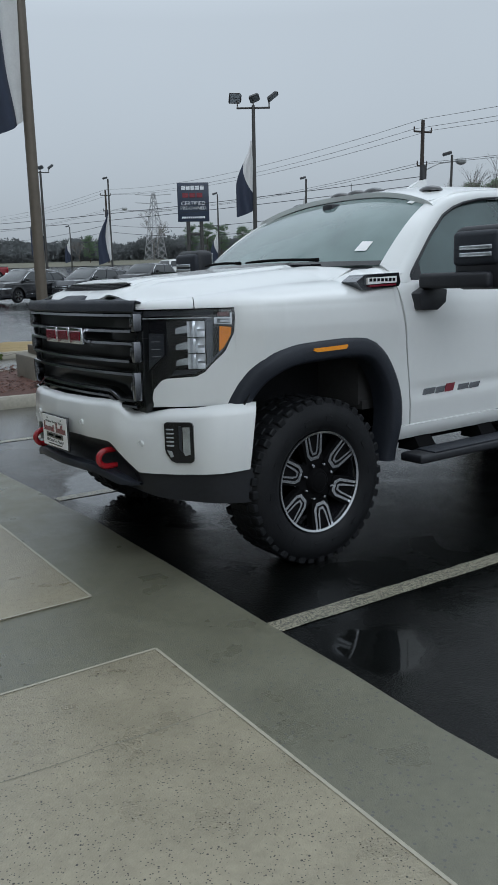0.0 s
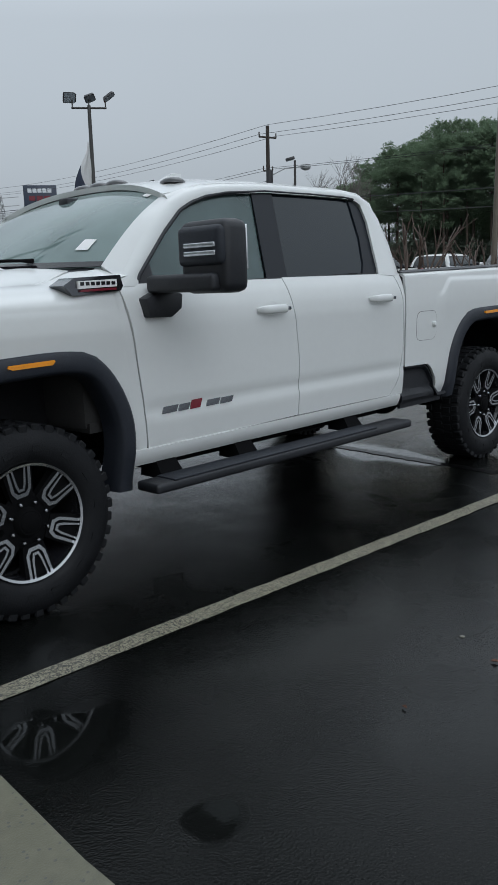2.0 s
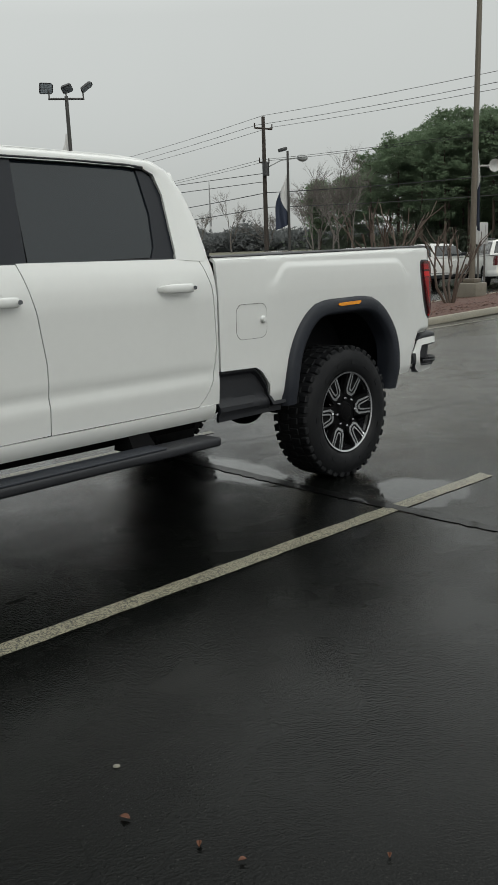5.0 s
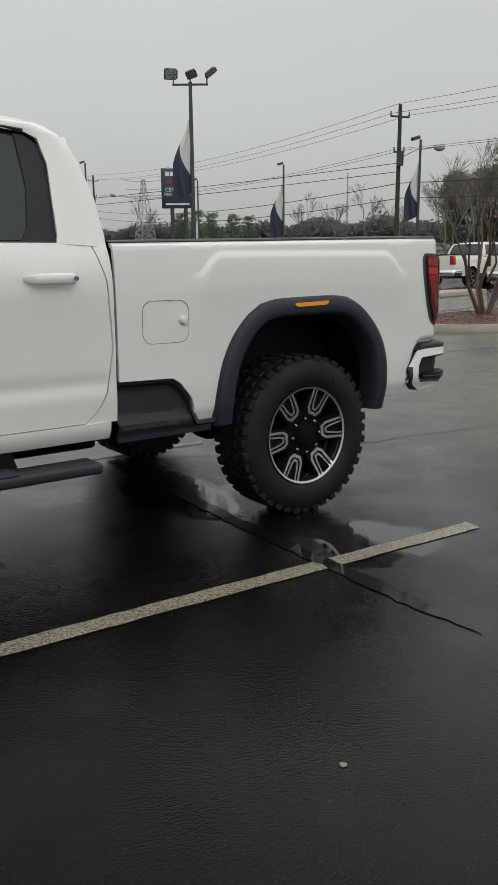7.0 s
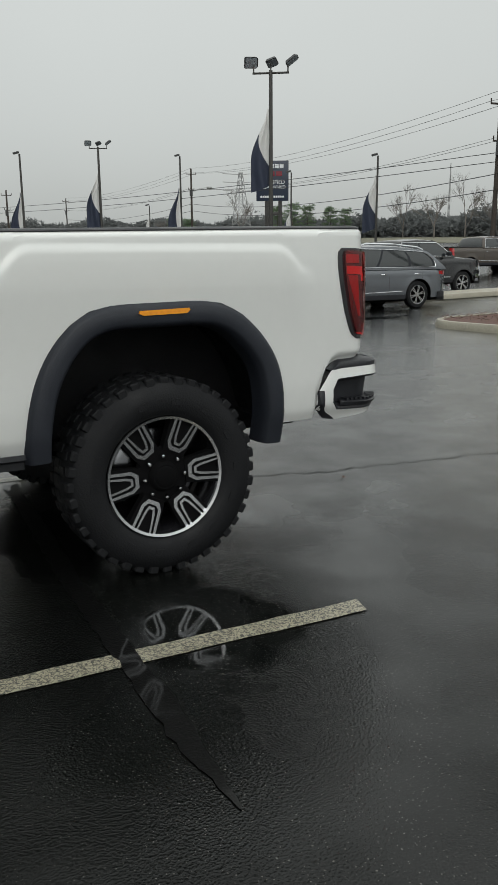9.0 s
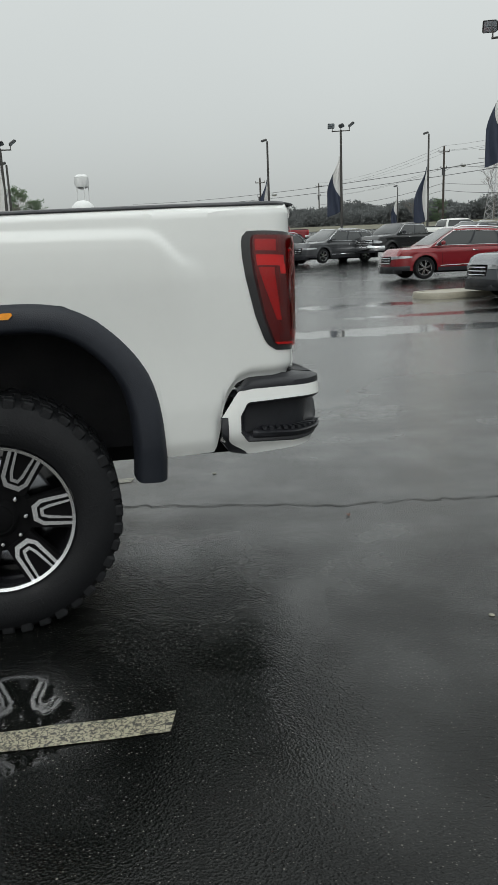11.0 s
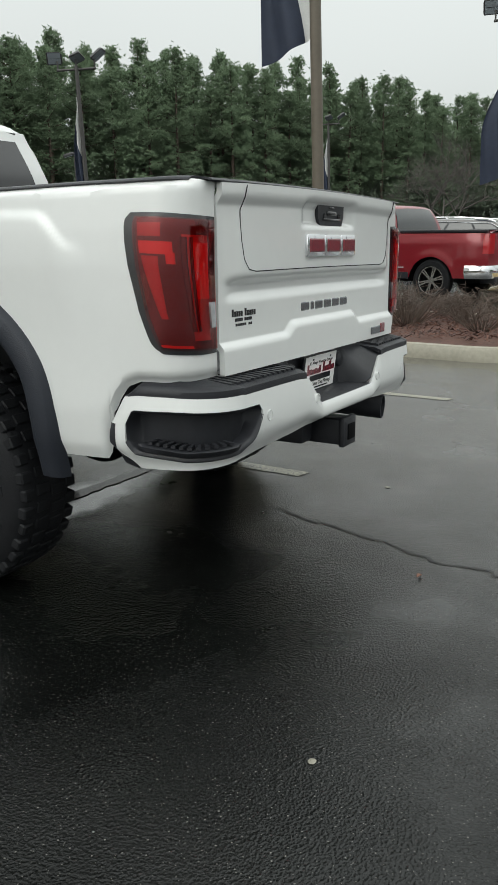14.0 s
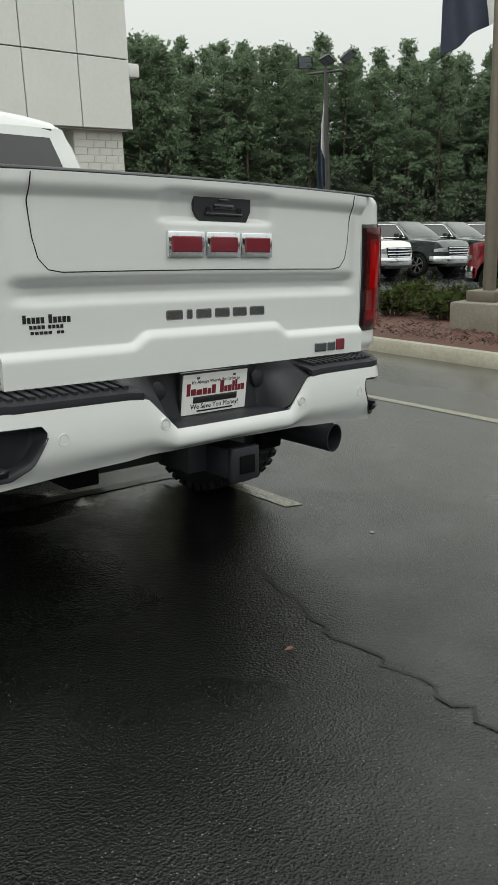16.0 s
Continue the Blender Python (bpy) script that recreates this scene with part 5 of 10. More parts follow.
hitch = part("tow_hitch", bm, PLASTIC, truck, "black square hitch receiver")
bm = bmesh.new()
box(bm, 5.311, YC + 0.008, 0.519, 5.321, YC + 0.082, 0.585, 0.003)
part("hitch_mouth", bm, MATT_DARK, hitch)
bm = bmesh.new()
tube(bm, [(4.5, YC - 0.35, 0.60), (4.5, YC + 0.35, 0.60)], 0.33, 24)
bmesh.ops.scale(bm, vec=(1, 1, 0.42), space=Matrix.Translation((0, 0, -0.66)), verts=bm.verts)
part("spare_wheel", bm, RUBBER, truck, "spare wheel under the bed")
# ---- tailgate
def gate_x(y, z):
    """The pressed shape of the tailgate."""
    c = abs(y - YC)
    x = 5.186 + 0.010 * (1 - (c / 0.86) ** 2)
    # an upper panel that stands proud, with a rounded lower lip
    x += 0.022 * smooth(1.181, 1.221, z) * smooth(0.78, 0.68, c)
    # the hollow under the lip
    x -= 0.020 * smooth(1.116, 1.156, z) * smooth(1.211, 1.176, z) * smooth(0.80, 0.66, c)
    # top edge flares out like a small spoiler
    x += 0.022 * smooth(1.43, 1.475, z)
    # cheeks of the handle bay
    x -= 0.020 * smooth(0.27, 0.20, c) * smooth(1.362, 1.387, z) * smooth(1.48, 1.46, z)
    # the lower step, higher in the middle
    step = lerp(0.984, 1.021, smooth(0.36, 0.29, c))
    x += 0.020 * smooth(step + 0.014, step - 0.014, z)
    return x


bm = bmesh.new()
def gate(u, v):
    y = lerp(0.235, 2 * YC - 0.235, u)
    z = lerp(0.892, 1.500, v)
    return (gate_x(y, z), y, z + 0.010 * (1 - (abs(y - YC) / 0.85) ** 2) * v)
grid(bm, gate, 110, 90)
gate_ob = part("tailgate", bm, PAINT_WHITE, truck, "white pressed tailgate with an inner drop gate", 60, 0.02)


def on_gate(y, z, out=0.003):
    return Vector((gate_x(y, z) + 0.010 + out, y, z + 0.010 * (1 - (abs(y - YC) / 0.85) ** 2) * (z - 0.892) / 0.608))


# seam of the inner gate
bm = bmesh.new()
seam = [(0.345, 1.495), (0.340, 1.42), (0.350, 1.32), (0.365, 1.262), (0.395, 1.230), (0.44, 1.222), (0.7, 1.222), (YC, 1.222)]
full = seam + [(2 * YC - y, z) for y, z in seam[::-1][1:]]
pts = []
for (y0, z0), (y1, z1) in zip(full, full[1:]):
    n = max(1, int(math.hypot(y1 - y0, z1 - z0) / 0.03))
    pts += [on_gate(lerp(y0, y1, k / n), lerp(z0, z1, k / n), 0.006 * smooth(1.40, 1.44, lerp(z0, z1, k / n))) for k in range(n)]
pts.append(on_gate(*full[-1], 0.006))
tube(bm, pts, 0.0017, 5)
part("gate_seam", bm, MATT_DARK, gate_ob)

bm = bmesh.new()
prism(bm, [(-0.104, 0.046), (0.154, 0.046), (0.152, -0.008), (0.132, -0.042), (-0.082, -0.042), (-0.102, -0.008)], lambda a, b: (5.176, YC + a, 1.427 + b), lambda a, b: (5.221, YC + a, 1.427 + b))
handle = part("gate_handle", bm, PLASTIC, gate_ob, "black tailgate handle with a camera")
bm = bmesh.new()
box(bm, 5.215, YC - 0.06, 1.404, 5.228, YC + 0.11, 1.413, 0.003)
box(bm, 5.215, YC - 0.02, 1.423, 5.226, YC + 0.07, 1.441, 0.003)
box(bm, 5.215, YC + 0.0, 1.449, 5.225, YC + 0.05, 1.459, 0.003)
part("handle_button", bm, GLOSS_BLACK, handle)
for dy in (-0.045, 0.095):
    bm = bmesh.new()
    lathe(bm, [(0.0, 0.0), (0.010, 0.0), (0.012, 0.012)], 12, Matrix.Translation((5.227, YC + dy, 1.421)) @ Matrix.Rotation(radians(90), 4, "Z"))
    part("handle_camera", bm, GLOSS_BLACK, handle)

emblem(gate_ob, 5.228, YC + 0.012, 1.310, 0.480, 0.084, 0.012, 1)

# model name: a row of chrome blocks
x = 0.825
for wd in (0.070, 0.026, 0.068, 0.070, 0.070, 0.076):
    bm = bmesh.new()
    p = on_gate(x, 1.080, 0.0)
    box(bm, p.x - 0.010, x, 1.064, p.x + 0.004, x + wd, 1.097, 0.004, seg=1)
    part("model_badge", bm, DARK_CHROME, gate_ob, "smoked chrome block of the model badge")
    x += wd + 0.015
x = 1.545
for wd, mt, hi in ((0.070, DARK_CHROME, 0.034), (0.045, DARK_CHROME, 0.034), (0.052, BADGE_RED, 0.044)):
    bm = bmesh.new()
    p = on_gate(x, 0.930, 0.0)
    box(bm, p.x - 0.010, x, 0.910, p.x + 0.005, x + wd, 0.910 + hi, 0.003, seg=1)
    part("trim_badge", bm, mt, gate_ob, "small trim badge")
    x += wd + 0.008
# dealer's decal: dark bars
for y0, z0, wd, hi in ((0.315, 1.087, 0.072, 0.018), (0.398, 1.087, 0.076, 0.018), (0.335, 1.067, 0.052, 0.011), (0.396, 1.067, 0.052, 0.011), (0.338, 1.050, 0.072, 0.009), (0.423, 1.050, 0.026, 0.009)):
    bm = bmesh.new()
    n = max(2, int(wd / 0.013))
    for k in range(n):
        a = y0 + wd * k / n
        grow = 0.4 if k == 0 and hi > 0.015 else 0.0
        p = on_gate(a, z0, 0.0)
        box(bm, p.x - 0.004, a, z0 - hi / 2, p.x + 0.0015, a + wd / n * 0.78, z0 + hi / 2 + hi * grow, 0.0)
    part("dealer_decal", bm, GLOSS_BLACK, gate_ob, "small dark dealer decal bars")
bm = bmesh.new()
def gate_cap(u, v):
    y = lerp(0.18, 2 * YC - 0.18, u)
    a = math.pi * v
    return (5.165 - 0.052 * math.cos(a), y, 1.503 + 0.010 * (1 - (abs(y - YC) / 0.85) ** 2) + 0.010 * math.sin(a))
grid(bm, gate_cap, 40, 8)
part("gate_cap", bm, PLASTIC, gate_ob, "black tailgate cap", 35, 0.006)


# ---- tail lamps, wrapped round the corner
def corner_place(a, z, out):
    """a: 0 at the front edge on the side, 1 at the tailgate."""
    d = lerp(BED_RUN - 0.100, BED_LEN - 0.004, a)
    x, off = bed_at(d)
    y = bed_y(4.98, z) + off + taper(x)
    t = min(math.pi / 2, max(0.0, (d - BED_RUN) / BED_R))
    # the lens swells out round the corner
    out += 0.005 * smooth(0.05, 0.5, a) * smooth(1.12, 0.75, a) * smooth(1.415, 1.375, z) * smooth(0.975, 1.06, z)
    return (x + out * math.sin(t), y - out * math.cos(t), z - 0.013 * smooth(0.2, 0.9, a))


def lamp_front(z):
    """Where the lamp's front edge lies, by height: it runs back as it goes down."""
    return interp(z, [(0.985, 0.40), (0.995, 0.34), (1.01, 0.295), (1.03, 0.265), (1.11, 0.175), (1.25, 0.075), (1.32, 0.045), (1.37, 0.040), (1.39, 0.05), (1.405, 0.085), (1.415, 0.14)])


def lamp_piece(bm, s, a0, a1, z0, z1, out, nu=14, nv=12):
    def f(u, v):
        z = lerp(z0, z1, v)
        lo = lamp_front(z) + a0 * (1 - lamp_front(z))
        hi = lamp_front(z) + a1 * (1 - lamp_front(z))
        return corner_place(lerp(lo, hi, u), z, out)
    grid(bm, s(f), nu, nv)


for side in (0, 1):
    s = (lambda f: f) if side == 0 else flip
    bm = bmesh.new()
    lamp_piece(bm, s, 0.0, 1.0, 0.985, 1.410, 0.002, 20, 24)
    tl = part("tail_lamp", bm, GLOSS_BLACK, truck, "red tail lamp in a black surround", 50, 0.02)
    bm = bmesh.new()
    lamp_piece(bm, s, 0.14, 0.92, 1.005, 1.395, 0.010, 20, 24)
    part("lamp_lens", bm, TAIL_DARK, tl, "dark red lens", 50, 0.008)
    # front lights: a hooked bar over a strip that tapers down the front edge; behind them the tall brake light
    for a0, a1, z0, z1, lean, thin, mt, nm in ((0.15, 0.40, 1.342, 1.382, 0.0, 1.0, TAIL_RED, "reflector"), (0.15, 0.50, 1.290, 1.328, 0.0, 1.0, TAIL_LIT, "light_bar"), (0.42, 0.50, 1.262, 1.296, 0.0, 1.0, TAIL_LIT, "light_bar"), (0.17, 0.36, 1.095, 1.284, 0.10, 0.35, TAIL_RED, "reflector"),
                                               (0.55, 0.86, 1.030, 1.352, 0.0, 1.0, TAIL_RED, "brake_light"), (0.66, 0.84, 1.160, 1.330, 0.0, 1.0, TAIL_LIT, "brake_light_core"), (0.56, 0.60, 1.06, 1.345, 0.0, 1.0, TAIL_DARK, "brake_light_rib"), (0.635, 0.65, 1.06, 1.345, 0.0, 1.0, TAIL_DARK, "brake_light_rib")):
        bm = bmesh.new()
        def strip(u, v):
            z = lerp(z0, z1, v)
            k = lerp(thin, 1.0, v)
            a = a0 + lean * (1 - v) + (a1 - a0) * k * u
            edge = lamp_front(z)
            return corner_place(edge + a * (1 - edge), z, {"brake_light_core": 0.018, "brake_light_rib": 0.0195}.get(nm, 0.014) - 0.004 * (abs(2 * u - 1) ** 4))
        grid(bm, s(strip), 10, 10)
        part(nm, bm, mt, tl, "", 50, 0.006)
    bm = bmesh.new()
    lamp_piece(bm, s, 0.79, 0.90, 1.070, 1.150, 0.0175 if side else 0.0255, 4, 4)
    part("reversing_light", bm, LENS, tl, "clear reversing light", 50, 0.006)
    bm = bmesh.new()
    lamp_piece(bm, s, 0.12, 0.945, 1.000, 1.400, 0.023, 20, 24)
    tail_cover = part("outer_lens", bm, TAIL_GLASS, tl, "glossy clear red outer lens", 50)
    tail_cover.visible_shadow = False
    bm = bmesh.new()
    lamp_piece(bm, s, 0.14, 0.52, 1.006, 1.014, 0.015, 10, 2)
    part("light_strip", bm, TAIL_LIT, tl, "", 50, 0.004)


# ---- rear bumper
def rb_top(c):
    return interp(c, [(0.0, 0.722), (0.265, 0.722), (0.375, 0.834), (0.45, 0.840), (1.02, 0.842)])


RB_R = 0.16
RB_SIDE, RB_ARC = 5.298 - RB_R - 4.893, RB_R * math.pi / 2


def rb_path(d):
    """Plan of the bumper: along the side from its front edge, round the corner, then across the back to the middle."""
    if d < RB_SIDE:
        return 4.893 + d, 0.047 - 0.010 * math.sin(math.pi * d / RB_SIDE)
    if d < RB_SIDE + RB_ARC:
        a = (d - RB_SIDE) / RB_R
        return 4.893 + RB_SIDE + RB_R * math.sin(a), 0.047 + RB_R * (1 - math.cos(a))
    y = 0.047 + RB_R + (d - RB_SIDE - RB_ARC)
    return 5.298 + 0.018 * smooth(0.0, 0.8, y - 0.177), y


RB_LEN = RB_SIDE + RB_ARC + (YC - 0.047 - RB_R)


def rb_low(d):
    return interp(d, [(0.0, 0.650), (0.03, 0.607), (0.10, 0.594), (RB_SIDE, 0.602), (RB_SIDE + RB_ARC, 0.620), (RB_SIDE + RB_ARC + 0.15, 0.630), (RB_SIDE + RB_ARC + 0.4, 0.640), (RB_LEN - 0.35, 0.648), (RB_LEN, 0.654)])


def rb_high(d):
    x, y = rb_path(d)
    if d < RB_SIDE + RB_ARC:
        return interp(d, [(0.0, 0.735), (0.064, 0.836), (0.12, 0.844), (RB_SIDE, 0.846), (RB_SIDE + RB_ARC, 0.844)])
    return rb_top(YC - y)


POCK0, POCK1 = 0.068, RB_SIDE + RB_ARC + 0.105


def pock_top(d):
    return interp((d - POCK0) / (POCK1 - POCK0), [(0.0, 0.745), (0.055, 0.795), (0.4, 0.802), (0.97, 0.797), (1.0, 0.775)])


def pock_low(d):
    return interp((d - POCK0) / (POCK1 - POCK0), [(0.0, 0.690), (0.05, 0.650), (0.4, 0.639), (0.80, 0.648), (0.90, 0.682), (1.0, 0.765)])


def rb_point(d, z, out, far):
    """A place on the bumper's skin, moved out square to it."""
    x, y = rb_path(d)
    t = min(math.pi / 2, max(0.0, (d - RB_SIDE) / RB_R))
    v = (z - rb_low(d)) / (rb_high(d) - rb_low(d))
    out += 0.012 * math.sin(math.pi * min(1.0, max(0.0, v))) - 0.03 * smooth(0.35, 0.0, v)
    x, y = x + out * math.sin(t), y - out * math.cos(t)
    return (x, 2 * YC - y if far else y, z)


bm = bmesh.new()
# columns along the whole bumper; the corner pockets are left open
cols = sorted({RB_LEN * k / 100 for k in range(101)} | {lerp(POCK0, POCK1, k / 40) for k in range(41)})
cols = [(d, False) for d in cols] + [(d, True) for d in cols[-2::-1]]
rows = []
for d, far in cols:
    k = min(1.0, max(0.0, (d - POCK0) / (POCK1 - POCK0)))
    lo, hi, zb, zt = rb_low(d), rb_high(d), pock_low(d), pock_top(d)
    if d < POCK0 or d > POCK1:
        w = min(1.0, (POCK0 - d) / POCK0 if d < POCK0 else (d - POCK1) / 0.2)
        zb, zt = lerp(zb, lerp(lo, hi, 0.35), w), lerp(zt, lerp(lo, hi, 0.65), w)
    zs = [lerp(lo, zb, q / 4) for q in range(4)] + [lerp(zb, zt, q / 5) for q in range(5)] + [lerp(zt, hi, q / 4) for q in range(5)]
    rows.append((d, [bm.verts.new(rb_point(d, z, 0.0, far)) for z in zs]))
for (d0, a), (d1, b) in zip(rows, rows[1:]):
    inside = POCK0 - 1e-6 <= min(d0, d1) and max(d0, d1) <= POCK1 + 1e-6
    for q in range(13):
        if not (inside and 4 <= q < 9):
            bm.faces.new((a[q], b[q], b[q + 1], a[q + 1]))
rbump = part("rear_bumper", bm, PAINT_WHITE, truck, "white rear bumper with black step pads and corner steps", 40, 0.012)


def rb_edge(y):
    """Back edge of the bumper's top at y."""
    c = min(y, 2 * YC - y)
    if c > 0.047 + RB_R:
        return 5.300 + 0.018 * smooth(0.0, 0.8, c - 0.177)
    return 5.298 - RB_R + math.sqrt(max(0.0, RB_R ** 2 - (0.047 + RB_R - c) ** 2))


def rb_pad(far):
    b = bmesh.new()
    d0, d1 = 0.064, RB_LEN - 0.39
    def f(u, v):
        d = lerp(d0, d1, u)
        x, y = rb_path(d)
        t = min(math.pi / 2, max(0.0, (d - RB_SIDE) / RB_R))
        deep = lerp(0.045, 0.19, smooth(RB_SIDE, RB_SIDE + RB_ARC + 0.06, d))
        rise = 0.036 * smooth(0.0, 0.06, d - d0)
        k, h = ((0.0, 0.0), (-0.006, 0.008), (-0.003, 0.020), (0.12, 0.027), (0.4, 0.032), (0.7, 0.036), (1.0, 0.042))[round(v * 6)]
        x, y = x - deep * k * math.sin(t), y + deep * k * math.cos(t)
        return (x, 2 * YC - y if far else y, rb_high(d) - 0.002 + rise * h / 0.036)
    grid(b, f, 80, 6)
    p = part("step_pad", b, PLASTIC, rbump, "black ribbed step pad", 40, 0.012)
    n = 13
    for k in range(n):
        y = lerp(0.17, YC - 0.42, (k + 0.5) / n)
        if far:
            y = 2 * YC - y
        xa, xb = 5.150, rb_edge(y) - 0.022
        b = bmesh.new()
        prism(b, [(xa, 0.891), (xb, 0.880), (xb, 0.868), (xa, 0.876)], lambda px, pz: (px, y - 0.009, pz), lambda px, pz: (px, y + 0.009, pz))
        part("tread_rib", b, PLASTIC, p)


rb_pad(False)
rb_pad(True)
# plate bay
bm = bmesh.new()
def bay(u, v):
    y = lerp(YC - 0.41, YC + 0.41, u)
    c = abs(y - YC)
    x0 = lerp(5.302, 5.170, smooth(0.285, 0.235, c))
    return (lerp(x0, 5.146, v), y, lerp(rb_top(c) - 0.008, 0.886, v))
grid(bm, bay, 60, 8)
bayo = part("plate_bay", bm, PLASTIC, rbump, "black plate recess", 40, 0.02)
bm = bmesh.new()
box(bm, 5.15, YC - 0.29, 0.690, 5.318, YC + 0.29, 0.724, 0.01)
part("bay_floor", bm, PLASTIC, rbump)
for dy in (-0.235, 0.235):
    bm = bmesh.new()
    lathe(bm, [(0.0, 0.0), (0.018, 0.0), (0.030, 0.008), (0.034, 0.02)], 18, Matrix.Translation((5.188, YC + dy, 0.825)) @ Matrix.Rotation(radians(90), 4, "Z"))
    part("trailer_socket", bm, PLASTIC, rbump)
plate_at(rbump, Matrix.Translation((5.184, YC + 0.010, 0.800)) @ Matrix.Rotation(radians(7), 4, "Y") @ Matrix(((0, 0, 1, 0), (1, 0, 0, 0), (0, 1, 0, 0), (0, 0, 0, 1))), 0.305, 0.146)
for yy in (0.36, 0.72, 2 * YC - 0.72, 2 * YC - 0.36):
    bm = bmesh.new()
    lathe(bm, [(0.0, 0.002), (0.012, 0.002), (0.0125, 0.006), (0.0150, 0.006), (0.0155, 0.001), (0.019, 0.001), (0.0195, 0.014)], 18, Matrix.Translation((rb_edge(yy) + 0.0185, yy, 0.750)) @ Matrix.Rotation(radians(90), 4, "Z"))
    part("parking_sensor", bm, PAINT_WHITE, rbump)
# corner steps: a hollow in each corner with a ribbed tread, and a black cap on the bumper's front edge
for far in (False, True):
    bm = bmesh.new()
    def hollow(u, v):
        d = lerp(POCK0, POCK1, u)
        k = ((0.0, 0.004), (0.02, 0.006), (0.07, 0.0), (0.12, -0.012), (0.15, -0.055), (0.5, -0.062), (0.88, -0.050), (0.93, -0.006), (0.98, 0.002), (1.0, 0.003))[round(v * 9)]
        ease = smooth(0.0, 0.045, min(u, 1 - u))
        return rb_point(d, lerp(pock_low(d) - 0.004, pock_top(d) + 0.004, k[0]), k[1] if k[1] > 0 else k[1] * ease, far)
    grid(bm, hollow, 56, 9)
    cs = part("corner_step", bm, PLASTIC, rbump, "black corner step hollow", 40, 0.006)
    bm = bmesh.new()
    def tread(u, v):
        d = lerp(POCK0 + 0.045, POCK1 - 0.12, u)
        out, h = ((-0.060, 0.014), (-0.004, 0.012), (0.004, 0.008), (0.005, -0.004), (-0.002, -0.010))[round(v * 4)]
        ends = smooth(0.0, 0.08, min(u, 1 - u))
        return rb_point(d, pock_low(d) + 0.022 + h, out * ends - 0.004 * (1 - ends), far)
    grid(bm, tread, 40, 4)
    part("step_tread", bm, PLASTIC, cs, "", 40, 0.006)
    for k in range(11):
        d = lerp(POCK0 + 0.085, POCK1 - 0.17, k / 10)
        bm = bmesh.new()
        def rib(u, v):
            return rb_point(d + 0.014 * u, pock_low(d) + 0.044, lerp(-0.05, -0.004, v), far)
        grid(bm, rib, 1, 2)
        part("tread_rib", bm, PLASTIC, cs, "", 0, 0.010)
    bm = bmesh.new()
    def cap(u, v):
        d = lerp(-0.012, 0.022, u)
        d = lerp(d, lerp(-0.012, 0.095, u), smooth(0.34, 0.0, v))
        z = lerp(rb_low(max(0.0, d)) - 0.004, 0.742, v)
        return rb_point(max(0.0, d), z, 0.006 - 0.02 * smooth(0.0, -0.012, d), far)
    grid(bm, cap, 12, 16)
    part("end_cap", bm, PLASTIC, rbump, "black end cap on the bumper", 40, 0.006)


def fit_tail(v):
    """Lowers the tail's far side and draws it in, a shape fitted to the camera's view."""
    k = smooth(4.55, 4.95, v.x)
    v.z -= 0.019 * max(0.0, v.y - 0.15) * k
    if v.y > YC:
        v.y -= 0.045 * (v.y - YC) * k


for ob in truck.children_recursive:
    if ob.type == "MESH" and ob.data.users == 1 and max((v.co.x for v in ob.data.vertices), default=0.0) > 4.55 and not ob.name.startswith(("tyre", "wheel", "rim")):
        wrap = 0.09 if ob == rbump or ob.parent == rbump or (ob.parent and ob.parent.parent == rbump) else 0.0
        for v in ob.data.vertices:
            fit_tail(v.co)
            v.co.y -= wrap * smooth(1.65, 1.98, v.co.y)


# ---------------------------------------------------------------- ground
POOLS = [(-0.46, -1.62, 0.15, 0.12), (-0.50, -0.95, 0.30, 0.28), (3.72, 0.75, 0.35, 1.0), (3.98, -0.60, 0.50, 0.50), (-0.1, 2.0, 0.5, 1.2), (5.0, 6.4, 2.2, 0.6), (9.5, 10.2, 4.5, 0.9), (13.0, 12.8, 5.0, 0.6), (10.0, 16.0, 6.0, 0.9)]


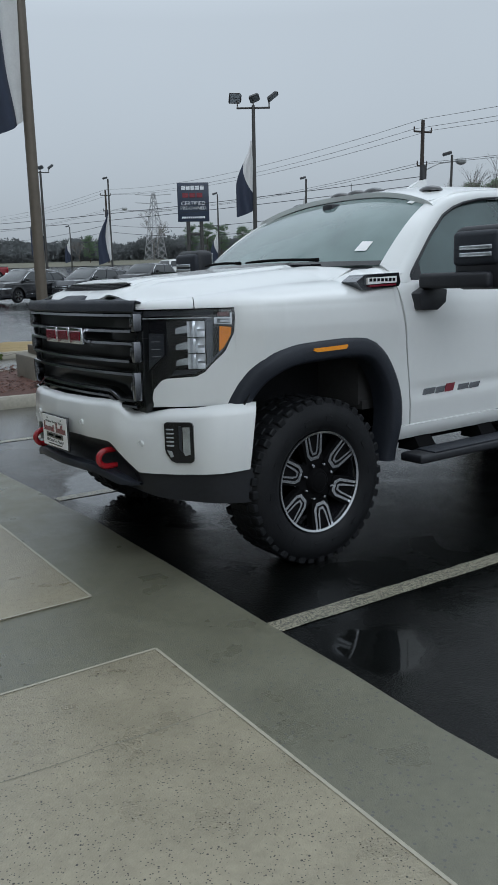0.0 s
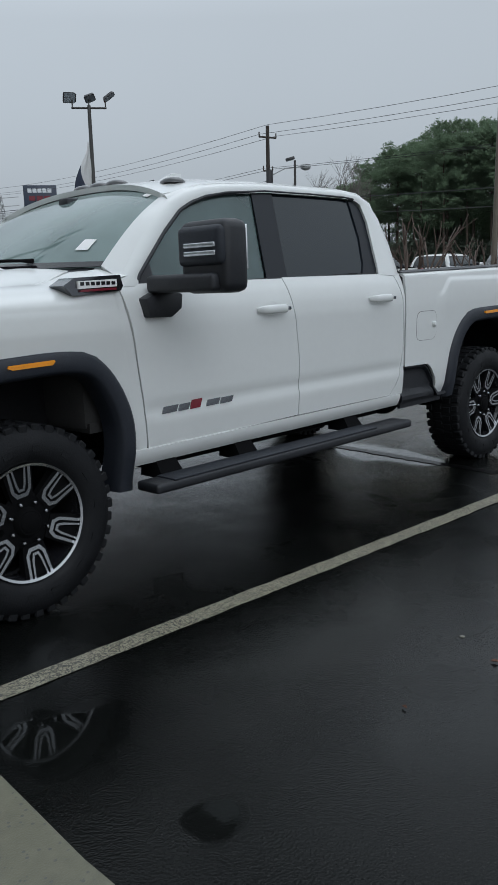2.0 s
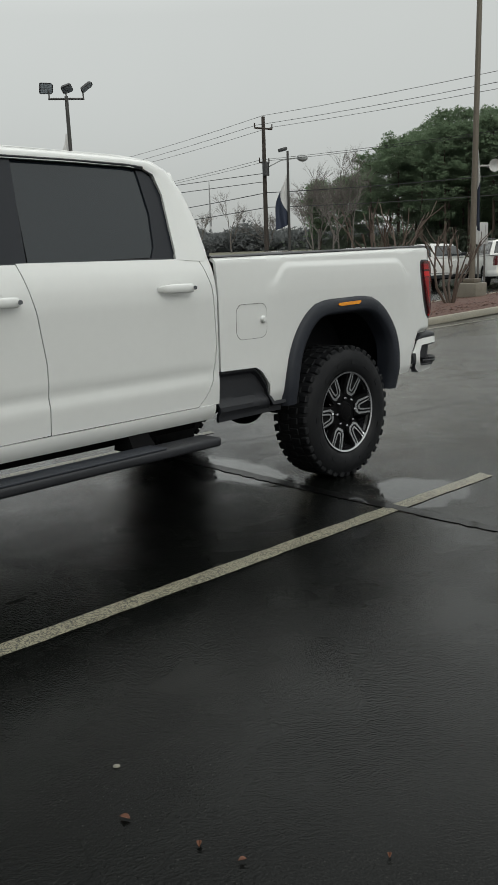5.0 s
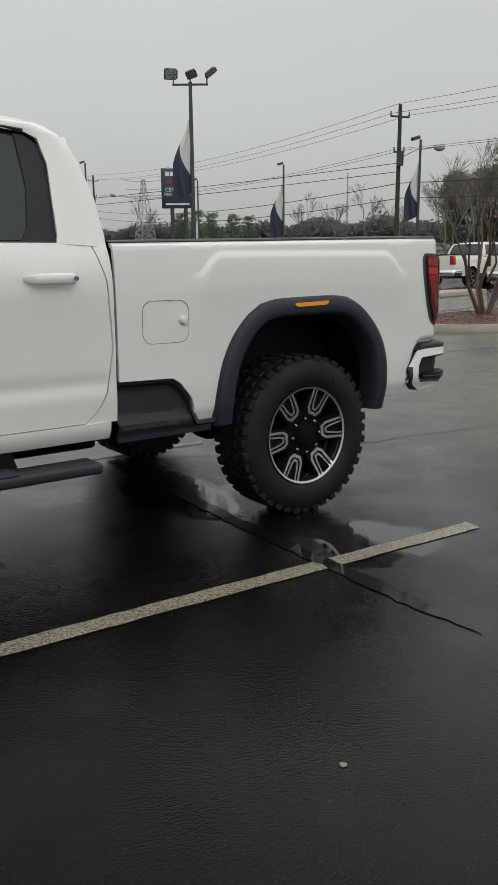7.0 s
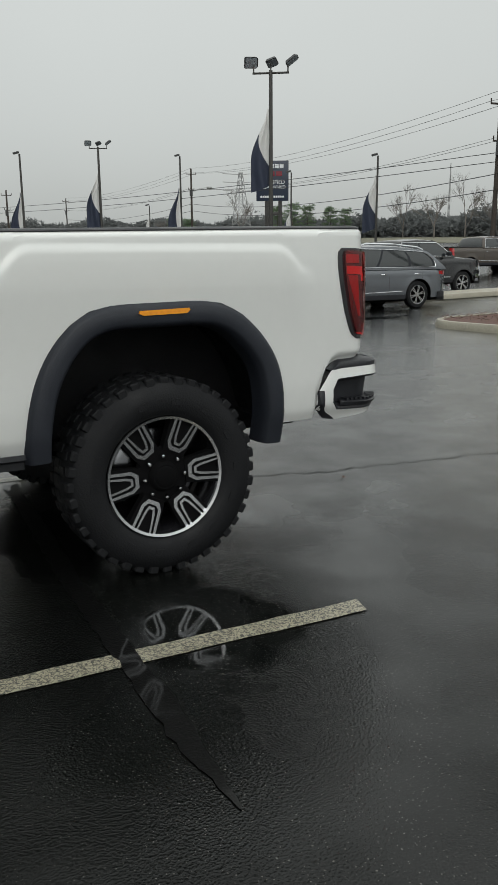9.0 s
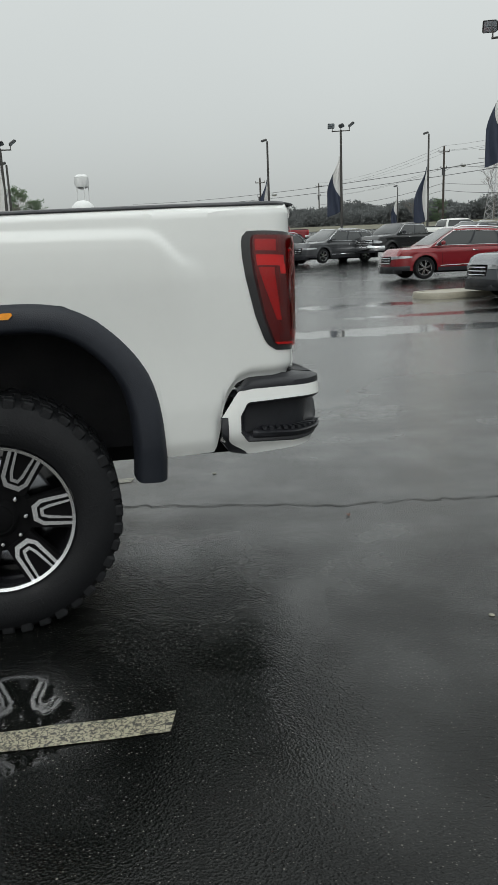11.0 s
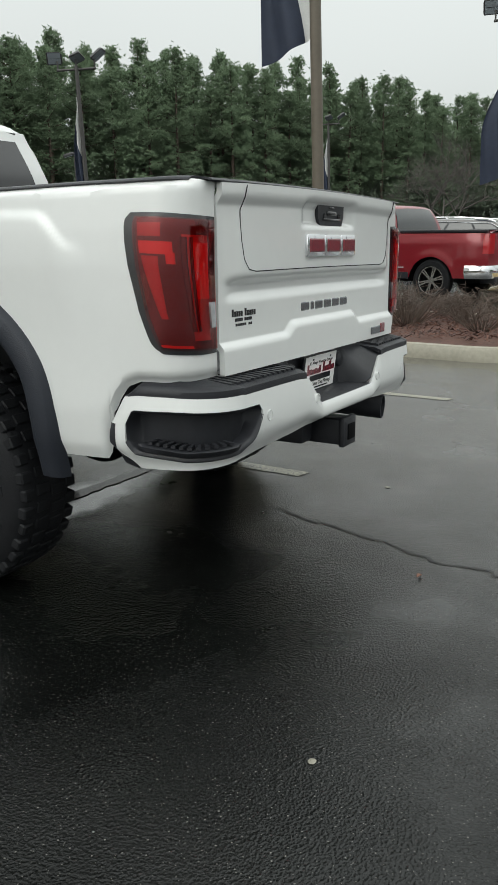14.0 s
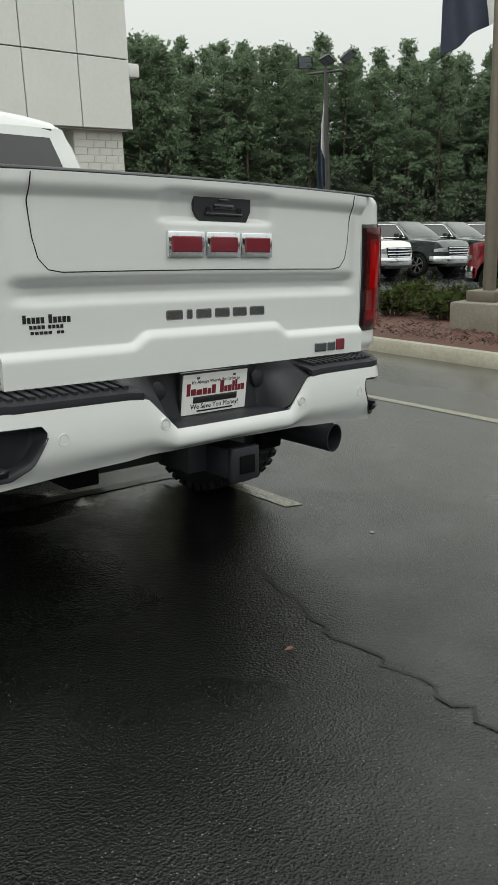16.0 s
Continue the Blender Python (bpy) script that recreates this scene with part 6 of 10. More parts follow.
def wet_asphalt(name):
    """Wet blacktop: dark stones, a glossy film that is thin on the stones and thick in the hollows."""
    m = bpy.data.materials.new(name)
    m.use_nodes = True
    t = m.node_tree
    b = t.nodes["Principled BSDF"]
    co = t.nodes.new("ShaderNodeTexCoord")
    def noise_node(scale, detail=4.0, rough=0.5):
        n = t.nodes.new("ShaderNodeTexNoise")
        n.inputs["Scale"].default_value, n.inputs["Detail"].default_value, n.inputs["Roughness"].default_value = scale, detail, rough
        t.links.new(co.outputs["Object"], n.inputs["Vector"])
        return n
    def remap(src, a, b_, c, d):
        r = t.nodes.new("ShaderNodeMapRange")
        for k, v in zip(("From Min", "From Max", "To Min", "To Max"), (a, b_, c, d)):
            r.inputs[k].default_value = v
        t.links.new(src, r.inputs[0])
        return r.outputs[0]
    broad, mid, grit = noise_node(0.35, 5.0), noise_node(2.2, 6.0), noise_node(95.0, 3.0, 0.7)
    stones = t.nodes.new("ShaderNodeTexVoronoi")
    stones.inputs["Scale"].default_value = 120.0
    t.links.new(co.outputs["Object"], stones.inputs["Vector"])
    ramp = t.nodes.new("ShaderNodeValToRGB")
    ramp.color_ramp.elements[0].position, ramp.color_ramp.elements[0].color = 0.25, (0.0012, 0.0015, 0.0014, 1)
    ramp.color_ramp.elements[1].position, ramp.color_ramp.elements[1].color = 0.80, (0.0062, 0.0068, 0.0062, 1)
    op_grain = remap(noise_node(210.0, 2.0, 0.6).outputs[0], 0.36, 0.70, 0.0, 1.0)
    mixv = t.nodes.new("ShaderNodeMath")
    mixv.operation = "MULTIPLY_ADD"
    mixv.inputs[1].default_value = 0.55
    t.links.new(op_grain, mixv.inputs[0])
    t.links.new(remap(mid.outputs[0], 0.3, 0.7, 0.1, 0.5), mixv.inputs[2])
    t.links.new(mixv.outputs[0], ramp.inputs[0])
    # a few pale stones
    pale = t.nodes.new("ShaderNodeMix")
    pale.data_type = "RGBA"
    pale.inputs[7].default_value = (0.16, 0.155, 0.14, 1)
    t.links.new(ramp.outputs[0], pale.inputs[6])
    t.links.new(pale.outputs[2], b.inputs["Base Color"])
    # standing water: soft-edged shallow pools
    xy = t.nodes.new("ShaderNodeSeparateXYZ")
    wob = noise_node(3.2, 5.0)
    t.links.new(co.outputs["Object"], xy.inputs[0])
    def op(kind, a, b2):
        n = t.nodes.new("ShaderNodeMath")
        n.operation = kind
        for i, v in enumerate((a, b2)):
            if isinstance(v, (int, float)):
                n.inputs[i].default_value = v
            else:
                t.links.new(v, n.inputs[i])
        return n.outputs[0]
    pool = None
    for cx, cy, rx, ry in POOLS:
        dx = op("DIVIDE", op("SUBTRACT", xy.outputs[0], cx), rx)
        dy = op("DIVIDE", op("SUBTRACT", xy.outputs[1], cy), ry)
        d = op("SQRT", op("ADD", op("MULTIPLY", dx, dx), op("MULTIPLY", dy, dy)), 0)
        e = op("SUBTRACT", 1.45, op("ADD", d, op("MULTIPLY", wob.outputs[0], 1.1)))
        pool = e if pool is None else op("MAXIMUM", pool, e)
    pool = remap(pool, -0.12, 0.30, 0.0, 1.0)
    # film of water
    film = op("ADD", remap(broad.outputs[0], 0.35, 0.65, 0.0, 0.6), remap(mid.outputs[0], 0.35, 0.68, 0.0, 0.5))
    film = op("MAXIMUM", remap(film, 0.2, 1.0, 0.0, 0.72), op("MULTIPLY", pool, 0.93))
    # the aisle holds more water
    film = op("MAXIMUM", film, op("ADD", remap(xy.outputs[1], 1.6, 5.5, 0.0, 0.55), remap(broad.outputs[0], 0.35, 0.65, -0.12, 0.12)))
    # smoother with a thinner coat by the walk, rougher with a fuller coat towards the aisle
    walk_to_aisle = remap(op("ADD", xy.outputs[0], op("MULTIPLY", broad.outputs[0], 4.0)), 4.2, 7.6, 0.0, 1.0)
    t.links.new(op("MULTIPLY", remap(noise_node(150.0, 0.0).outputs[0], 0.765, 0.78, 0.0, 0.8), remap(walk_to_aisle, 0.0, 1.0, 0.2, 1.0)), pale.inputs[0])
    slant = t.nodes.new("ShaderNodeLayerWeight")
    slant.inputs["Blend"].default_value = 0.5
    low = remap(slant.outputs["Facing"], 0.30, 0.75, 0.0, 1.0)
    t.links.new(remap(film, 0.0, 1.0, 0.42, 0.10), b.inputs["Roughness"])
    # greyer and glossier towards the aisle: sky reflection put into the tarmac's colour
    sky_grey = remap(op("ADD", op("ADD", op("MULTIPLY", xy.outputs[0], 0.5), xy.outputs[1]), op("MULTIPLY", mid.outputs[0], 1.0)), 3.1, 5.9, 0.0, 1.0)
    t.links.new(remap(sky_grey, 0.0, 1.0, 0.02, 0.30), b.inputs["Specular IOR Level"])
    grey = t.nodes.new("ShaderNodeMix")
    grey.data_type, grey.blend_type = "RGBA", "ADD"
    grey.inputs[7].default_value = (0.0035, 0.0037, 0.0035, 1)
    t.links.new(sky_grey, grey.inputs[0])
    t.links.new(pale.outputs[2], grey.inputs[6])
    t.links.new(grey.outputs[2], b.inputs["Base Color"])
    b.inputs["Coat IOR"].default_value = 1.60
    # the film breaks over the stones
    wet = op("MAXIMUM", op("MULTIPLY", remap(film, 0.0, 0.9, 0.60, 1.0), remap(walk_to_aisle, 0.0, 1.0, 0.22, 0.95)), remap(low, 0.0, 1.0, 0.18, 1.0))
    t.links.new(op("MULTIPLY", wet, op("MAXIMUM", remap(op_grain, 0.0, 0.8, 0.55, 1.0), remap(film, 0.55, 0.9, 0.3, 1.0))), b.inputs["Coat Weight"])
    t.links.new(op("MULTIPLY", remap(film, 0.0, 0.95, 0.08, 0.010), remap(low, 0.0, 1.0, 1.0, 0.62)), b.inputs["Coat Roughness"])
    hsum = op("ADD", grit.outputs[0], op("MULTIPLY", stones.outputs["Distance"], 0.8))
    bp = t.nodes.new("ShaderNodeBump")
    bp.inputs["Distance"].default_value = 0.004
    t.links.new(remap(film, 0.0, 1.0, 0.75, 0.25), bp.inputs["Strength"])
    t.links.new(hsum, bp.inputs["Height"])
    t.links.new(bp.outputs[0], b.inputs["Normal"])
    cb = t.nodes.new("ShaderNodeBump")
    cb.inputs["Distance"].default_value = 0.0024
    t.links.new(op("MULTIPLY", remap(film, 0.2, 0.95, 0.85, 0.0), remap(walk_to_aisle, 0.0, 1.0, 0.6, 1.2)), cb.inputs["Strength"])
    t.links.new(hsum, cb.inputs["Height"])
    t.links.new(cb.outputs[0], b.inputs["Coat Normal"])
    return m


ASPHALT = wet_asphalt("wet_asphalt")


def axis(near, far, step, grow):
    """Even steps near zero, then wider and wider to the horizon."""
    out, v, d = [], 0.0, step
    while v < far:
        out.append(v)
        v += d
        if v > near:
            d *= grow
    return out + [far]


xs = sorted({round(-v, 3) for v in axis(14, 1500, 1.5, 1.25)} | {round(v, 3) for v in axis(50, 1500, 1.5, 1.25)})
ys = sorted({round(-v, 3) for v in axis(8, 1500, 1.5, 1.25)} | {round(v, 3) for v in axis(60, 1500, 1.5, 1.25)})
bm = bmesh.new()
vs = [[bm.verts.new((x, y, ground_z(x, y))) for y in ys] for x in xs]
for i in range(len(xs) - 1):
    for j in range(len(ys) - 1):
        bm.faces.new((vs[i][j], vs[i + 1][j], vs[i + 1][j + 1], vs[i][j + 1]))
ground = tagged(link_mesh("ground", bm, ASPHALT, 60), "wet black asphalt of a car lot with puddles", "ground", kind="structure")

CONCRETE = material("grey_concrete", (0.135, 0.131, 0.092), 0.36, vary=0.18, scale=3.0, bump=0.2, bump_scale=160, rough_vary=0.16)
AGGREGATE = material("tan_aggregate_concrete", (0.285, 0.255, 0.182), 0.36, vary=0.18, scale=4.0, bump=0.25, bump_scale=140, rough_vary=0.14)


def speckle(mat, scale, dark, rare=0.47, size=0.27):
    """Sprinkles dark pits over a concrete."""
    t = mat.node_tree
    b = t.nodes["Principled BSDF"]
    src = b.inputs["Base Color"].links[0].from_socket
    co = t.nodes.new("ShaderNodeTexCoord")
    v = t.nodes.new("ShaderNodeTexVoronoi")
    v.inputs["Scale"].default_value = scale
    n = t.nodes.new("ShaderNodeTexNoise")
    n.inputs["Scale"].default_value = scale * 0.4
    t.links.new(co.outputs["Object"], v.inputs["Vector"])
    t.links.new(co.outputs["Object"], n.inputs["Vector"])
    r = t.nodes.new("ShaderNodeMapRange")
    r.inputs["From Min"].default_value, r.inputs["From Max"].default_value = size - 0.07, size
    r.inputs["To Min"].default_value, r.inputs["To Max"].default_value = 1.0, 0.0
    t.links.new(v.outputs["Distance"], r.inputs[0])
    g = t.nodes.new("ShaderNodeMath")
    g.operation = "GREATER_THAN"
    g.inputs[1].default_value = rare
    t.links.new(n.outputs[0], g.inputs[0])
    a = t.nodes.new("ShaderNodeMath")
    a.operation = "MULTIPLY"
    t.links.new(r.outputs[0], a.inputs[0])
    t.links.new(g.outputs[0], a.inputs[1])
    mix = t.nodes.new("ShaderNodeMix")
    mix.data_type = "RGBA"
    mix.inputs[7].default_value = (*dark, 1)
    t.links.new(a.outputs[0], mix.inputs[0])
    t.links.new(src, mix.inputs[6])
    t.links.new(mix.outputs[2], b.inputs["Base Color"])


speckle(AGGREGATE, 95.0, (0.045, 0.038, 0.030), 0.49)
speckle(AGGREGATE, 46.0, (0.028, 0.024, 0.020), 0.58, 0.20)
speckle(CONCRETE, 45.0, (0.09, 0.09, 0.08))
# ---------------------------------------------------------------- pavement, lines, islands
EDGE = [(-0.86, -3.2), (-0.80, -1.6), (-0.70, -0.1), (-0.60, 1.4), (-0.57, 3.4), (-0.50, 7.0), (-0.45, 12.0)]


def edge_x(y):
    return interp(y, [(b, a) for a, b in EDGE]) if y > -3.2 else -0.86 - 0.03 * (y + 3.2) * -1


def slab(name, poly, z0, z1, mat, label, category, kind="structure", bevel=0.004):
    b = bmesh.new()
    prism(b, poly, lambda x, y: (x, y, z0 + ground_z(x, y)), lambda x, y: (x, y, z1 + ground_z(x, y)))
    if bevel:
        bmesh.ops.bevel(b, geom=[e for e in b.edges if all(v.co.z > z0 + 0.5 * (z1 - z0) for v in e.verts)], offset=bevel, segments=2, profile=0.5, affect="EDGES")
    return tagged(link_mesh(name, b, mat, 40), label, category, kind=kind)


ys_edge = [-14 + 0.5 * k for k in range(45)]
walk_poly = [(edge_x(y) + 0.006 * math.sin(y * 5.3), y) for y in ys_edge] + [(-9.0, 8.0), (-9.0, -14.0)]
slab("pavement", walk_poly, -0.1, 0.012, CONCRETE, "damp grey concrete walk along the lot", "pavement", bevel=0.006)
# tan exposed-aggregate panels, tooled into the walk, with pale raised margins
PANELS = [[(-1.235, -0.385), (-1.33, -2.02), (-1.40, -4.0), (-3.4, -4.0), (-3.35, -0.29)],
          [(-1.19, 0.315), (-1.10, 1.95), (-3.2, 2.05), (-3.3, 0.36)],
          [(-1.06, 2.65), (-0.98, 6.5), (-3.2, 6.6), (-3.2, 2.75)]]
PALE = material("pale_concrete_margin", (0.36, 0.335, 0.26), 0.4, vary=0.12, scale=6, rough_vary=0.1)
for poly in PANELS:
    p = slab("pavement_panel", poly, 0.0, 0.0165, AGGREGATE, "tan speckled aggregate concrete panel with a pale margin", "pavement", bevel=0.003)
    b = bmesh.new()
    for (x0, y0), (x1, y1) in zip(poly, poly[1:] + poly[:1]):
        d = Vector((x1 - x0, y1 - y0)).normalized()
        n = Vector((-d.y, d.x)) * 0.0065
        vs = [b.verts.new((x0 + q * n.x, y0 + q * n.y, 0.0185)) for q in (-1, 1)] + [b.verts.new((x1 + q * n.x, y1 + q * n.y, 0.0185)) for q in (1, -1)]
        b.faces.new(vs)
    part("panel_margin", b, PALE, p, "", 0)
# saw-cut joints
JOINT = material("joint_dark", (0.19, 0.18, 0.14), 0.7, vary=0.3, scale=20)
for (x0, y0), (x1, y1) in (((-0.80, -0.985), (-1.26, -0.955)), ((-1.27, -0.95), (-3.3, -0.80))):
    b = bmesh.new()
    n = 14
    rows, z, rnd = [], 0.0175 if x1 < -2 else 0.0130, random.Random(9)
    for k in range(n + 1):
        x, y = lerp(x0, x1, k / n), lerp(y0, y1, k / n) + rnd.uniform(-0.004, 0.004)
        rows.append([b.verts.new((x, y - 0.0018, z)), b.verts.new((x, y + 0.0018, z))])
    for a, c in zip(rows, rows[1:]):
        b.faces.new((a[0], c[0], c[1], a[1]))
    tagged(link_mesh("pavement_joint", b, JOINT, 0), "thin dark joint cut in the concrete walk", "joint", kind="structure")


def worn_paint(name, color, keep):
    """Road paint that has cracked and flaked away."""
    m = bpy.data.materials.new(name)
    m.use_nodes = True
    t = m.node_tree
    b = t.nodes["Principled BSDF"]
    co = t.nodes.new("ShaderNodeTexCoord")
    n1 = t.nodes.new("ShaderNodeTexNoise")
    n1.inputs["Scale"].default_value, n1.inputs["Detail"].default_value = 120.0, 9.0
    vo = t.nodes.new("ShaderNodeTexVoronoi")
    vo.feature = "DISTANCE_TO_EDGE"
    vo.inputs["Scale"].default_value = 46.0
    warp = t.nodes.new("ShaderNodeMix")
    warp.data_type, warp.blend_type = "RGBA", "ADD"
    warp.inputs[0].default_value = 0.012
    t.links.new(co.outputs["Object"], warp.inputs[6])
    t.links.new(n1.outputs["Color"], warp.inputs[7])
    t.links.new(co.outputs["Object"], n1.inputs["Vector"])
    t.links.new(warp.outputs[2], vo.inputs["Vector"])
    crack = t.nodes.new("ShaderNodeMapRange")
    crack.inputs["From Min"].default_value, crack.inputs["From Max"].default_value = 0.015, 0.07
    t.links.new(vo.outputs["Distance"], crack.inputs[0])
    flake = t.nodes.new("ShaderNodeMapRange")
    flake.inputs["From Min"].default_value, flake.inputs["From Max"].default_value = keep - 0.05, keep + 0.05
    t.links.new(n1.outputs[0], flake.inputs[0])
    mul = t.nodes.new("ShaderNodeMath")
    mul.operation = "MULTIPLY"
    t.links.new(crack.outputs[0], mul.inputs[0])
    t.links.new(flake.outputs[0], mul.inputs[1])
    mix = t.nodes.new("ShaderNodeMix")
    mix.data_type = "RGBA"
    mix.inputs[6].default_value = (0.03, 0.03, 0.029, 1)
    mix.inputs[7].default_value = (*color, 1)
    t.links.new(mul.outputs[0], mix.inputs[0])
    t.links.new(mix.outputs[2], b.inputs["Base Color"])
    b.inputs["Roughness"].default_value = 0.33
    return m


LINE_PAINT = worn_paint("worn_line_paint", (0.36, 0.335, 0.25), 0.455)
for (x0, y0), (x1, y1), wd in (((-0.735, -0.505), (4.595, -0.735), 0.105), ((-0.56, 2.20), (4.665, 2.01), 0.10), ((-0.48, 4.70), (4.80, 4.46), 0.10), ((14.6, 3.95), (19.5, 3.7), 0.10), ((14.5, 6.6), (19.5, 6.35), 0.10)):
    b = bmesh.new()
    rnd = random.Random(int(y0 * 100) + 7)
    n = 60
    rows = []
    for k in range(n + 1):
        x, y = lerp(x0, x1, k / n), lerp(y0, y1, k / n)
        j = 0.004
        z = ground_z(x, y) + 0.004
        sl = 0.03 if k == n else 0.0
        rows.append([b.verts.new((x - sl, y - wd / 2 + rnd.uniform(-j, j), z)), b.verts.new((x, y + wd / 2 + rnd.uniform(-j, j), z))])
    for a, c in zip(rows, rows[1:]):
        b.faces.new((a[0], c[0], c[1], a[1]))
    tagged(link_mesh("stall_line", b, LINE_PAINT, 0), "worn, cracked off-white parking stall line on wet asphalt", "road marking", "stall lines")

# cracks, tar and small litter on the asphalt
TAR = material("tar_black", (0.0035, 0.0036, 0.0035), 0.40, vary=0.3, scale=10, bump=0.3, bump_scale=120, spec=0.09, coat=0.45)


def ribbon(name, pts, width, mat, label, category, wobble=0.02, z=0.0035, seed=3, kind=""):
    rnd = random.Random(seed)
    b = bmesh.new()
    fine = []
    for (x0, y0), (x1, y1) in zip(pts, pts[1:]):
        n = max(2, int(math.hypot(x1 - x0, y1 - y0) / 0.05))
        fine += [(lerp(x0, x1, k / n) + rnd.uniform(-wobble, wobble), lerp(y0, y1, k / n) + rnd.uniform(-wobble, wobble)) for k in range(n)]
    fine.append(pts[-1])
    rows = []
    for i, (x, y) in enumerate(fine):
        a, c = fine[max(0, i - 1)], fine[min(len(fine) - 1, i + 1)]
        d = Vector((c[0] - a[0], c[1] - a[1])).normalized()
        w = width * (rnd.uniform(0.35, 1.0) if width < 0.1 else rnd.uniform(0.70, 1.0) * min(1.0, (len(fine) - i) / 9)) / 2
        rows.append([b.verts.new((x - d.y * w, y + d.x * w, ground_z(x, y) + z)), b.verts.new((x + d.y * w, y - d.x * w, ground_z(x, y) + z))])
    for a, c in zip(rows, rows[1:]):
        b.faces.new((a[0], c[0], c[1], a[1]))
    return tagged(link_mesh(name, b, mat, 0), label, category, kind=kind)


CRACK = material("crack_dark", (0.004, 0.004, 0.004), 0.6)
ribbon("asphalt_crack", [(3.9, 1.78), (4.42, 1.56), (4.71, 1.42), (5.09, 1.33), (5.42, 1.235), (5.74, 1.11), (6.08, 1.09), (6.38, 1.06), (7.1, 0.93), (8.6, 0.72), (11, 0.45)], 0.018, CRACK, "jagged crack in the wet asphalt", "crack", 0.030, seed=4)
ribbon("asphalt_crack", [(11.5, 5.4), (13.5, 5.2), (15.2, 5.5), (17.0, 5.2), (21.0, 5.3)], 0.05, CRACK, "dark crack in the wet asphalt", "crack", 0.03, seed=8)
ribbon("tar_seam", [(3.80, 1.9), (3.72, 0.9), (3.64, 0.0), (3.61, -0.6), (3.585, -1.05), (3.570, -1.30), (3.560, -1.60)], 0.102, TAR, "black tar-sealed seam across the asphalt", "tar seam", 0.006, z=0.0046, seed=6)

# pebbles, leaves and mud flecks
LEAF = material("dead_leaf", (0.13, 0.05, 0.025), 0.6, vary=0.3, scale=30)
STONE = material("pale_pebble", (0.22, 0.21, 0.17), 0.5, vary=0.3, scale=40)
for x, y, r in ((0.995, -1.552, 0.011), (5.807, -0.333, 0.012), (5.158, 2.0, 0.014), (6.6, -0.75, 0.009), (6.25, -1.0, 0.007), (5.6, -1.35, 0.008), (2.6, -1.9, 0.012), (7.3, 2.2, 0.012)):
    b = bmesh.new()
    bmesh.ops.create_icosphere(b, subdivisions=2, radius=r)
    for v in b.verts:
        v.co.z *= 0.28
        v.co *= 1 + 0.25 * noise.noise(v.co * 60 + Vector((x, y, 0)))
        v.co += Vector((x, y, r * 0.2))
    tagged(link_mesh("pebble", b, STONE, 60), "small pale pebble lying on the asphalt", "pebble", "pebbles")
for k, (x, y, r) in enumerate(((0.87, -1.76, 0.026), (0.93, -1.98, 0.020), (0.96, -2.10, 0.018), (0.37, -1.69, 0.018), (5.68, 0.94, 0.030), (1.2, -2.35, 0.015), (0.2, -2.3, 0.016), (6.9, 4.6, 0.03))):
    b = bmesh.new()
    rnd = random.Random(k)
    rot = rnd.uniform(0, 6)
    r *= 0.62
    def leaf(u, v):
        a, w = (u - 0.5) * 2, (v - 0.5) * 2 * (1 - (2 * u - 1) ** 2) * 0.55
        px, py = r * a, r * w
        return (x + px * math.cos(rot) - py * math.sin(rot), y + px * math.sin(rot) + py * math.cos(rot), ground_z(x, y) + 0.006 + 0.012 * abs(w))
    grid(b, leaf, 6, 4)
    lf = link_mesh("fallen_leaf", b, LEAF, 60)
    lf.modifiers.new("thickness", "SOLIDIFY").thickness = 0.001
    tagged(lf, "curled brown dead leaf on wet asphalt", "leaf", "fallen leaves")

# ---- raised islands with kerbs
KERB = material("damp_kerb", (0.29, 0.27, 0.215), 0.5, vary=0.2, scale=2.5, bump=0.25, bump_scale=60, rough_vary=0.15)
MULCH = material("red_mulch", (0.085, 0.036, 0.024), 0.75, vary=0.45, scale=14, bump=0.6, bump_scale=45)
GRASS = material("winter_grass", (0.26, 0.19, 0.075), 0.8, vary=0.3, scale=6, bump=0.5, bump_scale=90)
CHIP = [material("mulch_chip", c, 0.7, vary=0.3, scale=30) for c in ((0.075, 0.027, 0.017), (0.040, 0.017, 0.012), (0.115, 0.050, 0.032))]


def rounded_rect(x0, y0, x1, y1, r, n=7):
    out = []
    for cx, cy, a0 in ((x1 - r, y1 - r, 0), (x0 + r, y1 - r, 90), (x0 + r, y0 + r, 180), (x1 - r, y0 + r, 270)):
        out += [(cx + r * math.cos(radians(a0 + 90 * k / (n - 1))), cy + r * math.sin(radians(a0 + 90 * k / (n - 1)))) for k in range(n)]
    return out


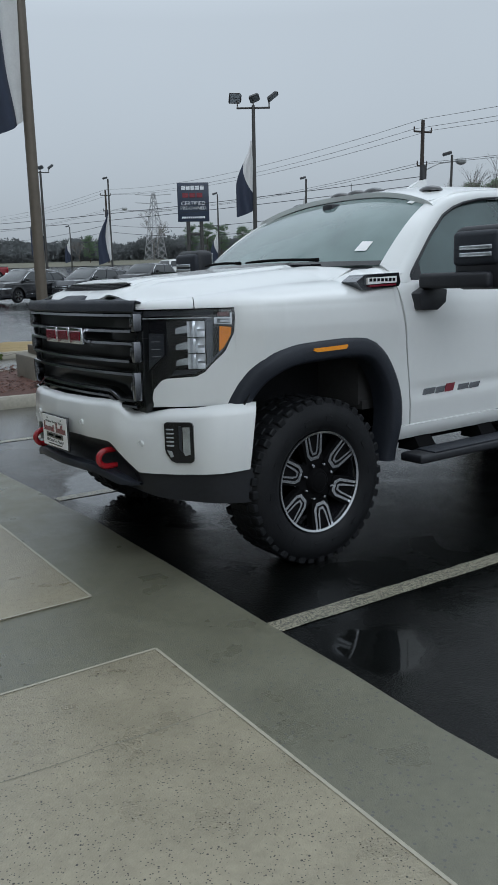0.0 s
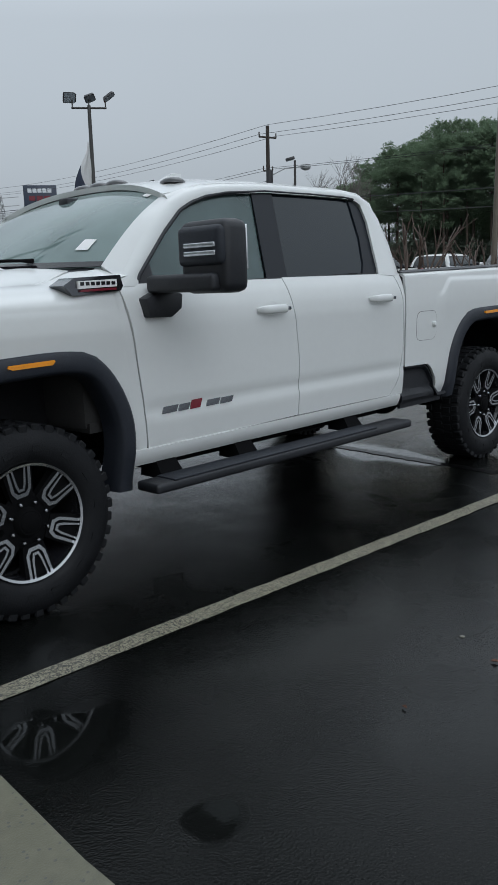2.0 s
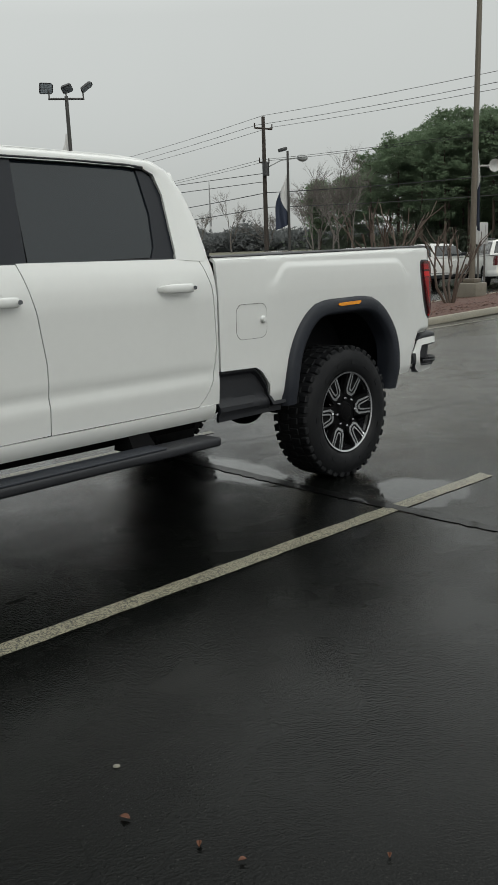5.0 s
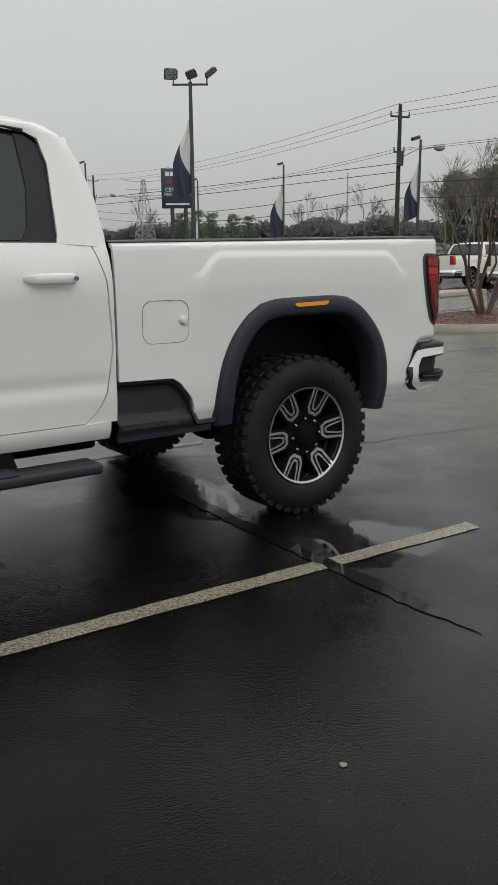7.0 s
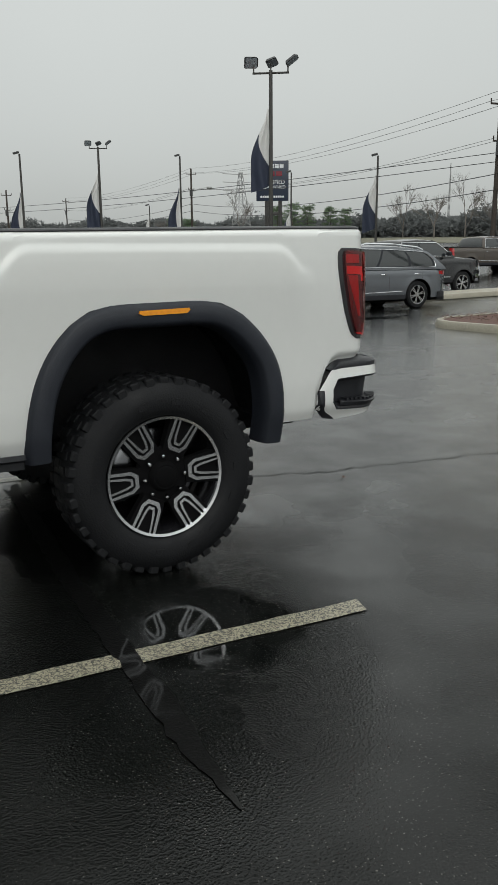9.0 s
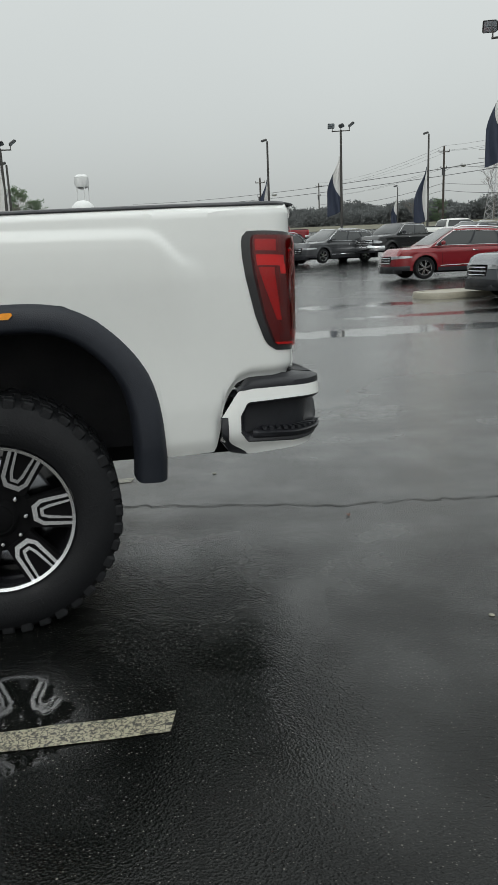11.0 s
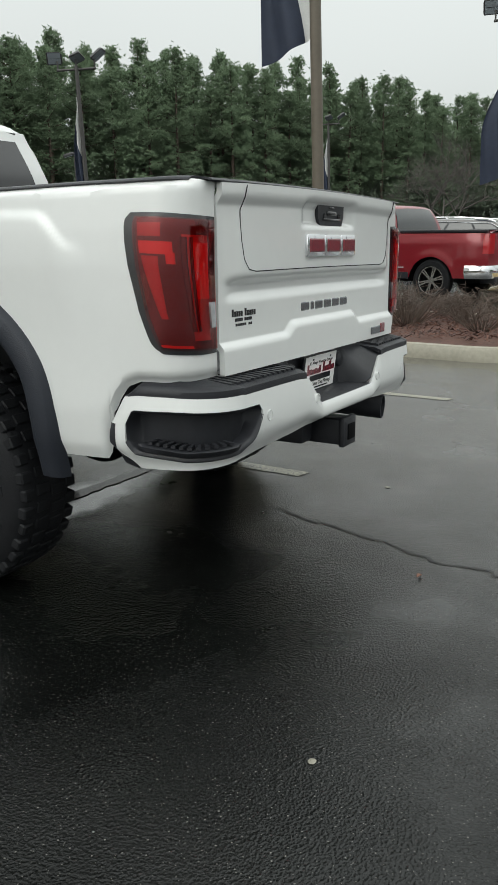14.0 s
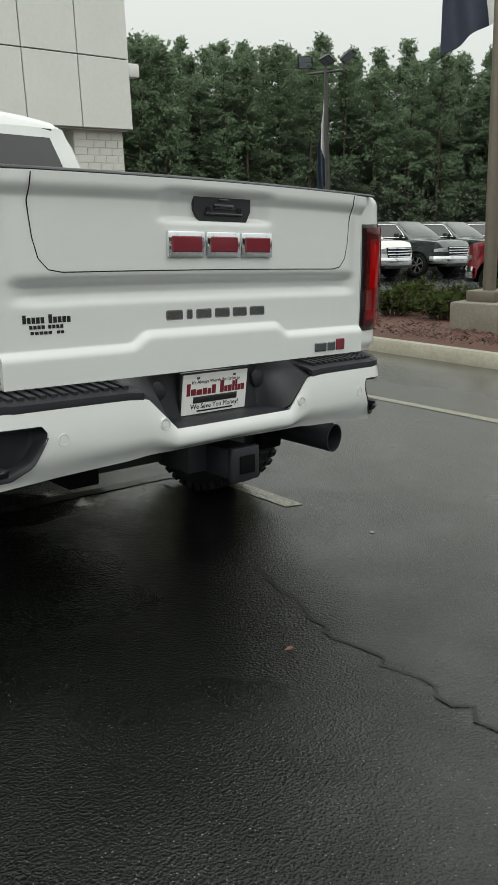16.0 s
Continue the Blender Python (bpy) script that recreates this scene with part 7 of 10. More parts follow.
def island(x0, y0, x1, y1, r, fill, label, height=0.15, kw=0.16, slant=0.0):
    outer, inner = rounded_rect(x0, y0, x1, y1, r), rounded_rect(x0 + kw, y0 + kw, x1 - kw, y1 - kw, max(0.05, r - kw))
    outer, inner = [(x, y + slant * (x - x1)) for x, y in outer], [(x, y + slant * (x - x1)) for x, y in inner]
    b = bmesh.new()
    prof = [(0.0, 0.0), (0.05, height * 0.75), (0.22, height), (1.0, height), (1.02, 0.0)]
    def at(i, k, h):
        x, y = lerp(outer[i][0], inner[i][0], k), lerp(outer[i][1], inner[i][1], k)
        return (x, y, ground_z(x, y) + h)
    rings = [[b.verts.new(at(i, k, h)) for i in range(len(outer))] for k, h in prof]
    n = len(outer)
    for a, c in zip(rings, rings[1:]):
        for i in range(n):
            b.faces.new((a[i], a[(i + 1) % n], c[(i + 1) % n], c[i]))
    kerb = tagged(link_mesh("kerb", b, KERB, 40), "pale damp concrete kerb round " + label, "kerb", kind="structure")
    # the bed inside, heaped a little
    b = bmesh.new()
    cx, cy = (x0 + x1) / 2, (y0 + y1) / 2 + slant * (x0 - x1) / 2
    def bed(u, v):
        k = int(round(u * n)) % n
        x, y = lerp(cx, inner[k][0], v), lerp(cy, inner[k][1], v)
        if v > 0.999:
            x, y = lerp(cx, inner[k][0], 1.01), lerp(cy, inner[k][1], 1.01)
        return (x, y, ground_z(x, y) + height - 0.02 + 0.10 * (1 - v * v) + 0.02 * noise.noise(Vector((x * 3, y * 3, 0))))
    grid(b, bed, n, 10, True)
    bmesh.ops.remove_doubles(b, verts=b.verts, dist=1e-4)
    tagged(link_mesh("island_bed", b, fill, 60), label + " inside a kerb", "planting bed", kind="structure")
    return (x0 + kw, y0 + kw, x1 - kw, y1 - kw, height, slant, x1)


def bed_top(isl, x, y):
    return ground_z(x, y) + isl[4] + 0.04


def mulch_chips(isl, count, seed, label):
    """Loose bark chips over a bed, all in one mesh."""
    rnd = random.Random(seed)
    b = bmesh.new()
    x0, y0, x1, y1, h, slant, xs = isl
    for _ in range(count):
        x, y = rnd.uniform(x0 + 0.05, x1 - 0.05), rnd.uniform(y0 + 0.05, y1 - 0.05)
        y += slant * (x - xs)
        L, w = rnd.uniform(0.012, 0.045), rnd.uniform(0.005, 0.014)
        m = Matrix.Translation((x, y, ground_z(x, y) + h + 0.035 + rnd.uniform(0, 0.05))) @ Euler((rnd.uniform(-0.6, 0.6), rnd.uniform(-0.6, 0.6), rnd.uniform(0, 6.3))).to_matrix().to_4x4()
        v = [b.verts.new(m @ Vector(p)) for p in ((-L, -w, 0), (L, -w * 0.6, 0), (L, w, 0), (-L, w * 0.7, 0), (0, 0, w * 0.8))]
        mi = rnd.randrange(3)
        for q in ((0, 1, 4), (1, 2, 4), (2, 3, 4), (3, 0, 4)):
            b.faces.new([v[i] for i in q]).material_index = mi
    ob = link_mesh("mulch", b, CHIP, 0)
    tagged(ob, label, "mulch", kind="stuff")


isl_a = island(-4.6, 6.42, 5.08, 10.2, 0.75, MULCH, "red bark mulch bed", slant=-0.10)
mulch_chips(isl_a, 9000, 1, "loose red-brown bark mulch in the kerbed bed")
isl_b = island(14.3, 7.05, 27.0, 10.6, 1.3, MULCH, "red bark mulch bed")
mulch_chips(isl_b, 3200, 2, "loose red-brown bark mulch in the kerbed bed")
isl_c = island(2.2, 14.3, 5.95, 18.3, 1.3, GRASS, "yellow winter grass strip")
isl_d = island(13.0, 16.6, 27.0, 17.9, 0.5, KERB, "bare concrete island")
isl_e = island(-20.0, 13.2, -6.5, 15.6, 0.8, MULCH, "red bark mulch bed")



# ---- poles with lamps and flags
POLE_BROWN = material("brown_painted_pole", (0.135, 0.115, 0.09), 0.5, 0.2, vary=0.12, scale=2)
POLE_DARK = material("dark_bronze_pole", (0.06, 0.058, 0.055), 0.5, 0.3, vary=0.15, scale=2)
LAMP_HEAD = material("lamp_housing", (0.055, 0.055, 0.057), 0.45, 0.3)
LAMP_GLASS = material("floodlight_glass", (0.30, 0.34, 0.37), 0.12, 0.4)
NAVY = material("navy_flag_cloth", (0.022, 0.030, 0.055), 0.7, vary=0.15, scale=6)
WHITE_CLOTH = material("white_flag_cloth", (0.62, 0.62, 0.61), 0.75, vary=0.08, scale=5)
BASE_CONC = material("pole_base_concrete", (0.17, 0.155, 0.125), 0.7, vary=0.25, scale=4, bump=0.3, bump_scale=50)


def flag_on(pole, x, y, z_top, length, swing, seed, white_first=True, broad=0.26):
    """A wet flag that hangs limp from the pole: navy below, white above, parted on a slant."""
    rnd = random.Random(seed)
    b = bmesh.new()
    ph = rnd.uniform(0, 6)
    out = Vector((math.cos(swing), math.sin(swing), 0))
    across = Vector((-out.y, out.x, 0))
    nu, nv, cut = 18, 30, 12 if white_first else 0
    def f(u, v):
        if white_first:
            # the seam between the two cloths runs on a slant
            edge, k = 0.30 + 0.45 * (1 - u), v * nv
            v = edge * k / cut if k <= cut else lerp(edge, 1.0, (k - cut) / (nv - cut))
        else:
            # a white hoist that narrows downwards
            edge, k = 0.62 - 0.42 * v, u * nu
            u = edge * k / 5 if k <= 5 else lerp(edge, 1.0, (k - 5) / (nu - 5))
        wide = broad * length * (0.12 + 0.88 * smooth(0.0, 0.62, v)) * (1 - 0.45 * smooth(0.75, 1.0, v) * (1 - u))
        fold = 0.10 * length * 0.25 * math.sin(u * 9 + ph + v * 2.2) * smooth(0.02, 0.4, v)
        z = z_top - length * v - 0.10 * length * u * smooth(0.2, 1.0, v)
        return tuple(Vector((x, y, z)) + out * (wide * u + 0.07) + across * fold)
    grid(b, f, nu, nv)
    b.faces.ensure_lookup_table()
    for i, fc in enumerate(b.faces):
        fc.material_index = 1 if (i % nv >= cut if white_first else i // nv > 4) else 0
    fl = part("flag", b, [WHITE_CLOTH, NAVY], pole, "limp navy and white flag", 60, 0.004)
    return fl


def lamp_pole(x, y, height, heads=3, radius=0.085, mat=POLE_DARK, flag=None, seed=1, spin=0.0, base=None, label="dark steel lamp pole with floodlights", top_pole=True):
    """A lot lamp: pole, crossarm and floodlight heads. flag: (top height, length, swing in degrees, white first)."""
    z0 = ground_z(x, y)
    pole = thing("lamp_pole", x, y, z0, 0.0, label, "lamp pole", "lamp poles")
    b = bmesh.new()
    zb = 0.0
    if base:
        zb = base
    tube(b, [(x, y, z0 + zb * 0.5), (x, y, z0 + height)], [radius, radius * 0.72], 12)
    part("pole", b, mat, pole)
    if base:
        b = bmesh.new()
        box(b, x - 0.34, y - 0.34, z0 + 0.02, x + 0.34, y + 0.34, z0 + base, 0.03)
        part("pole_base", b, BASE_CONC, pole, "damp concrete pole base")
        b = bmesh.new()
        box(b, x - 0.20, y - 0.20, z0 + base, x + 0.20, y + 0.20, z0 + base + 0.13, 0.015)
        part("base_shroud", b, POLE_BROWN, pole, "painted shroud at the pole's foot")
    ca, sa = math.cos(spin), math.sin(spin)
    def world(px, py, pz):
        return Vector((x + px * ca - py * sa, y + px * sa + py * ca, z0 + height + pz))
    if heads == 3:
        b = bmesh.new()
        tube(b, [world(-0.85, 0, -0.12), world(0.85, 0, -0.12)], 0.05, 8)
        tube(b, [world(-0.80, 0, -0.12), world(-0.80, 0, 0.25)], 0.035, 6)
        tube(b, [world(0.80, 0, -0.12), world(0.80, 0, 0.25)], 0.035, 6)
        tube(b, [world(0, 0, -0.12), world(0, 0, 0.30)], 0.035, 6)
        part("crossarm", b, mat, pole)
        for px, pz, turn, tip, lift in ((-0.92, 0.36, 12, 62, 0), (0.06, 0.34, 80, 20, 18), (0.98, 0.40, 0, 12, -36)):
            m = Matrix.Translation(world(px, 0, pz)) @ Matrix.Rotation(spin + radians(turn), 4, "Z") @ Matrix.Rotation(radians(lift), 4, "Y") @ Matrix.Rotation(radians(-tip), 4, "X")
            b = bmesh.new()
            # a flat housing, thick at the arm and thin at its rim
            outline = [(-0.33, -0.20), (-0.30, -0.27), (0.24, -0.27), (0.34, -0.18), (0.34, 0.18), (0.24, 0.27), (-0.30, 0.27), (-0.33, 0.20)]
            prism(b, outline, lambda p, q: m @ Vector((p * 0.82, q * 0.82, 0.085)), lambda p, q: m @ Vector((p, q, -0.045)))
            bmesh.ops.bevel(b, geom=b.edges[:], offset=0.018, segments=1, affect="EDGES")
            h = part("floodlight", b, LAMP_HEAD, pole)
            for q0, q1 in ((-0.22, -0.01), (0.01, 0.22)):
                b = bmesh.new()
                box(b, -0.26, q0, -0.056, 0.27, q1, -0.040, 0.0, m)
                part("floodlight_glass", b, LAMP_GLASS, h)
    elif heads == 1:
        b = bmesh.new()
        m = Matrix.Translation(world(-0.30, 0, 0.12)) @ Matrix.Rotation(spin, 4, "Z") @ Matrix.Rotation(-0.25, 4, "Y")
        box(b, -0.42, -0.22, -0.10, 0.28, 0.22, 0.12, 0.06, m)
        h = part("floodlight", b, LAMP_HEAD, pole)
        b = bmesh.new()
        box(b, -0.36, -0.17, -0.115, 0.2, 0.17, -0.095, 0.0, m)
        part("floodlight_glass", b, LAMP_GLASS, h)
    if flag:
        flag_on(pole, x, y, z0 + flag[0], flag[1], radians(flag[2]), seed, flag[3], flag[4] if len(flag) > 4 else 0.26)
    plumb(pole)
    return pole


lamp_pole(1.90, 8.22, 9.4, 3, 0.082, POLE_BROWN, (6.65, 2.93, 188, False, 0.225), 3, 0.4, 0.56, "brown steel lamp pole on a concrete base with a flag")
lamp_pole(23.6, 32.2, 9.6, 3, 0.12, POLE_DARK, (7.9, 3.4, 148, True, 0.26), 4, -0.63, None, "dark lamp pole with three floodlights and a flag")
lamp_pole(30.1, 75.5, 10.3, 3, 0.14, POLE_DARK, (7.9, 5.0, 155, True), 5, -0.4, None, "far lamp pole with three floodlights and a flag")
lamp_pole(22.9, 9.92, 11.0, 0, 0.10, POLE_BROWN, (4.9, 2.5, -20, True, 0.07), 6, 0.0, 0.62, "brown steel pole on a concrete base with a loudspeaker")
lamp_pole(-0.66, 31.0, 8.75, 3, 0.12, POLE_DARK, (7.45, 4.1, 200, False), 7, 0.0, None, "dark lamp pole with three floodlights and a flag")
lamp_pole(-0.45, 67.0, 8.5, 3, 0.14, POLE_DARK, (7.15, 4.9, 195, False, 0.34), 8, 0.0, None, "dark lamp pole with three floodlights and a flag")
lamp_pole(-0.75, 77.0, 8.0, 1, 0.13, POLE_DARK, (5.7, 3.8, 190, False, 0.34), 9, 0.0, None, "dark lamp pole with a flag")
lamp_pole(-20.3, 58.2, 7.9, 3, 0.11, POLE_DARK, (6.8, 3.9, 190, True, 0.12), 10, 0.3, None, "dark lamp pole with three floodlights before the woods")
lamp_pole(-17.9, 27.1, 8.2, 3, 0.11, POLE_DARK, (7.0, 3.45, 200, True, 0.10), 11, 0.4, None, "dark lamp pole with three floodlights before the woods")
lamp_pole(-32.7, 43.6, 5.9, 1, 0.07, POLE_DARK, None, 18, 0.3, None, "slim lamp pole before the woods")
lamp_pole(48.4, 40.34, 9.0, 1, 0.12, POLE_DARK, (7.3, 3.7, 130, True), 12, -0.8, None, "tall single lamp pole with a flag")
lamp_pole(60.5, 71.8, 10.0, 1, 0.14, POLE_DARK, (8.0, 5.6, 140, True), 13, -0.7, None, "tall single lamp pole with a flag")
lamp_pole(62.85, 93.35, 9.7, 1, 0.13, POLE_DARK, (4.8, 4.0, 148, True), 14, -0.6, None, "single lamp pole with a flag")
lamp_pole(50.0, 100.5, 12.0, 1, 0.15, POLE_DARK, (8.0, 6.6, 155, False), 15, -0.5, None, "single lamp pole with a flag")
lamp_pole(27.4, 94.4, 11.2, 1, 0.15, POLE_DARK, (7.0, 5.5, 160, False), 16, -0.4, None, "single lamp pole with a flag")
lamp_pole(60.2, 136.3, 6.9, 1, 0.12, POLE_DARK, (5.0, 4.0, 155, True), 17, -0.4, None, "single lamp pole with a flag")

# loudspeaker horn and a notice post by the brown pole
horn = thing("loudspeaker", 23.2, 9.75, ground_z(23, 9.7) + 4.0, 0.0, "grey horn loudspeaker clamped to a brown pole", "loudspeaker")
HORN = material("grey_plastic", (0.42, 0.42, 0.41), 0.5, vary=0.1)
bm = bmesh.new()
m = Matrix.Translation((23.30, 9.45, ground_z(23, 9.7) + 4.05)) @ Matrix.Rotation(radians(-30), 4, "Z")
lathe(bm, [(r0 * 0.75, h0 * 0.75) for r0, h0 in ((0.0, 0.30), (0.07, 0.30), (0.09, 0.12), (0.13, 0.0), (0.24, -0.14), (0.25, -0.15), (0.22, -0.13), (0.05, 0.0), (0.0, 0.02))], 20, m)
part("horn", bm, HORN, horn, "", 50)
bm = bmesh.new()
tube(bm, [(23.0, 9.7, ground_z(23, 9.7) + 4.05), (23.28, 9.52, ground_z(23, 9.7) + 4.05)], 0.03, 6)
part("bracket", bm, HORN, horn)
plumb(horn)
post = thing("notice_post", 26.5, 11.6, ground_z(26.5, 11.6), 0.0, "grey blank notice board on two steel posts", "notice board")
for dx in (-0.22, 0.22):
    bm = bmesh.new()
    tube(bm, [(26.5 + dx, 11.6, post.location.z), (26.5 + dx, 11.6, post.location.z + 2.4)], 0.035, 8)
    part("post", bm, STEEL, post)
bm = bmesh.new()
box(bm, 26.1, 11.57, post.location.z + 1.75, 26.9, 11.60, post.location.z + 2.5, 0.01)
part("board", bm, HORN, post)

# ---- dealer's pylon sign, navy with plain blocks for the marks
SIGN_NAVY = material("sign_navy", (0.020, 0.030, 0.055), 0.35, vary=0.1, scale=2)
SIGN_WHITE = material("sign_white", (0.72, 0.74, 0.76), 0.4)
sx, sy = 73.8, 116.7
sz = ground_z(sx, sy)
sign = thing("pylon_sign", sx, sy, sz, 0.0, "navy dealer sign on two steel posts with white lettering", "sign")
yaw = radians(-32)
SM = Matrix.Translation((sx, sy, sz - 3.2)) @ Matrix.Rotation(yaw, 4, "Z") @ Matrix.Scale(1.69, 4)
bm = bmesh.new()
box(bm, -1.55, -0.25, 6.0, 1.55, 0.25, 9.7, 0.04, SM)
panel = part("sign_panel", bm, SIGN_NAVY, sign)
for px in (-0.55, 0.75):
    bm = bmesh.new()
    tube(bm, [SM @ Vector((px, 0, 0)), SM @ Vector((px, 0, 6.1))], 0.33, 10)
    part("sign_post", bm, POLE_DARK, sign)
bm = bmesh.new()
box(bm, -0.55, -0.08, 4.7, 0.75, 0.08, 4.95, 0.02, SM)
part("sign_tie", bm, POLE_DARK, sign)
for x0, x1, z0, z1, mt in ((-1.15, 1.15, 9.0, 9.38, SIGN_WHITE), (-1.05, 1.05, 8.28, 8.72, BADGE_RED), (-1.15, 1.15, 6.30, 6.48, SIGN_WHITE)):
    n = 5 if mt is SIGN_WHITE and z1 > 9 else (3 if mt is BADGE_RED else 11)
    for k in range(n):
        bm = bmesh.new()
        a, c = lerp(x0, x1, k / n), lerp(x0, x1, (k + 0.82) / n)
        box(bm, a, -0.29, z0, c, -0.245, z1, 0.01, SM, seg=1)
        part("sign_mark", bm, mt, panel)
text_mesh("CERTIFIED", 0.52, SIGN_WHITE, SM @ Matrix.Translation((0, -0.27, 7.72)) @ Matrix.Rotation(radians(90), 4, "X"), sign, "sign_lettering", 0.02)
text_mesh("PRE-OWNED", 0.44, SIGN_WHITE, SM @ Matrix.Translation((0, -0.27, 7.27)) @ Matrix.Rotation(radians(90), 4, "X"), sign, "sign_lettering", 0.02)
plumb(sign)

# ---- utility poles, street lamps and wires
WOOD_POLE = material("dark_wood_pole", (0.045, 0.036, 0.030), 0.85, vary=0.3, scale=4)
WIRE = material("cable_black", (0.035, 0.036, 0.038), 0.7)
CLOTH_GREY = material("street_lamp_grey", (0.36, 0.37, 0.37), 0.5)


def utility_pole(x, y, height, lamp=0.0, seed=0):
    z0 = ground_z(x, y)
    up = thing("utility_pole", x, y, z0, 0.0, "dark wooden utility pole with crossarm and transformer", "utility pole", "utility poles")
    b = bmesh.new()
    tube(b, [(x, y, z0), (x, y, z0 + height)], [0.26, 0.18], 10)
    part("pole", b, WOOD_POLE, up)
    b = bmesh.new()
    d = Vector((0.992, -0.125, 0))
    for h, L in ((height - 1.1, 1.1), (height - 4.3, 0.6)):
        c = Vector((x, y, z0 + h))
        tube(b, [c - d * L, c + d * L], 0.09, 6)
        for q in (-1, 1):
            tube(b, [c + d * L * q, c + d * L * q + Vector((0, 0, 0.45))], 0.07, 6)
    part("crossarm", b, WOOD_POLE, up)
    b = bmesh.new()
    tube(b, [(x - 0.25, y - 0.42, z0 + height - 5.6), (x - 0.25, y - 0.42, z0 + height - 4.3)], 0.34, 12)
    part("transformer", b, LAMP_HEAD, up)
    if lamp:
        b = bmesh.new()
        e = Vector((x, y, z0 + height - 4.9))
        s1 = Vector((0.82, -0.57, 0)) * lamp
        tube(b, [e, e + s1 * 0.5 + Vector((0, 0, 0.8)), e + s1 + Vector((0, 0, 1.0))], 0.06, 6)
        part("lamp_arm", b, CLOTH_GREY, up)
        b = bmesh.new()
        bmesh.ops.create_icosphere(b, subdivisions=2, radius=0.5, matrix=Matrix.Translation(e + s1 * 1.15 + Vector((0, 0, 1.0))) @ Matrix.Diagonal((1.4, 0.9, 0.75, 1)))
        part("lamp_head", b, CLOTH_GREY, up)
    plumb(up)
    return up


U = [(49.0, -48.0, 14.3), (61.9, 55.6, 14.3), (80.4, 161.7, 15.2), (92.0, 290.0, 14.3)]
for k, (x, y, h) in enumerate(U):
    utility_pole(x, y, h, 3.4 if k in (1, 2) else 0.0)
utility_pole(48.0, 190.0, 12.0, 3.0)
for (xa, ya, ha), (xb, yb, hb) in zip(U, U[1:]):
    for off, dh in ((0.0, 0.1), (-1.1, -0.9), (1.1, -0.9), (-0.6, -4.1), (0.6, -4.1), (0.0, -7.2), (0.1, -8.6)):
        w = bmesh.new()
        pa = Vector((xa + off, ya, ground_z(xa, ya) + ha + dh)) + PLUMB.to_3x3() @ Vector((0, 0, ha)) - Vector((0, 0, ha))
        pb = Vector((xb + off, yb, ground_z(xb, yb) + hb + dh)) + PLUMB.to_3x3() @ Vector((0, 0, hb)) - Vector((0, 0, hb))
        pts = [pa.lerp(pb, k / 14) - Vector((0, 0, 1.6 * 4 * (k / 14) * (1 - k / 14))) for k in range(15)]
        tube(w, pts, 0.022 if dh > -5 else 0.045, 4, False)
        tagged(link_mesh("power_line", w, WIRE, 60), "thin black overhead power line between poles", "cable", "power lines")
for z1, z2 in ((9.0, 8.0), (8.2, 7.0)):
    w = bmesh.new()
    pa, pb = Vector((61.9, 55.6, ground_z(61.9, 55.6) + z1)), Vector((20.0, 210.0, ground_z(20, 210) + z2))
    tube(w, [pa.lerp(pb, k / 12) - Vector((0, 0, 4 * 1.5 * (k / 12) * (1 - k / 12))) for k in range(13)], 0.04, 4, False)
    tagged(link_mesh("power_line", w, WIRE, 60), "thin black overhead power line between poles", "cable", "power lines")

# lattice transmission tower and a radio mast far off
# Lighter than STEEL: distance haze put into the colour of tower and mast
FAR_STEEL = material("hazed_steel", (0.34, 0.345, 0.35), 0.6, vary=0.1, scale=1)
def lattice(x, y, height, half, arms):
    z0 = ground_z(x, y)
    tw = thing("transmission_tower" if arms else "radio_mast", x, y, z0, 0.0, "far grey steel lattice tower before the woods" if arms else "thin grey radio mast far off", "tower" if arms else "mast")
    b = bmesh.new()
    levels = 9
    corner = lambda q, k: Vector((x + (1 if q in (0, 3) else -1) * half * (1 - 0.85 * k), y + (1 if q in (0, 1) else -1) * half * (1 - 0.85 * k), z0 + height * k))
    for q in range(4):
        tube(b, [corner(q, k / levels) for k in range(levels + 1)], 0.07, 4)
        for k in range(levels):
            tube(b, [corner(q, k / levels), corner((q + 1) % 4, (k + 1) / levels)], 0.06, 3)
            tube(b, [corner((q + 1) % 4, k / levels), corner(q, (k + 1) / levels)], 0.06, 3)
    part("lattice", b, FAR_STEEL, tw)
    if arms:
        for k in (0.72, 0.84, 0.96):
            b = bmesh.new()
            for q in (-1, 1):
                tube(b, [(x, y, z0 + height * k), (x + q * 3.6, y - q * 2.2, z0 + height * (k + 0.02))], 0.10, 4)
            part("tower_arm", b, FAR_STEEL, tw)
    plumb(tw)


lattice(98.0, 172.0, 15.5, 2.0, True)
lattice(183.4, 195.2, 21.0, 0.30, False)

# ---- showroom: white panelled portico on brick piers
PANEL_WHITE = material("white_metal_panel", (0.70, 0.70, 0.67), 0.35, vary=0.04, scale=1.5, rough_vary=0.05)
WALL_GREY = material("showroom_wall", (0.45, 0.45, 0.43), 0.6, vary=0.08, scale=2)
BRICK_WHITE = material("white_painted_brick", (0.64, 0.63, 0.59), 0.6, vary=0.12, scale=6, bump=0.2, bump_scale=60)
MORTAR = material("pale_mortar", (0.63, 0.62, 0.58), 0.8, vary=0.1)
bx0, by1 = -7.8, 9.92
soffit = 3.06
show = thing("showroom", -16, 0, 0, 0.0, "white panelled car showroom with painted brick piers", "building")
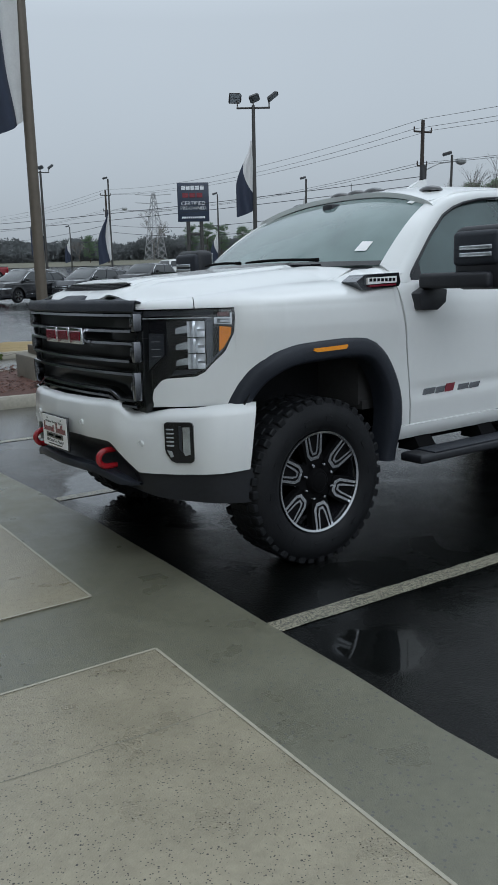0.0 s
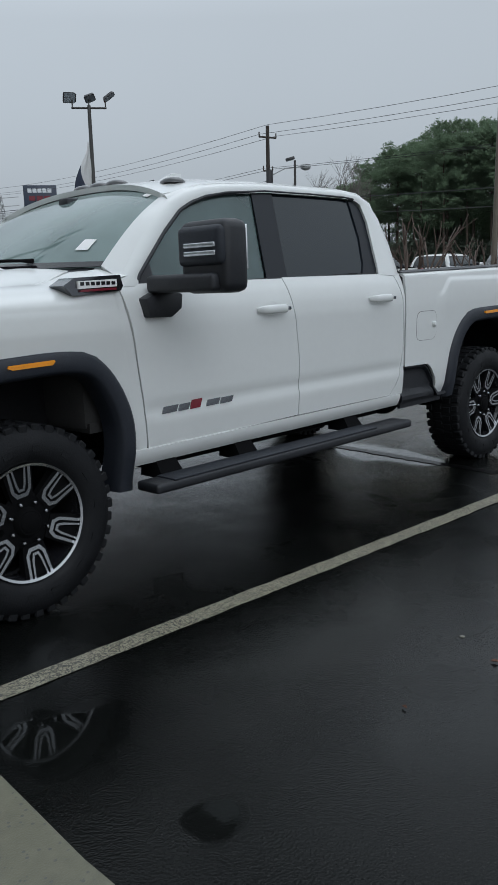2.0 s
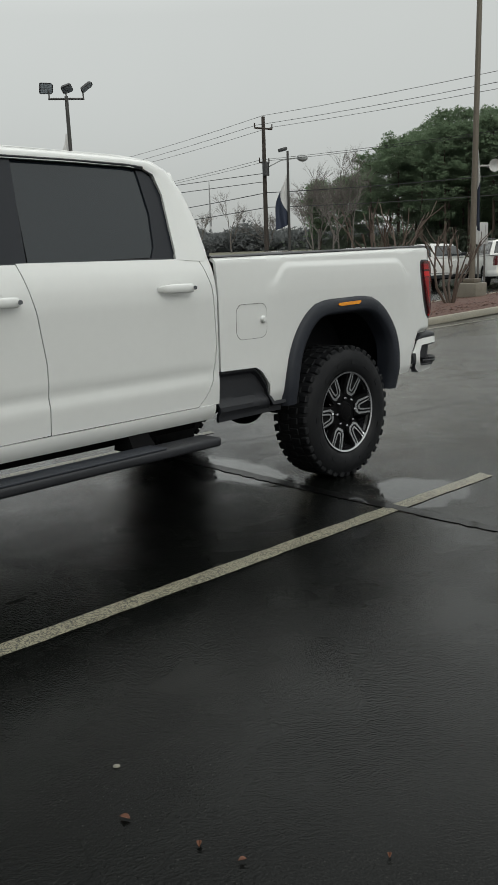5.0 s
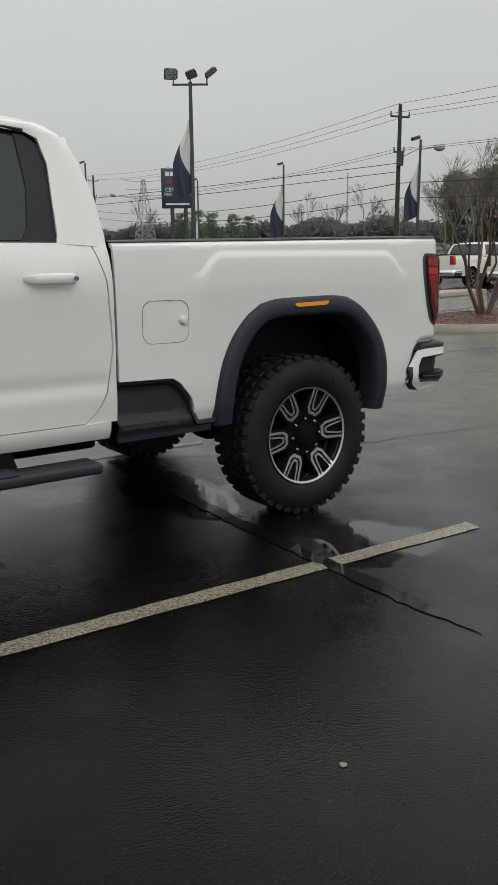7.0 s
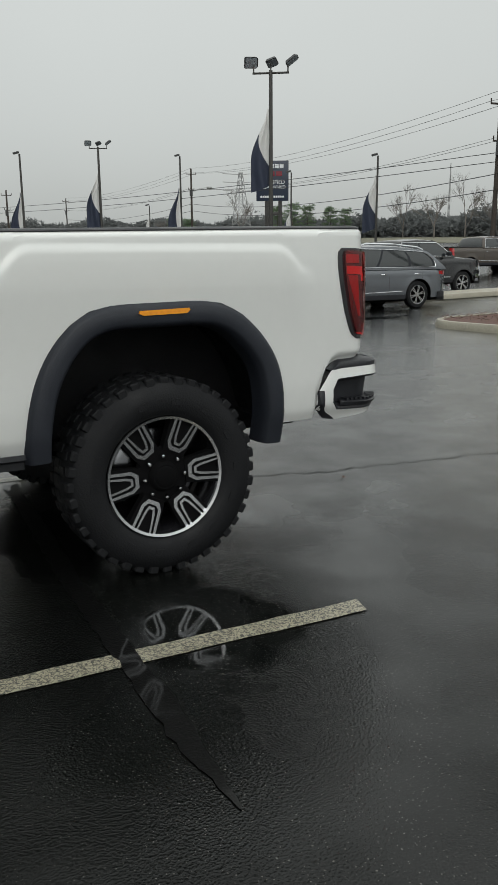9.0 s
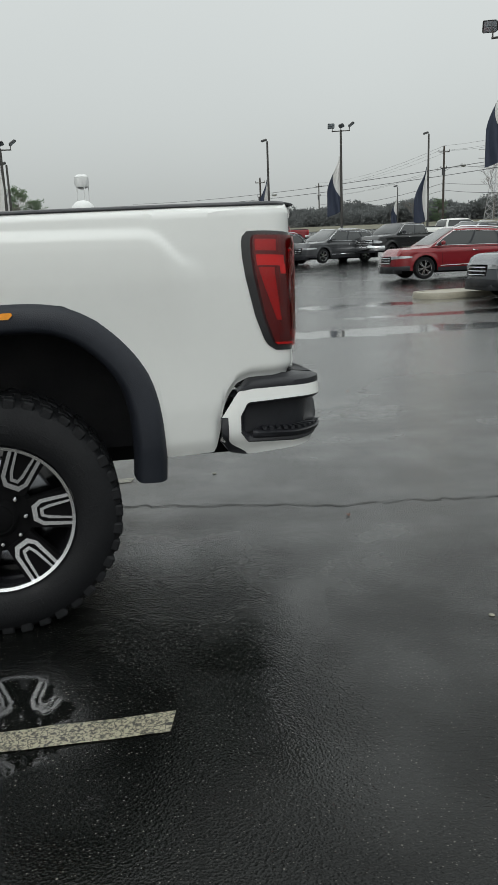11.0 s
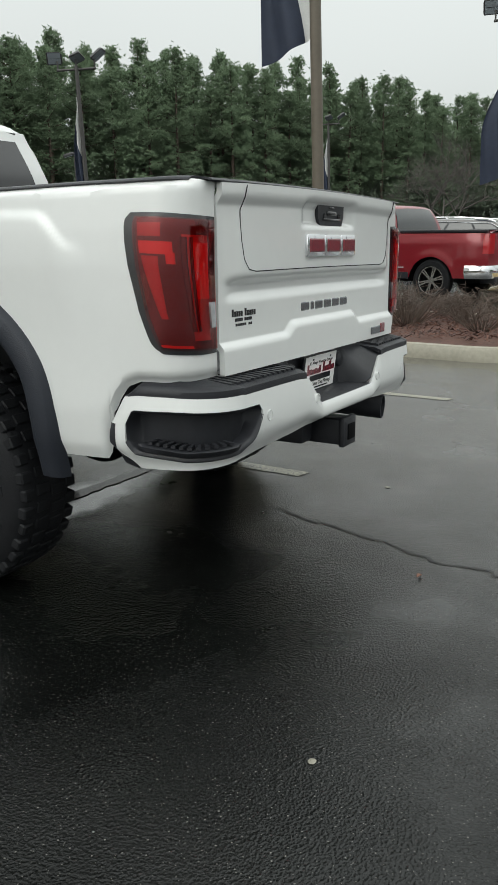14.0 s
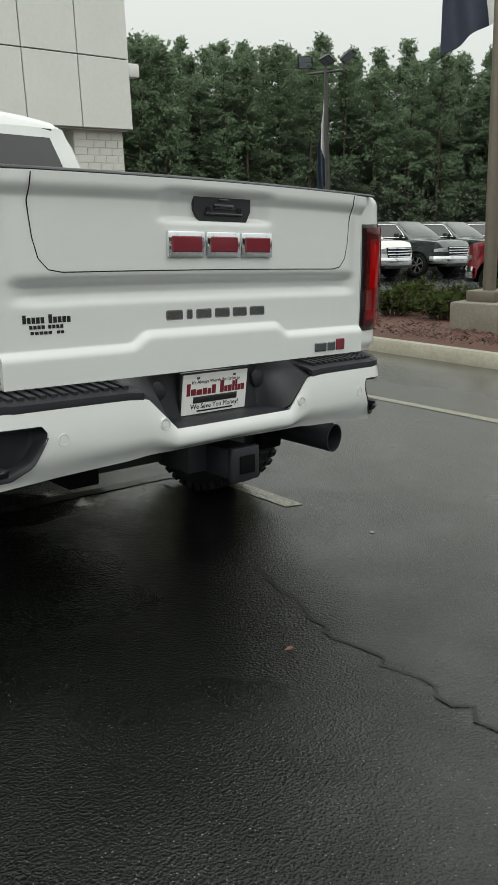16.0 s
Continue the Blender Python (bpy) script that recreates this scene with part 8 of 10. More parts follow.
# wall above the soffit made of panels with open joints
nrow, pw, ph = 6, 1.22, 1.37
for r in range(nrow):
    for c in range(16):
        b = bmesh.new()
        y1 = by1 - c * pw
        z0, z1 = soffit + r * ph, soffit + (r + 1) * ph
        box(b, bx0 - 0.06, y1 - pw + 0.012, z0 + 0.012, bx0, y1 - 0.012, z1 - 0.012, 0.004, seg=1)
        part("wall_panel", b, PANEL_WHITE, show)
    b = bmesh.new()
    for c in range(3):
        box(b, bx0 - (c + 1) * 4.0 + 0.012, by1 - 0.06, z0 + 0.012, bx0 - 0.065 - c * 4.0 - 0.012, by1 - 0.002, z1 - 0.012, 0.004, seg=1)
    part("wall_panel", b, PANEL_WHITE, show)
bm = bmesh.new()
box(bm, -22.0, by1 - 20.4, soffit + 0.02, bx0 - 0.05, by1 - 0.05, soffit + 8.15)
part("portico_core", bm, MATT_DARK, show)
bm = bmesh.new()
box(bm, -22.0, by1 - 20.3, soffit - 0.02, bx0 - 0.08, by1 - 0.08, soffit + 0.02)
part("soffit", bm, WALL_GREY, show)
for c in range(3):
    py1 = by1 - 0.12 - c * 8.0
    b = bmesh.new()
    box(b, bx0 - 1.45, py1 - 1.20, 0.0, bx0 - 0.25, py1, soffit)
    pier = part("pier", b, MORTAR, show, "painted brick pier")
    brick = None
    course = 0
    while course * 0.15 < soffit - 0.08:
        z0 = course * 0.15 + 0.01
        for k in range(4):
            shift = 0.0 if course % 2 else 0.15
            y0 = py1 - 1.20 + k * 0.30 + (shift if k else 0)
            y1 = min(py1, py1 - 1.20 + (k + 1) * 0.30 + shift)
            if y1 - y0 < 0.06 or c > 0:
                continue
            if brick is None:
                b = bmesh.new()
                box(b, -0.01, 0.0, 0.0, 0.012, 0.34, 0.138, 0.004, seg=1)
                brick = part("brick", b, BRICK_WHITE, pier)
                brick.matrix_basis = pose(bx0 - 0.25, y0 + 0.005, z0) @ Matrix.Diagonal((1, (y1 - y0 - 0.01) / 0.34, 1, 1))
            else:
                o = brick.copy()
                scene.collection.objects.link(o)
                o.matrix_basis = pose(bx0 - 0.25, y0 + 0.005, z0) @ Matrix.Diagonal((1, (y1 - y0 - 0.01) / 0.34, 1, 1))
        course += 1
bm = bmesh.new()
box(bm, -22.0, -9.5, 0.0, -14.5, by1 - 0.4, soffit)
part("back_wall", bm, WALL_GREY, show, "grey showroom wall")
for c in range(5):
    b = bmesh.new()
    y0 = -8.5 + c * 4.0
    box(b, -14.52, y0 - 1.5, 0.3, -14.46, y0 + 2.1, 2.9, 0.01)
    part("shop_window", b, GLOSS_BLACK, show, "dark shop window")
bm = bmesh.new()
box(bm, bx0 - 0.22, by1 - 0.02, soffit + 1.04, bx0 + 0.02, by1 + 0.24, soffit + 1.31, 0.03)
part("wall_light", bm, PANEL_WHITE, show, "white wall light on the corner")
plumb(show)

# ---- far low building and the water towers
def far_place(bearing, dist):
    a = radians(bearing)
    return 5.5 + dist * math.sin(a), -2.7 + dist * math.cos(a)


CREAM = material("cream_wall", (0.52, 0.50, 0.45), 0.7, vary=0.1, scale=0.4)
fx, fy = far_place(3.4, 250)
fz = ground_z(fx, fy) - 3.5
store = thing("low_store", fx, fy, fz, 0.0, "long cream single-storey store with dark openings", "building")
bm = bmesh.new()
box(bm, fx - 14, fy, fz, fx + 14, fy + 12, fz + 3.2)
box(bm, fx - 14.6, fy - 0.8, fz + 3.0, fx + 14.6, fy + 12, fz + 5.0)
part("wall", bm, CREAM, store)
for k in range(6):
    bm = bmesh.new()
    box(bm, fx - 12.5 + k * 4.3, fy - 0.15, fz, fx - 9.6 + k * 4.3, fy + 0.1, fz + 2.8)
    part("doorway", bm, MATT_DARK, store)
TANK = material("white_tank", (0.66, 0.67, 0.67), 0.6, vary=0.05, scale=0.3)
tx, ty = far_place(0.75, 420)
tz = ground_z(tx, ty) - 6
t1 = thing("water_tower", tx, ty, tz, 0.0, "white elevated water tank on thin legs", "water tower")
bm = bmesh.new()
rings = lathe(bm, [(0.0, 34.5), (2.2, 34.2), (3.4, 33.2), (3.5, 29.8), (3.0, 28.4), (0.5, 27.4)], 24, Matrix.Translation((tx, ty, tz)) @ Matrix.Rotation(radians(90), 4, "X"))
part("tank", bm, TANK, t1)
for k in range(5):
    a = 2 * math.pi * k / 5
    bm = bmesh.new()
    tube(bm, [(tx + 3.6 * math.cos(a), ty + 3.6 * math.sin(a), tz), (tx + 3.0 * math.cos(a), ty + 3.0 * math.sin(a), tz + 30)], 0.22, 6)
    part("leg", bm, TANK, t1)
t2 = thing("standpipe_tank", tx - 0.6, ty - 25, tz, 0.0, "broad white standpipe water tank with a domed top", "water tower")
bm = bmesh.new()
lathe(bm, [(0.0, 20.8), (2.6, 20.2), (4.6, 18.6), (5.6, 16.4), (5.4, 15.2), (4.4, 14.0), (4.4, 0.0)], 28, Matrix.Translation((tx - 0.6, ty - 25, tz)) @ Matrix.Rotation(radians(90), 4, "X"))
part("tank", bm, TANK, t2)
# ---------------------------------------------------------------- parked cars
CAR_GLASS = material("car_window_dark", (0.018, 0.022, 0.024), 0.06, coat=0.4)
ALLOY = material("alloy_wheel", (0.50, 0.51, 0.52), 0.25, 1.0)
CAR_PAINTS = {}


def paint(name, color, flake=0.0, rough=0.25):
    if name not in CAR_PAINTS:
        CAR_PAINTS[name] = material(name + "_car_paint", color, rough, flake, vary=0.03, scale=2, coat=0.7)
    return CAR_PAINTS[name]


CAR_KINDS = {
    "suv": dict(L=5.18, W=0.985, H=1.76, wb=3.07, fo=0.98, r=0.385, sill=0.30, belt=1.10, hood=1.06, nose=0.80, deck=1.06, b0=1.42, r0=0.42, r3=-1.85, b3=-2.48, drop=0.10),
    "big_suv": dict(L=5.20, W=1.02, H=1.90, wb=2.95, fo=0.98, r=0.405, sill=0.42, belt=1.26, hood=1.20, nose=0.98, deck=1.26, b0=1.45, r0=0.72, r3=-2.25, b3=-2.52, drop=0.03),
    "pickup": dict(L=5.85, W=1.01, H=1.90, wb=3.74, fo=0.97, r=0.405, sill=0.46, belt=1.28, hood=1.22, nose=1.00, deck=1.34, b0=1.58, r0=0.82, r3=-0.70, b3=-0.92, drop=0.02),
    "saloon": dict(L=4.80, W=0.92, H=1.46, wb=2.80, fo=0.95, r=0.335, sill=0.26, belt=0.94, hood=0.90, nose=0.64, deck=1.02, b0=1.20, r0=0.25, r3=-1.05, b3=-1.95, drop=0.05)}


def parked_car(kind, x, y, rz, paint_name, color, label, category="car", flake=0.0, group="parked cars", chrome=True):
    """A parked SUV, pickup or saloon. Built with its nose along +x, then turned."""
    body_paint = paint(paint_name, color, flake)
    S = CAR_KINDS[kind]
    L, W, H, wb, r, belt = S["L"], S["W"], S["H"], S["wb"], S["r"], S["belt"]
    b0, r0, r3, b3 = S["b0"], S["r0"], S["r3"], S["b3"]
    xf = L / 2
    ax = (xf - S["fo"], xf - S["fo"] - wb)
    car = thing({"suv": "parked_suv", "big_suv": "parked_suv", "pickup": "parked_pickup", "saloon": "parked_saloon"}[kind], 0, 0, 0, 0, label, category, group)
    bright = CHROME if chrome else PLASTIC

    def top(px):
        if px > b0 - 0.05:
            k = (px - b0) / (xf - b0)
            return lerp(belt + 0.02, S["hood"], min(1.0, k / 0.8)) - (S["hood"] - S["nose"]) * smooth(0.80, 1.0, k) ** 1.6
        if px < b3:
            return lerp(belt, S["deck"], smooth(b3, b3 - 0.12, px)) - (0.05 * smooth(-xf + 0.25, -xf, px) if kind != "pickup" else 0.0)
        return belt

    def low(px):
        z = S["sill"] + 0.07 * smooth(xf - 0.30, xf, abs(px))
        for a in ax:
            d, R = abs(px - a), r + 0.07
            if d < R:
                z = max(z, r * 0.97 + math.sqrt(max(0.0, R * R - d * d)) * 0.98)
        return z

    def half(px):
        e = max(0.0, (abs(px) - (xf - 0.85)) / 0.85)
        return W * (1 - (0.24 if kind != "pickup" or px > 0 else 0.10) * e ** 2.8)

    def side(px, z):
        """How far out the flank lies: a bulge, a crease under the windows and full arches."""
        k = min(1.0, max(0.0, (z - S["sill"]) / (belt - S["sill"])))
        out = half(px) - 0.05 + 0.05 * math.sin(math.pi * (0.18 + 0.66 * k)) - 0.025 * smooth(0.86, 1.0, k) + 0.008 * smooth(0.72, 0.78, k) * smooth(0.86, 0.78, k)
        for a in ax:
            out += 0.018 * smooth(r + 0.22, r + 0.06, math.hypot(px - a, z - r))
        return out

    bm = bmesh.new()
    marks = sorted({lerp(-xf, xf, k / 70) for k in range(71)} | {a + (r + 0.07) * math.cos(math.pi * k / 14) for a in ax for k in range(15)})
    def hull(u, v):
        px = marks[round(u * (len(marks) - 1))]
        lo, tp = low(px), top(px)
        if v <= 0.4 or v >= 0.6:
            k = v / 0.4 if v <= 0.4 else (1 - v) / 0.4
            z = lerp(lo, tp - 0.045, k)
            py = side(px, z)
            return (px, -py if v <= 0.4 else py, z)
        k = (v - 0.4) / 0.2
        w = side(px, tp - 0.045)
        return (px, lerp(-w, w, k), tp - 0.045 + 0.05 * min(1.0, 2.2 * math.sin(math.pi * k)))
    grid(bm, hull, len(marks) - 1, 30)
    part("body", bm, body_paint, car, "", 50)
    for sx, nm in ((1, "front_panel"), (-1, "rear_panel")):
        bm = bmesh.new()
        def cap(u, v):
            w, lo, tp = side(sx * xf, 0.9), low(sx * xf), top(sx * xf)
            bow = (0.11 if sx > 0 else 0.06) * (1 - abs(2 * u - 1) ** 3) * (0.55 + 0.45 * math.sin(math.pi * v))
            return (sx * (xf - 0.004 + bow), lerp(-w, w, u), lerp(lo - 0.02, tp - 0.04, v))
        grid(bm, cap, 20, 10)
        part(nm, bm, body_paint, car, "", 60)
    bm = bmesh.new()
    box(bm, -xf + 0.28, -W + 0.20, S["sill"] - 0.09, xf - 0.28, W - 0.20, belt - 0.1)
    part("underbody", bm, MATT_DARK, car)

    # cabin: one curved shell under windscreen, roof and back, with glass let in
    zt, bw, rw = H - 0.05, side(0.0, belt - 0.045), W - 0.235
    prof = []
    for k in range(9):
        q = k / 9
        prof.append((lerp(b0, r0, q) + 0.06 * math.sin(math.pi * q), lerp(belt - 0.02, zt, q ** 0.93)))
    for k in range(13):
        q = k / 12
        prof.append((lerp(r0, r3, q), zt + 0.05 * math.sin(math.pi * (0.08 + 0.84 * q)) - S["drop"] * q * q))
    end = prof[-1][1]
    for k in range(1, 9):
        q = k / 8
        prof.append((lerp(r3, b3, q) - (0.04 * math.sin(math.pi * q) if kind != "saloon" else -0.03 * math.sin(math.pi * q)), lerp(end, belt - 0.02, q ** (1.15 if kind != "saloon" else 0.9))))
    def wall(z):
        k = min(1.0, max(0.0, (z - belt) / (zt - belt)))
        return lerp(bw, rw, k ** 1.25)
    bm = bmesh.new()
    def shell(u, v):
        px, h = prof[round(u * (len(prof) - 1))]
        e = 0.05 * smooth(belt, belt + 0.25, h)
        if v <= 0.3 or v >= 0.7:
            k = v / 0.3 if v <= 0.3 else (1 - v) / 0.3
            z = lerp(belt - 0.03, max(belt - 0.02, h - e), k)
            return (px, -wall(z) if v <= 0.3 else wall(z), z)
        k = (v - 0.3) / 0.4
        w = wall(h - e)
        return (px, lerp(-w, w, k), max(belt - 0.02, h - e) + e * (1 - abs(2 * k - 1) ** 3.5))
    grid(bm, shell, len(prof) - 1, 20)
    part("roof", bm, body_paint, car, "", 50)
    front_line = sorted((z, px) for px, z in prof[:10])
    back_line = sorted((z, px) for px, z in prof[21:])
    zw0, zw1 = belt + 0.035, zt - 0.085
    def pane_at(sgn, k, v, out):
        """A place on the side glass: k from the back pillar to the front one."""
        z = lerp(zw0, zw1 - (S["drop"] * 0.75 * (1 - k) ** 2), v)
        xa, xb = interp(z, back_line) + (0.16 if kind in ("suv", "big_suv") else 0.10), interp(z, front_line) - 0.12
        if kind == "suv":
            xa += 0.42 * (v - 0.5) ** 2 + 0.10 * (1 - v)
        return (lerp(xa, xb, k), sgn * (wall(z) + out), z)
    for sgn in (-1, 1):
        bm = bmesh.new()
        grid(bm, lambda u, v: pane_at(sgn, u, v, 0.006), 24, 8)
        part("window_surround", bm, TRIM, car, "", 50, 0.004)
        spans = {"suv": ((0.03, 0.27), (0.295, 0.605), (0.63, 0.985)), "big_suv": ((0.03, 0.33), (0.36, 0.65), (0.68, 0.985)), "pickup": ((0.03, 0.44), (0.47, 0.985)), "saloon": ((0.04, 0.46), (0.49, 0.985))}[kind]
        for a, c in spans:
            bm = bmesh.new()
            grid(bm, lambda u, v: pane_at(sgn, lerp(a, c, u), lerp(0.05, 0.94, v), 0.010), 8, 6)
            part("side_window", bm, CAR_GLASS, car, "", 50, 0.004)
        if chrome:
            bm = bmesh.new()
            loop = [pane_at(sgn, k / 16, 0.0, 0.012) for k in range(17)] + [pane_at(sgn, 1.0, k / 6, 0.012) for k in range(1, 7)] + [pane_at(sgn, 1 - k / 16, 1.0, 0.012) for k in range(1, 17)] + [pane_at(sgn, 0.0, 1 - k / 6, 0.012) for k in range(1, 7)]
            tube(bm, loop, 0.011, 5)
            part("window_chrome", bm, CHROME, car)
    for nm, i0, i1 in (("windscreen", 1, 9), ("rear_window", 22, 28)):
        bm = bmesh.new()
        def pane(u, v):
            px, h = prof[round(lerp(i0, i1, v))]
            k = lerp(0.07, 0.93, u)
            w = wall(h - 0.02)
            return (px + (0.008 if nm == "windscreen" else -0.008), lerp(-w, w, k), h - 0.05 * abs(2 * k - 1) ** 3.5 + 0.006)
        grid(bm, pane, 14, i1 - i0)
        part(nm, bm, CAR_GLASS, car, "", 60, 0.004)
    if kind in ("suv", "big_suv"):
        for sgn in (-1, 1):
            bm = bmesh.new()
            yr = sgn * (rw - 0.05)
            tube(bm, [(r0 - 0.05, yr, zt + 0.0), (r0 - 0.25, yr, zt + 0.065), (lerp(r0, r3, 0.5), yr, zt + 0.075 - S["drop"] * 0.25), (r3 + 0.25, yr, zt + 0.055 - S["drop"] * 0.8), (r3 + 0.05, yr, zt - S["drop"])], 0.022, 6)
            part("roof_rail", bm, bright, car)
    if kind == "pickup":
        # Solid dark block fills the bed: the open well's shade put into its colour
        bm = bmesh.new()
        box(bm, -xf + 0.10, -W + 0.16, 0.80, b3 - 0.10, W - 0.16, S["deck"] + 0.012)
        part("bed_well", bm, MATT_DARK, car)
        for sgn in (-1, 1):
            bm = bmesh.new()
            box(bm, -xf + 0.04, min(sgn * (W - 0.17), sgn * (W - 0.07)), S["deck"] - 0.03, b3 - 0.12, max(sgn * (W - 0.17), sgn * (W - 0.07)), S["deck"] + 0.022, 0.012)
            part("bed_rail_cap", bm, PLASTIC, car)
        bm = bmesh.new()
        box(bm, -xf - 0.075, -0.14, S["deck"] - 0.20, -xf - 0.04, 0.14, S["deck"] - 0.10, 0.015)
        part("gate_handle", bm, PLASTIC, car)
    # lamps that wrap round the corners
    def wrap(sx, sgn, d, z, out):
        """d: along the flank to the corner (below 0), then across the end (above 0)."""
        if d < 0:
            px = sx * (xf + d)
            return (px, sgn * (side(px, z) + out), z)
        w = side(sx * xf, 0.9)
        u = d / (2 * w)
        bow = (0.11 if sx > 0 else 0.06) * (1 - abs(2 * u - 1) ** 3)
        return (sx * (xf - 0.004 + bow + out), sgn * (w - d), z)
    tall = kind in ("pickup", "big_suv")
    for sgn in (-1, 1):
        bm = bmesh.new()
        zn = S["nose"]
        def head(u, v):
            d = lerp(-0.30 if tall else -0.50, 0.20 if tall else 0.26, u)
            hi = (0.17 if tall else 0.11) * (0.55 + 0.45 * u)
            return wrap(1, sgn, d, zn - 0.10 - (0.06 if tall else 0.0) + (0.04 * (1 - u) if not tall else 0.0) + hi * v, 0.006)
        grid(bm, head, 16, 4)
        part("headlamp", bm, LENS, car, "", 60, 0.01)
        bm = bmesh.new()
        if tall:
            z0, z1, da, db = S["deck"] - 0.42, S["deck"] - 0.06, -0.10, (0.17 if kind == "pickup" else 0.07)
        elif kind == "suv":
            z0, z1, da, db = belt - 0.20, belt - 0.07, -0.34, 0.42
        else:
            z0, z1, da, db = S["deck"] - 0.24, S["deck"] - 0.08, -0.25, 0.35
        grid(bm, lambda u, v: wrap(-1, sgn, lerp(da, db, u), lerp(z0 + (0.03 * (1 - u) if not tall else 0.0), z1, v), 0.006), 14, 5)
        part("tail_lamp", bm, TAIL_RED if kind != "big_suv" else TAIL_DARK, car, "", 60, 0.012)
        bm = bmesh.new()
        xm = b0 - 0.42
        vs = box(bm, xm - 0.05, -0.11, -0.07, xm + 0.06, 0.11, 0.08, 0.045, None, seg=3)
        bmesh.ops.translate(bm, verts=bm.verts, vec=(0, sgn * (bw + 0.15), belt + 0.11))
        part("door_mirror", bm, body_paint if kind != "pickup" else PLASTIC, car)
        doors = ((b0 - 0.45, lerp(b0, b3, 0.475)), (lerp(b0, b3, 0.475), lerp(b0, b3, 0.77 if kind != "pickup" else 0.98)))
        for xa, xb in doors:
            bm = bmesh.new()
            px = xb + 0.18
            tube(bm, [(px - 0.10, sgn * (side(px, belt - 0.17) + 0.004), belt - 0.165), (px - 0.07, sgn * (side(px, belt - 0.17) + 0.035), belt - 0.16), (px + 0.07, sgn * (side(px, belt - 0.17) + 0.035), belt - 0.155), (px + 0.10, sgn * (side(px, belt - 0.17) + 0.004), belt - 0.155)], 0.014, 6)
            part("door_handle", bm, CHROME if chrome else body_paint, car)
        for px in (doors[0][0], doors[0][1], doors[1][1]):
            bm = bmesh.new()
            zs = [lerp(max(S["sill"] + 0.10, low(px) + 0.03), belt - 0.04, k / 8) for k in range(9)]
            tube(bm, [(px, sgn * (side(px, z) - 0.002), z) for z in zs], 0.004, 4)
            part("door_seam", bm, MATT_DARK, car)
        # dark sill and a bright strip above it
        bm = bmesh.new()
        xa, xb = ax[1] + r + 0.09, ax[0] - r - 0.09
        grid(bm, lambda u, v: (lerp(xa, xb, u), sgn * (side(lerp(xa, xb, u), S["sill"] + 0.12 * v) + 0.008), S["sill"] - 0.03 + 0.13 * v), 10, 3)
        part("sill_trim", bm, PLASTIC if kind != "saloon" else body_paint, car, "", 40, 0.01)
        if chrome and kind != "saloon":
            bm = bmesh.new()
            tube(bm, [(lerp(xa + 0.1, xb - 0.1, k / 6), sgn * (side(lerp(xa + 0.1, xb - 0.1, k / 6), S["sill"] + 0.17) + 0.004), S["sill"] + 0.15 + 0.04 * (1 - k / 6)) for k in range(7)], 0.013, 5)
            part("chrome_strip", bm, CHROME, car)
    # grille with bars, bumpers, plate
    zn, gw = S["nose"], (W - 0.36 if tall else W - 0.52)
    g0, g1 = (zn - 0.30, zn + 0.02) if tall else (zn - 0.26, zn - 0.02)
    bm = bmesh.new()
    grid(bm, lambda u, v: (lerp(0.0, 1.0, 0.0) + wrap(1, 1, side(xf, 0.9) - lerp(-gw, gw, u) * (1 - 0.12 * (1 - v)), 0, 0.006)[0], lerp(-gw, gw, u) * (1 - 0.12 * (1 - v)), lerp(g0, g1, v)), 16, 4)
    gr = part("grille", bm, GLOSS_BLACK, car, "", 60, 0.02)
    for k in range(4 if tall else 3):
        bm = bmesh.new()
        z = lerp(g0 + 0.03, g1 - 0.03, k / (3 if tall else 2))
        w = gw * (0.92 if k else 0.86)
        tube(bm, [(wrap(1, 1, side(xf, 0.9) - lerp(-w, w, q / 10), 0, 0.022)[0], lerp(-w, w, q / 10), z) for q in range(11)], 0.016 if tall else 0.011, 6)
        part("grille_bar", bm, bright, gr)
    for sx in (1, -1):
        bm = bmesh.new()
        zb0, zb1 = S["sill"] + 0.0, S["sill"] + (0.24 if tall else 0.16)
        span = side(sx * xf, 0.9)
        def bump(u, v):
            d = lerp(-0.42, 2 * span + 0.42, u)
            far = d > 2 * span
            p = wrap(sx, 1, 2 * span - d if far else d, lerp(zb0, zb1, v), 0.022 + 0.03 * math.sin(math.pi * v) * (1 if tall else 0.4))
            return (p[0], -p[1], p[2]) if far else p
        grid(bm, bump, 40, 5)
        part("bumper", bm, CHROME if kind == "pickup" and chrome else (PLASTIC if kind == "suv" else body_paint), car, "", 60, 0.012)
        bm = bmesh.new()
        box(bm, min(sx * (xf - 0.25), sx * (xf + 0.09)), -W + 0.30, S["sill"] - 0.10, max(sx * (xf - 0.25), sx * (xf + 0.09)), W - 0.30, S["sill"] + 0.03, 0.02)
        part("air_dam", bm, PLASTIC, car)
    bm = bmesh.new()
    zp = S["sill"] + 0.13 if kind == "pickup" else S["deck"] - 0.36
    box(bm, -xf - 0.115, -0.16, zp - 0.08, -xf - 0.04, 0.16, zp + 0.08, 0.004)
    part("number_plate", bm, PLATE, car)
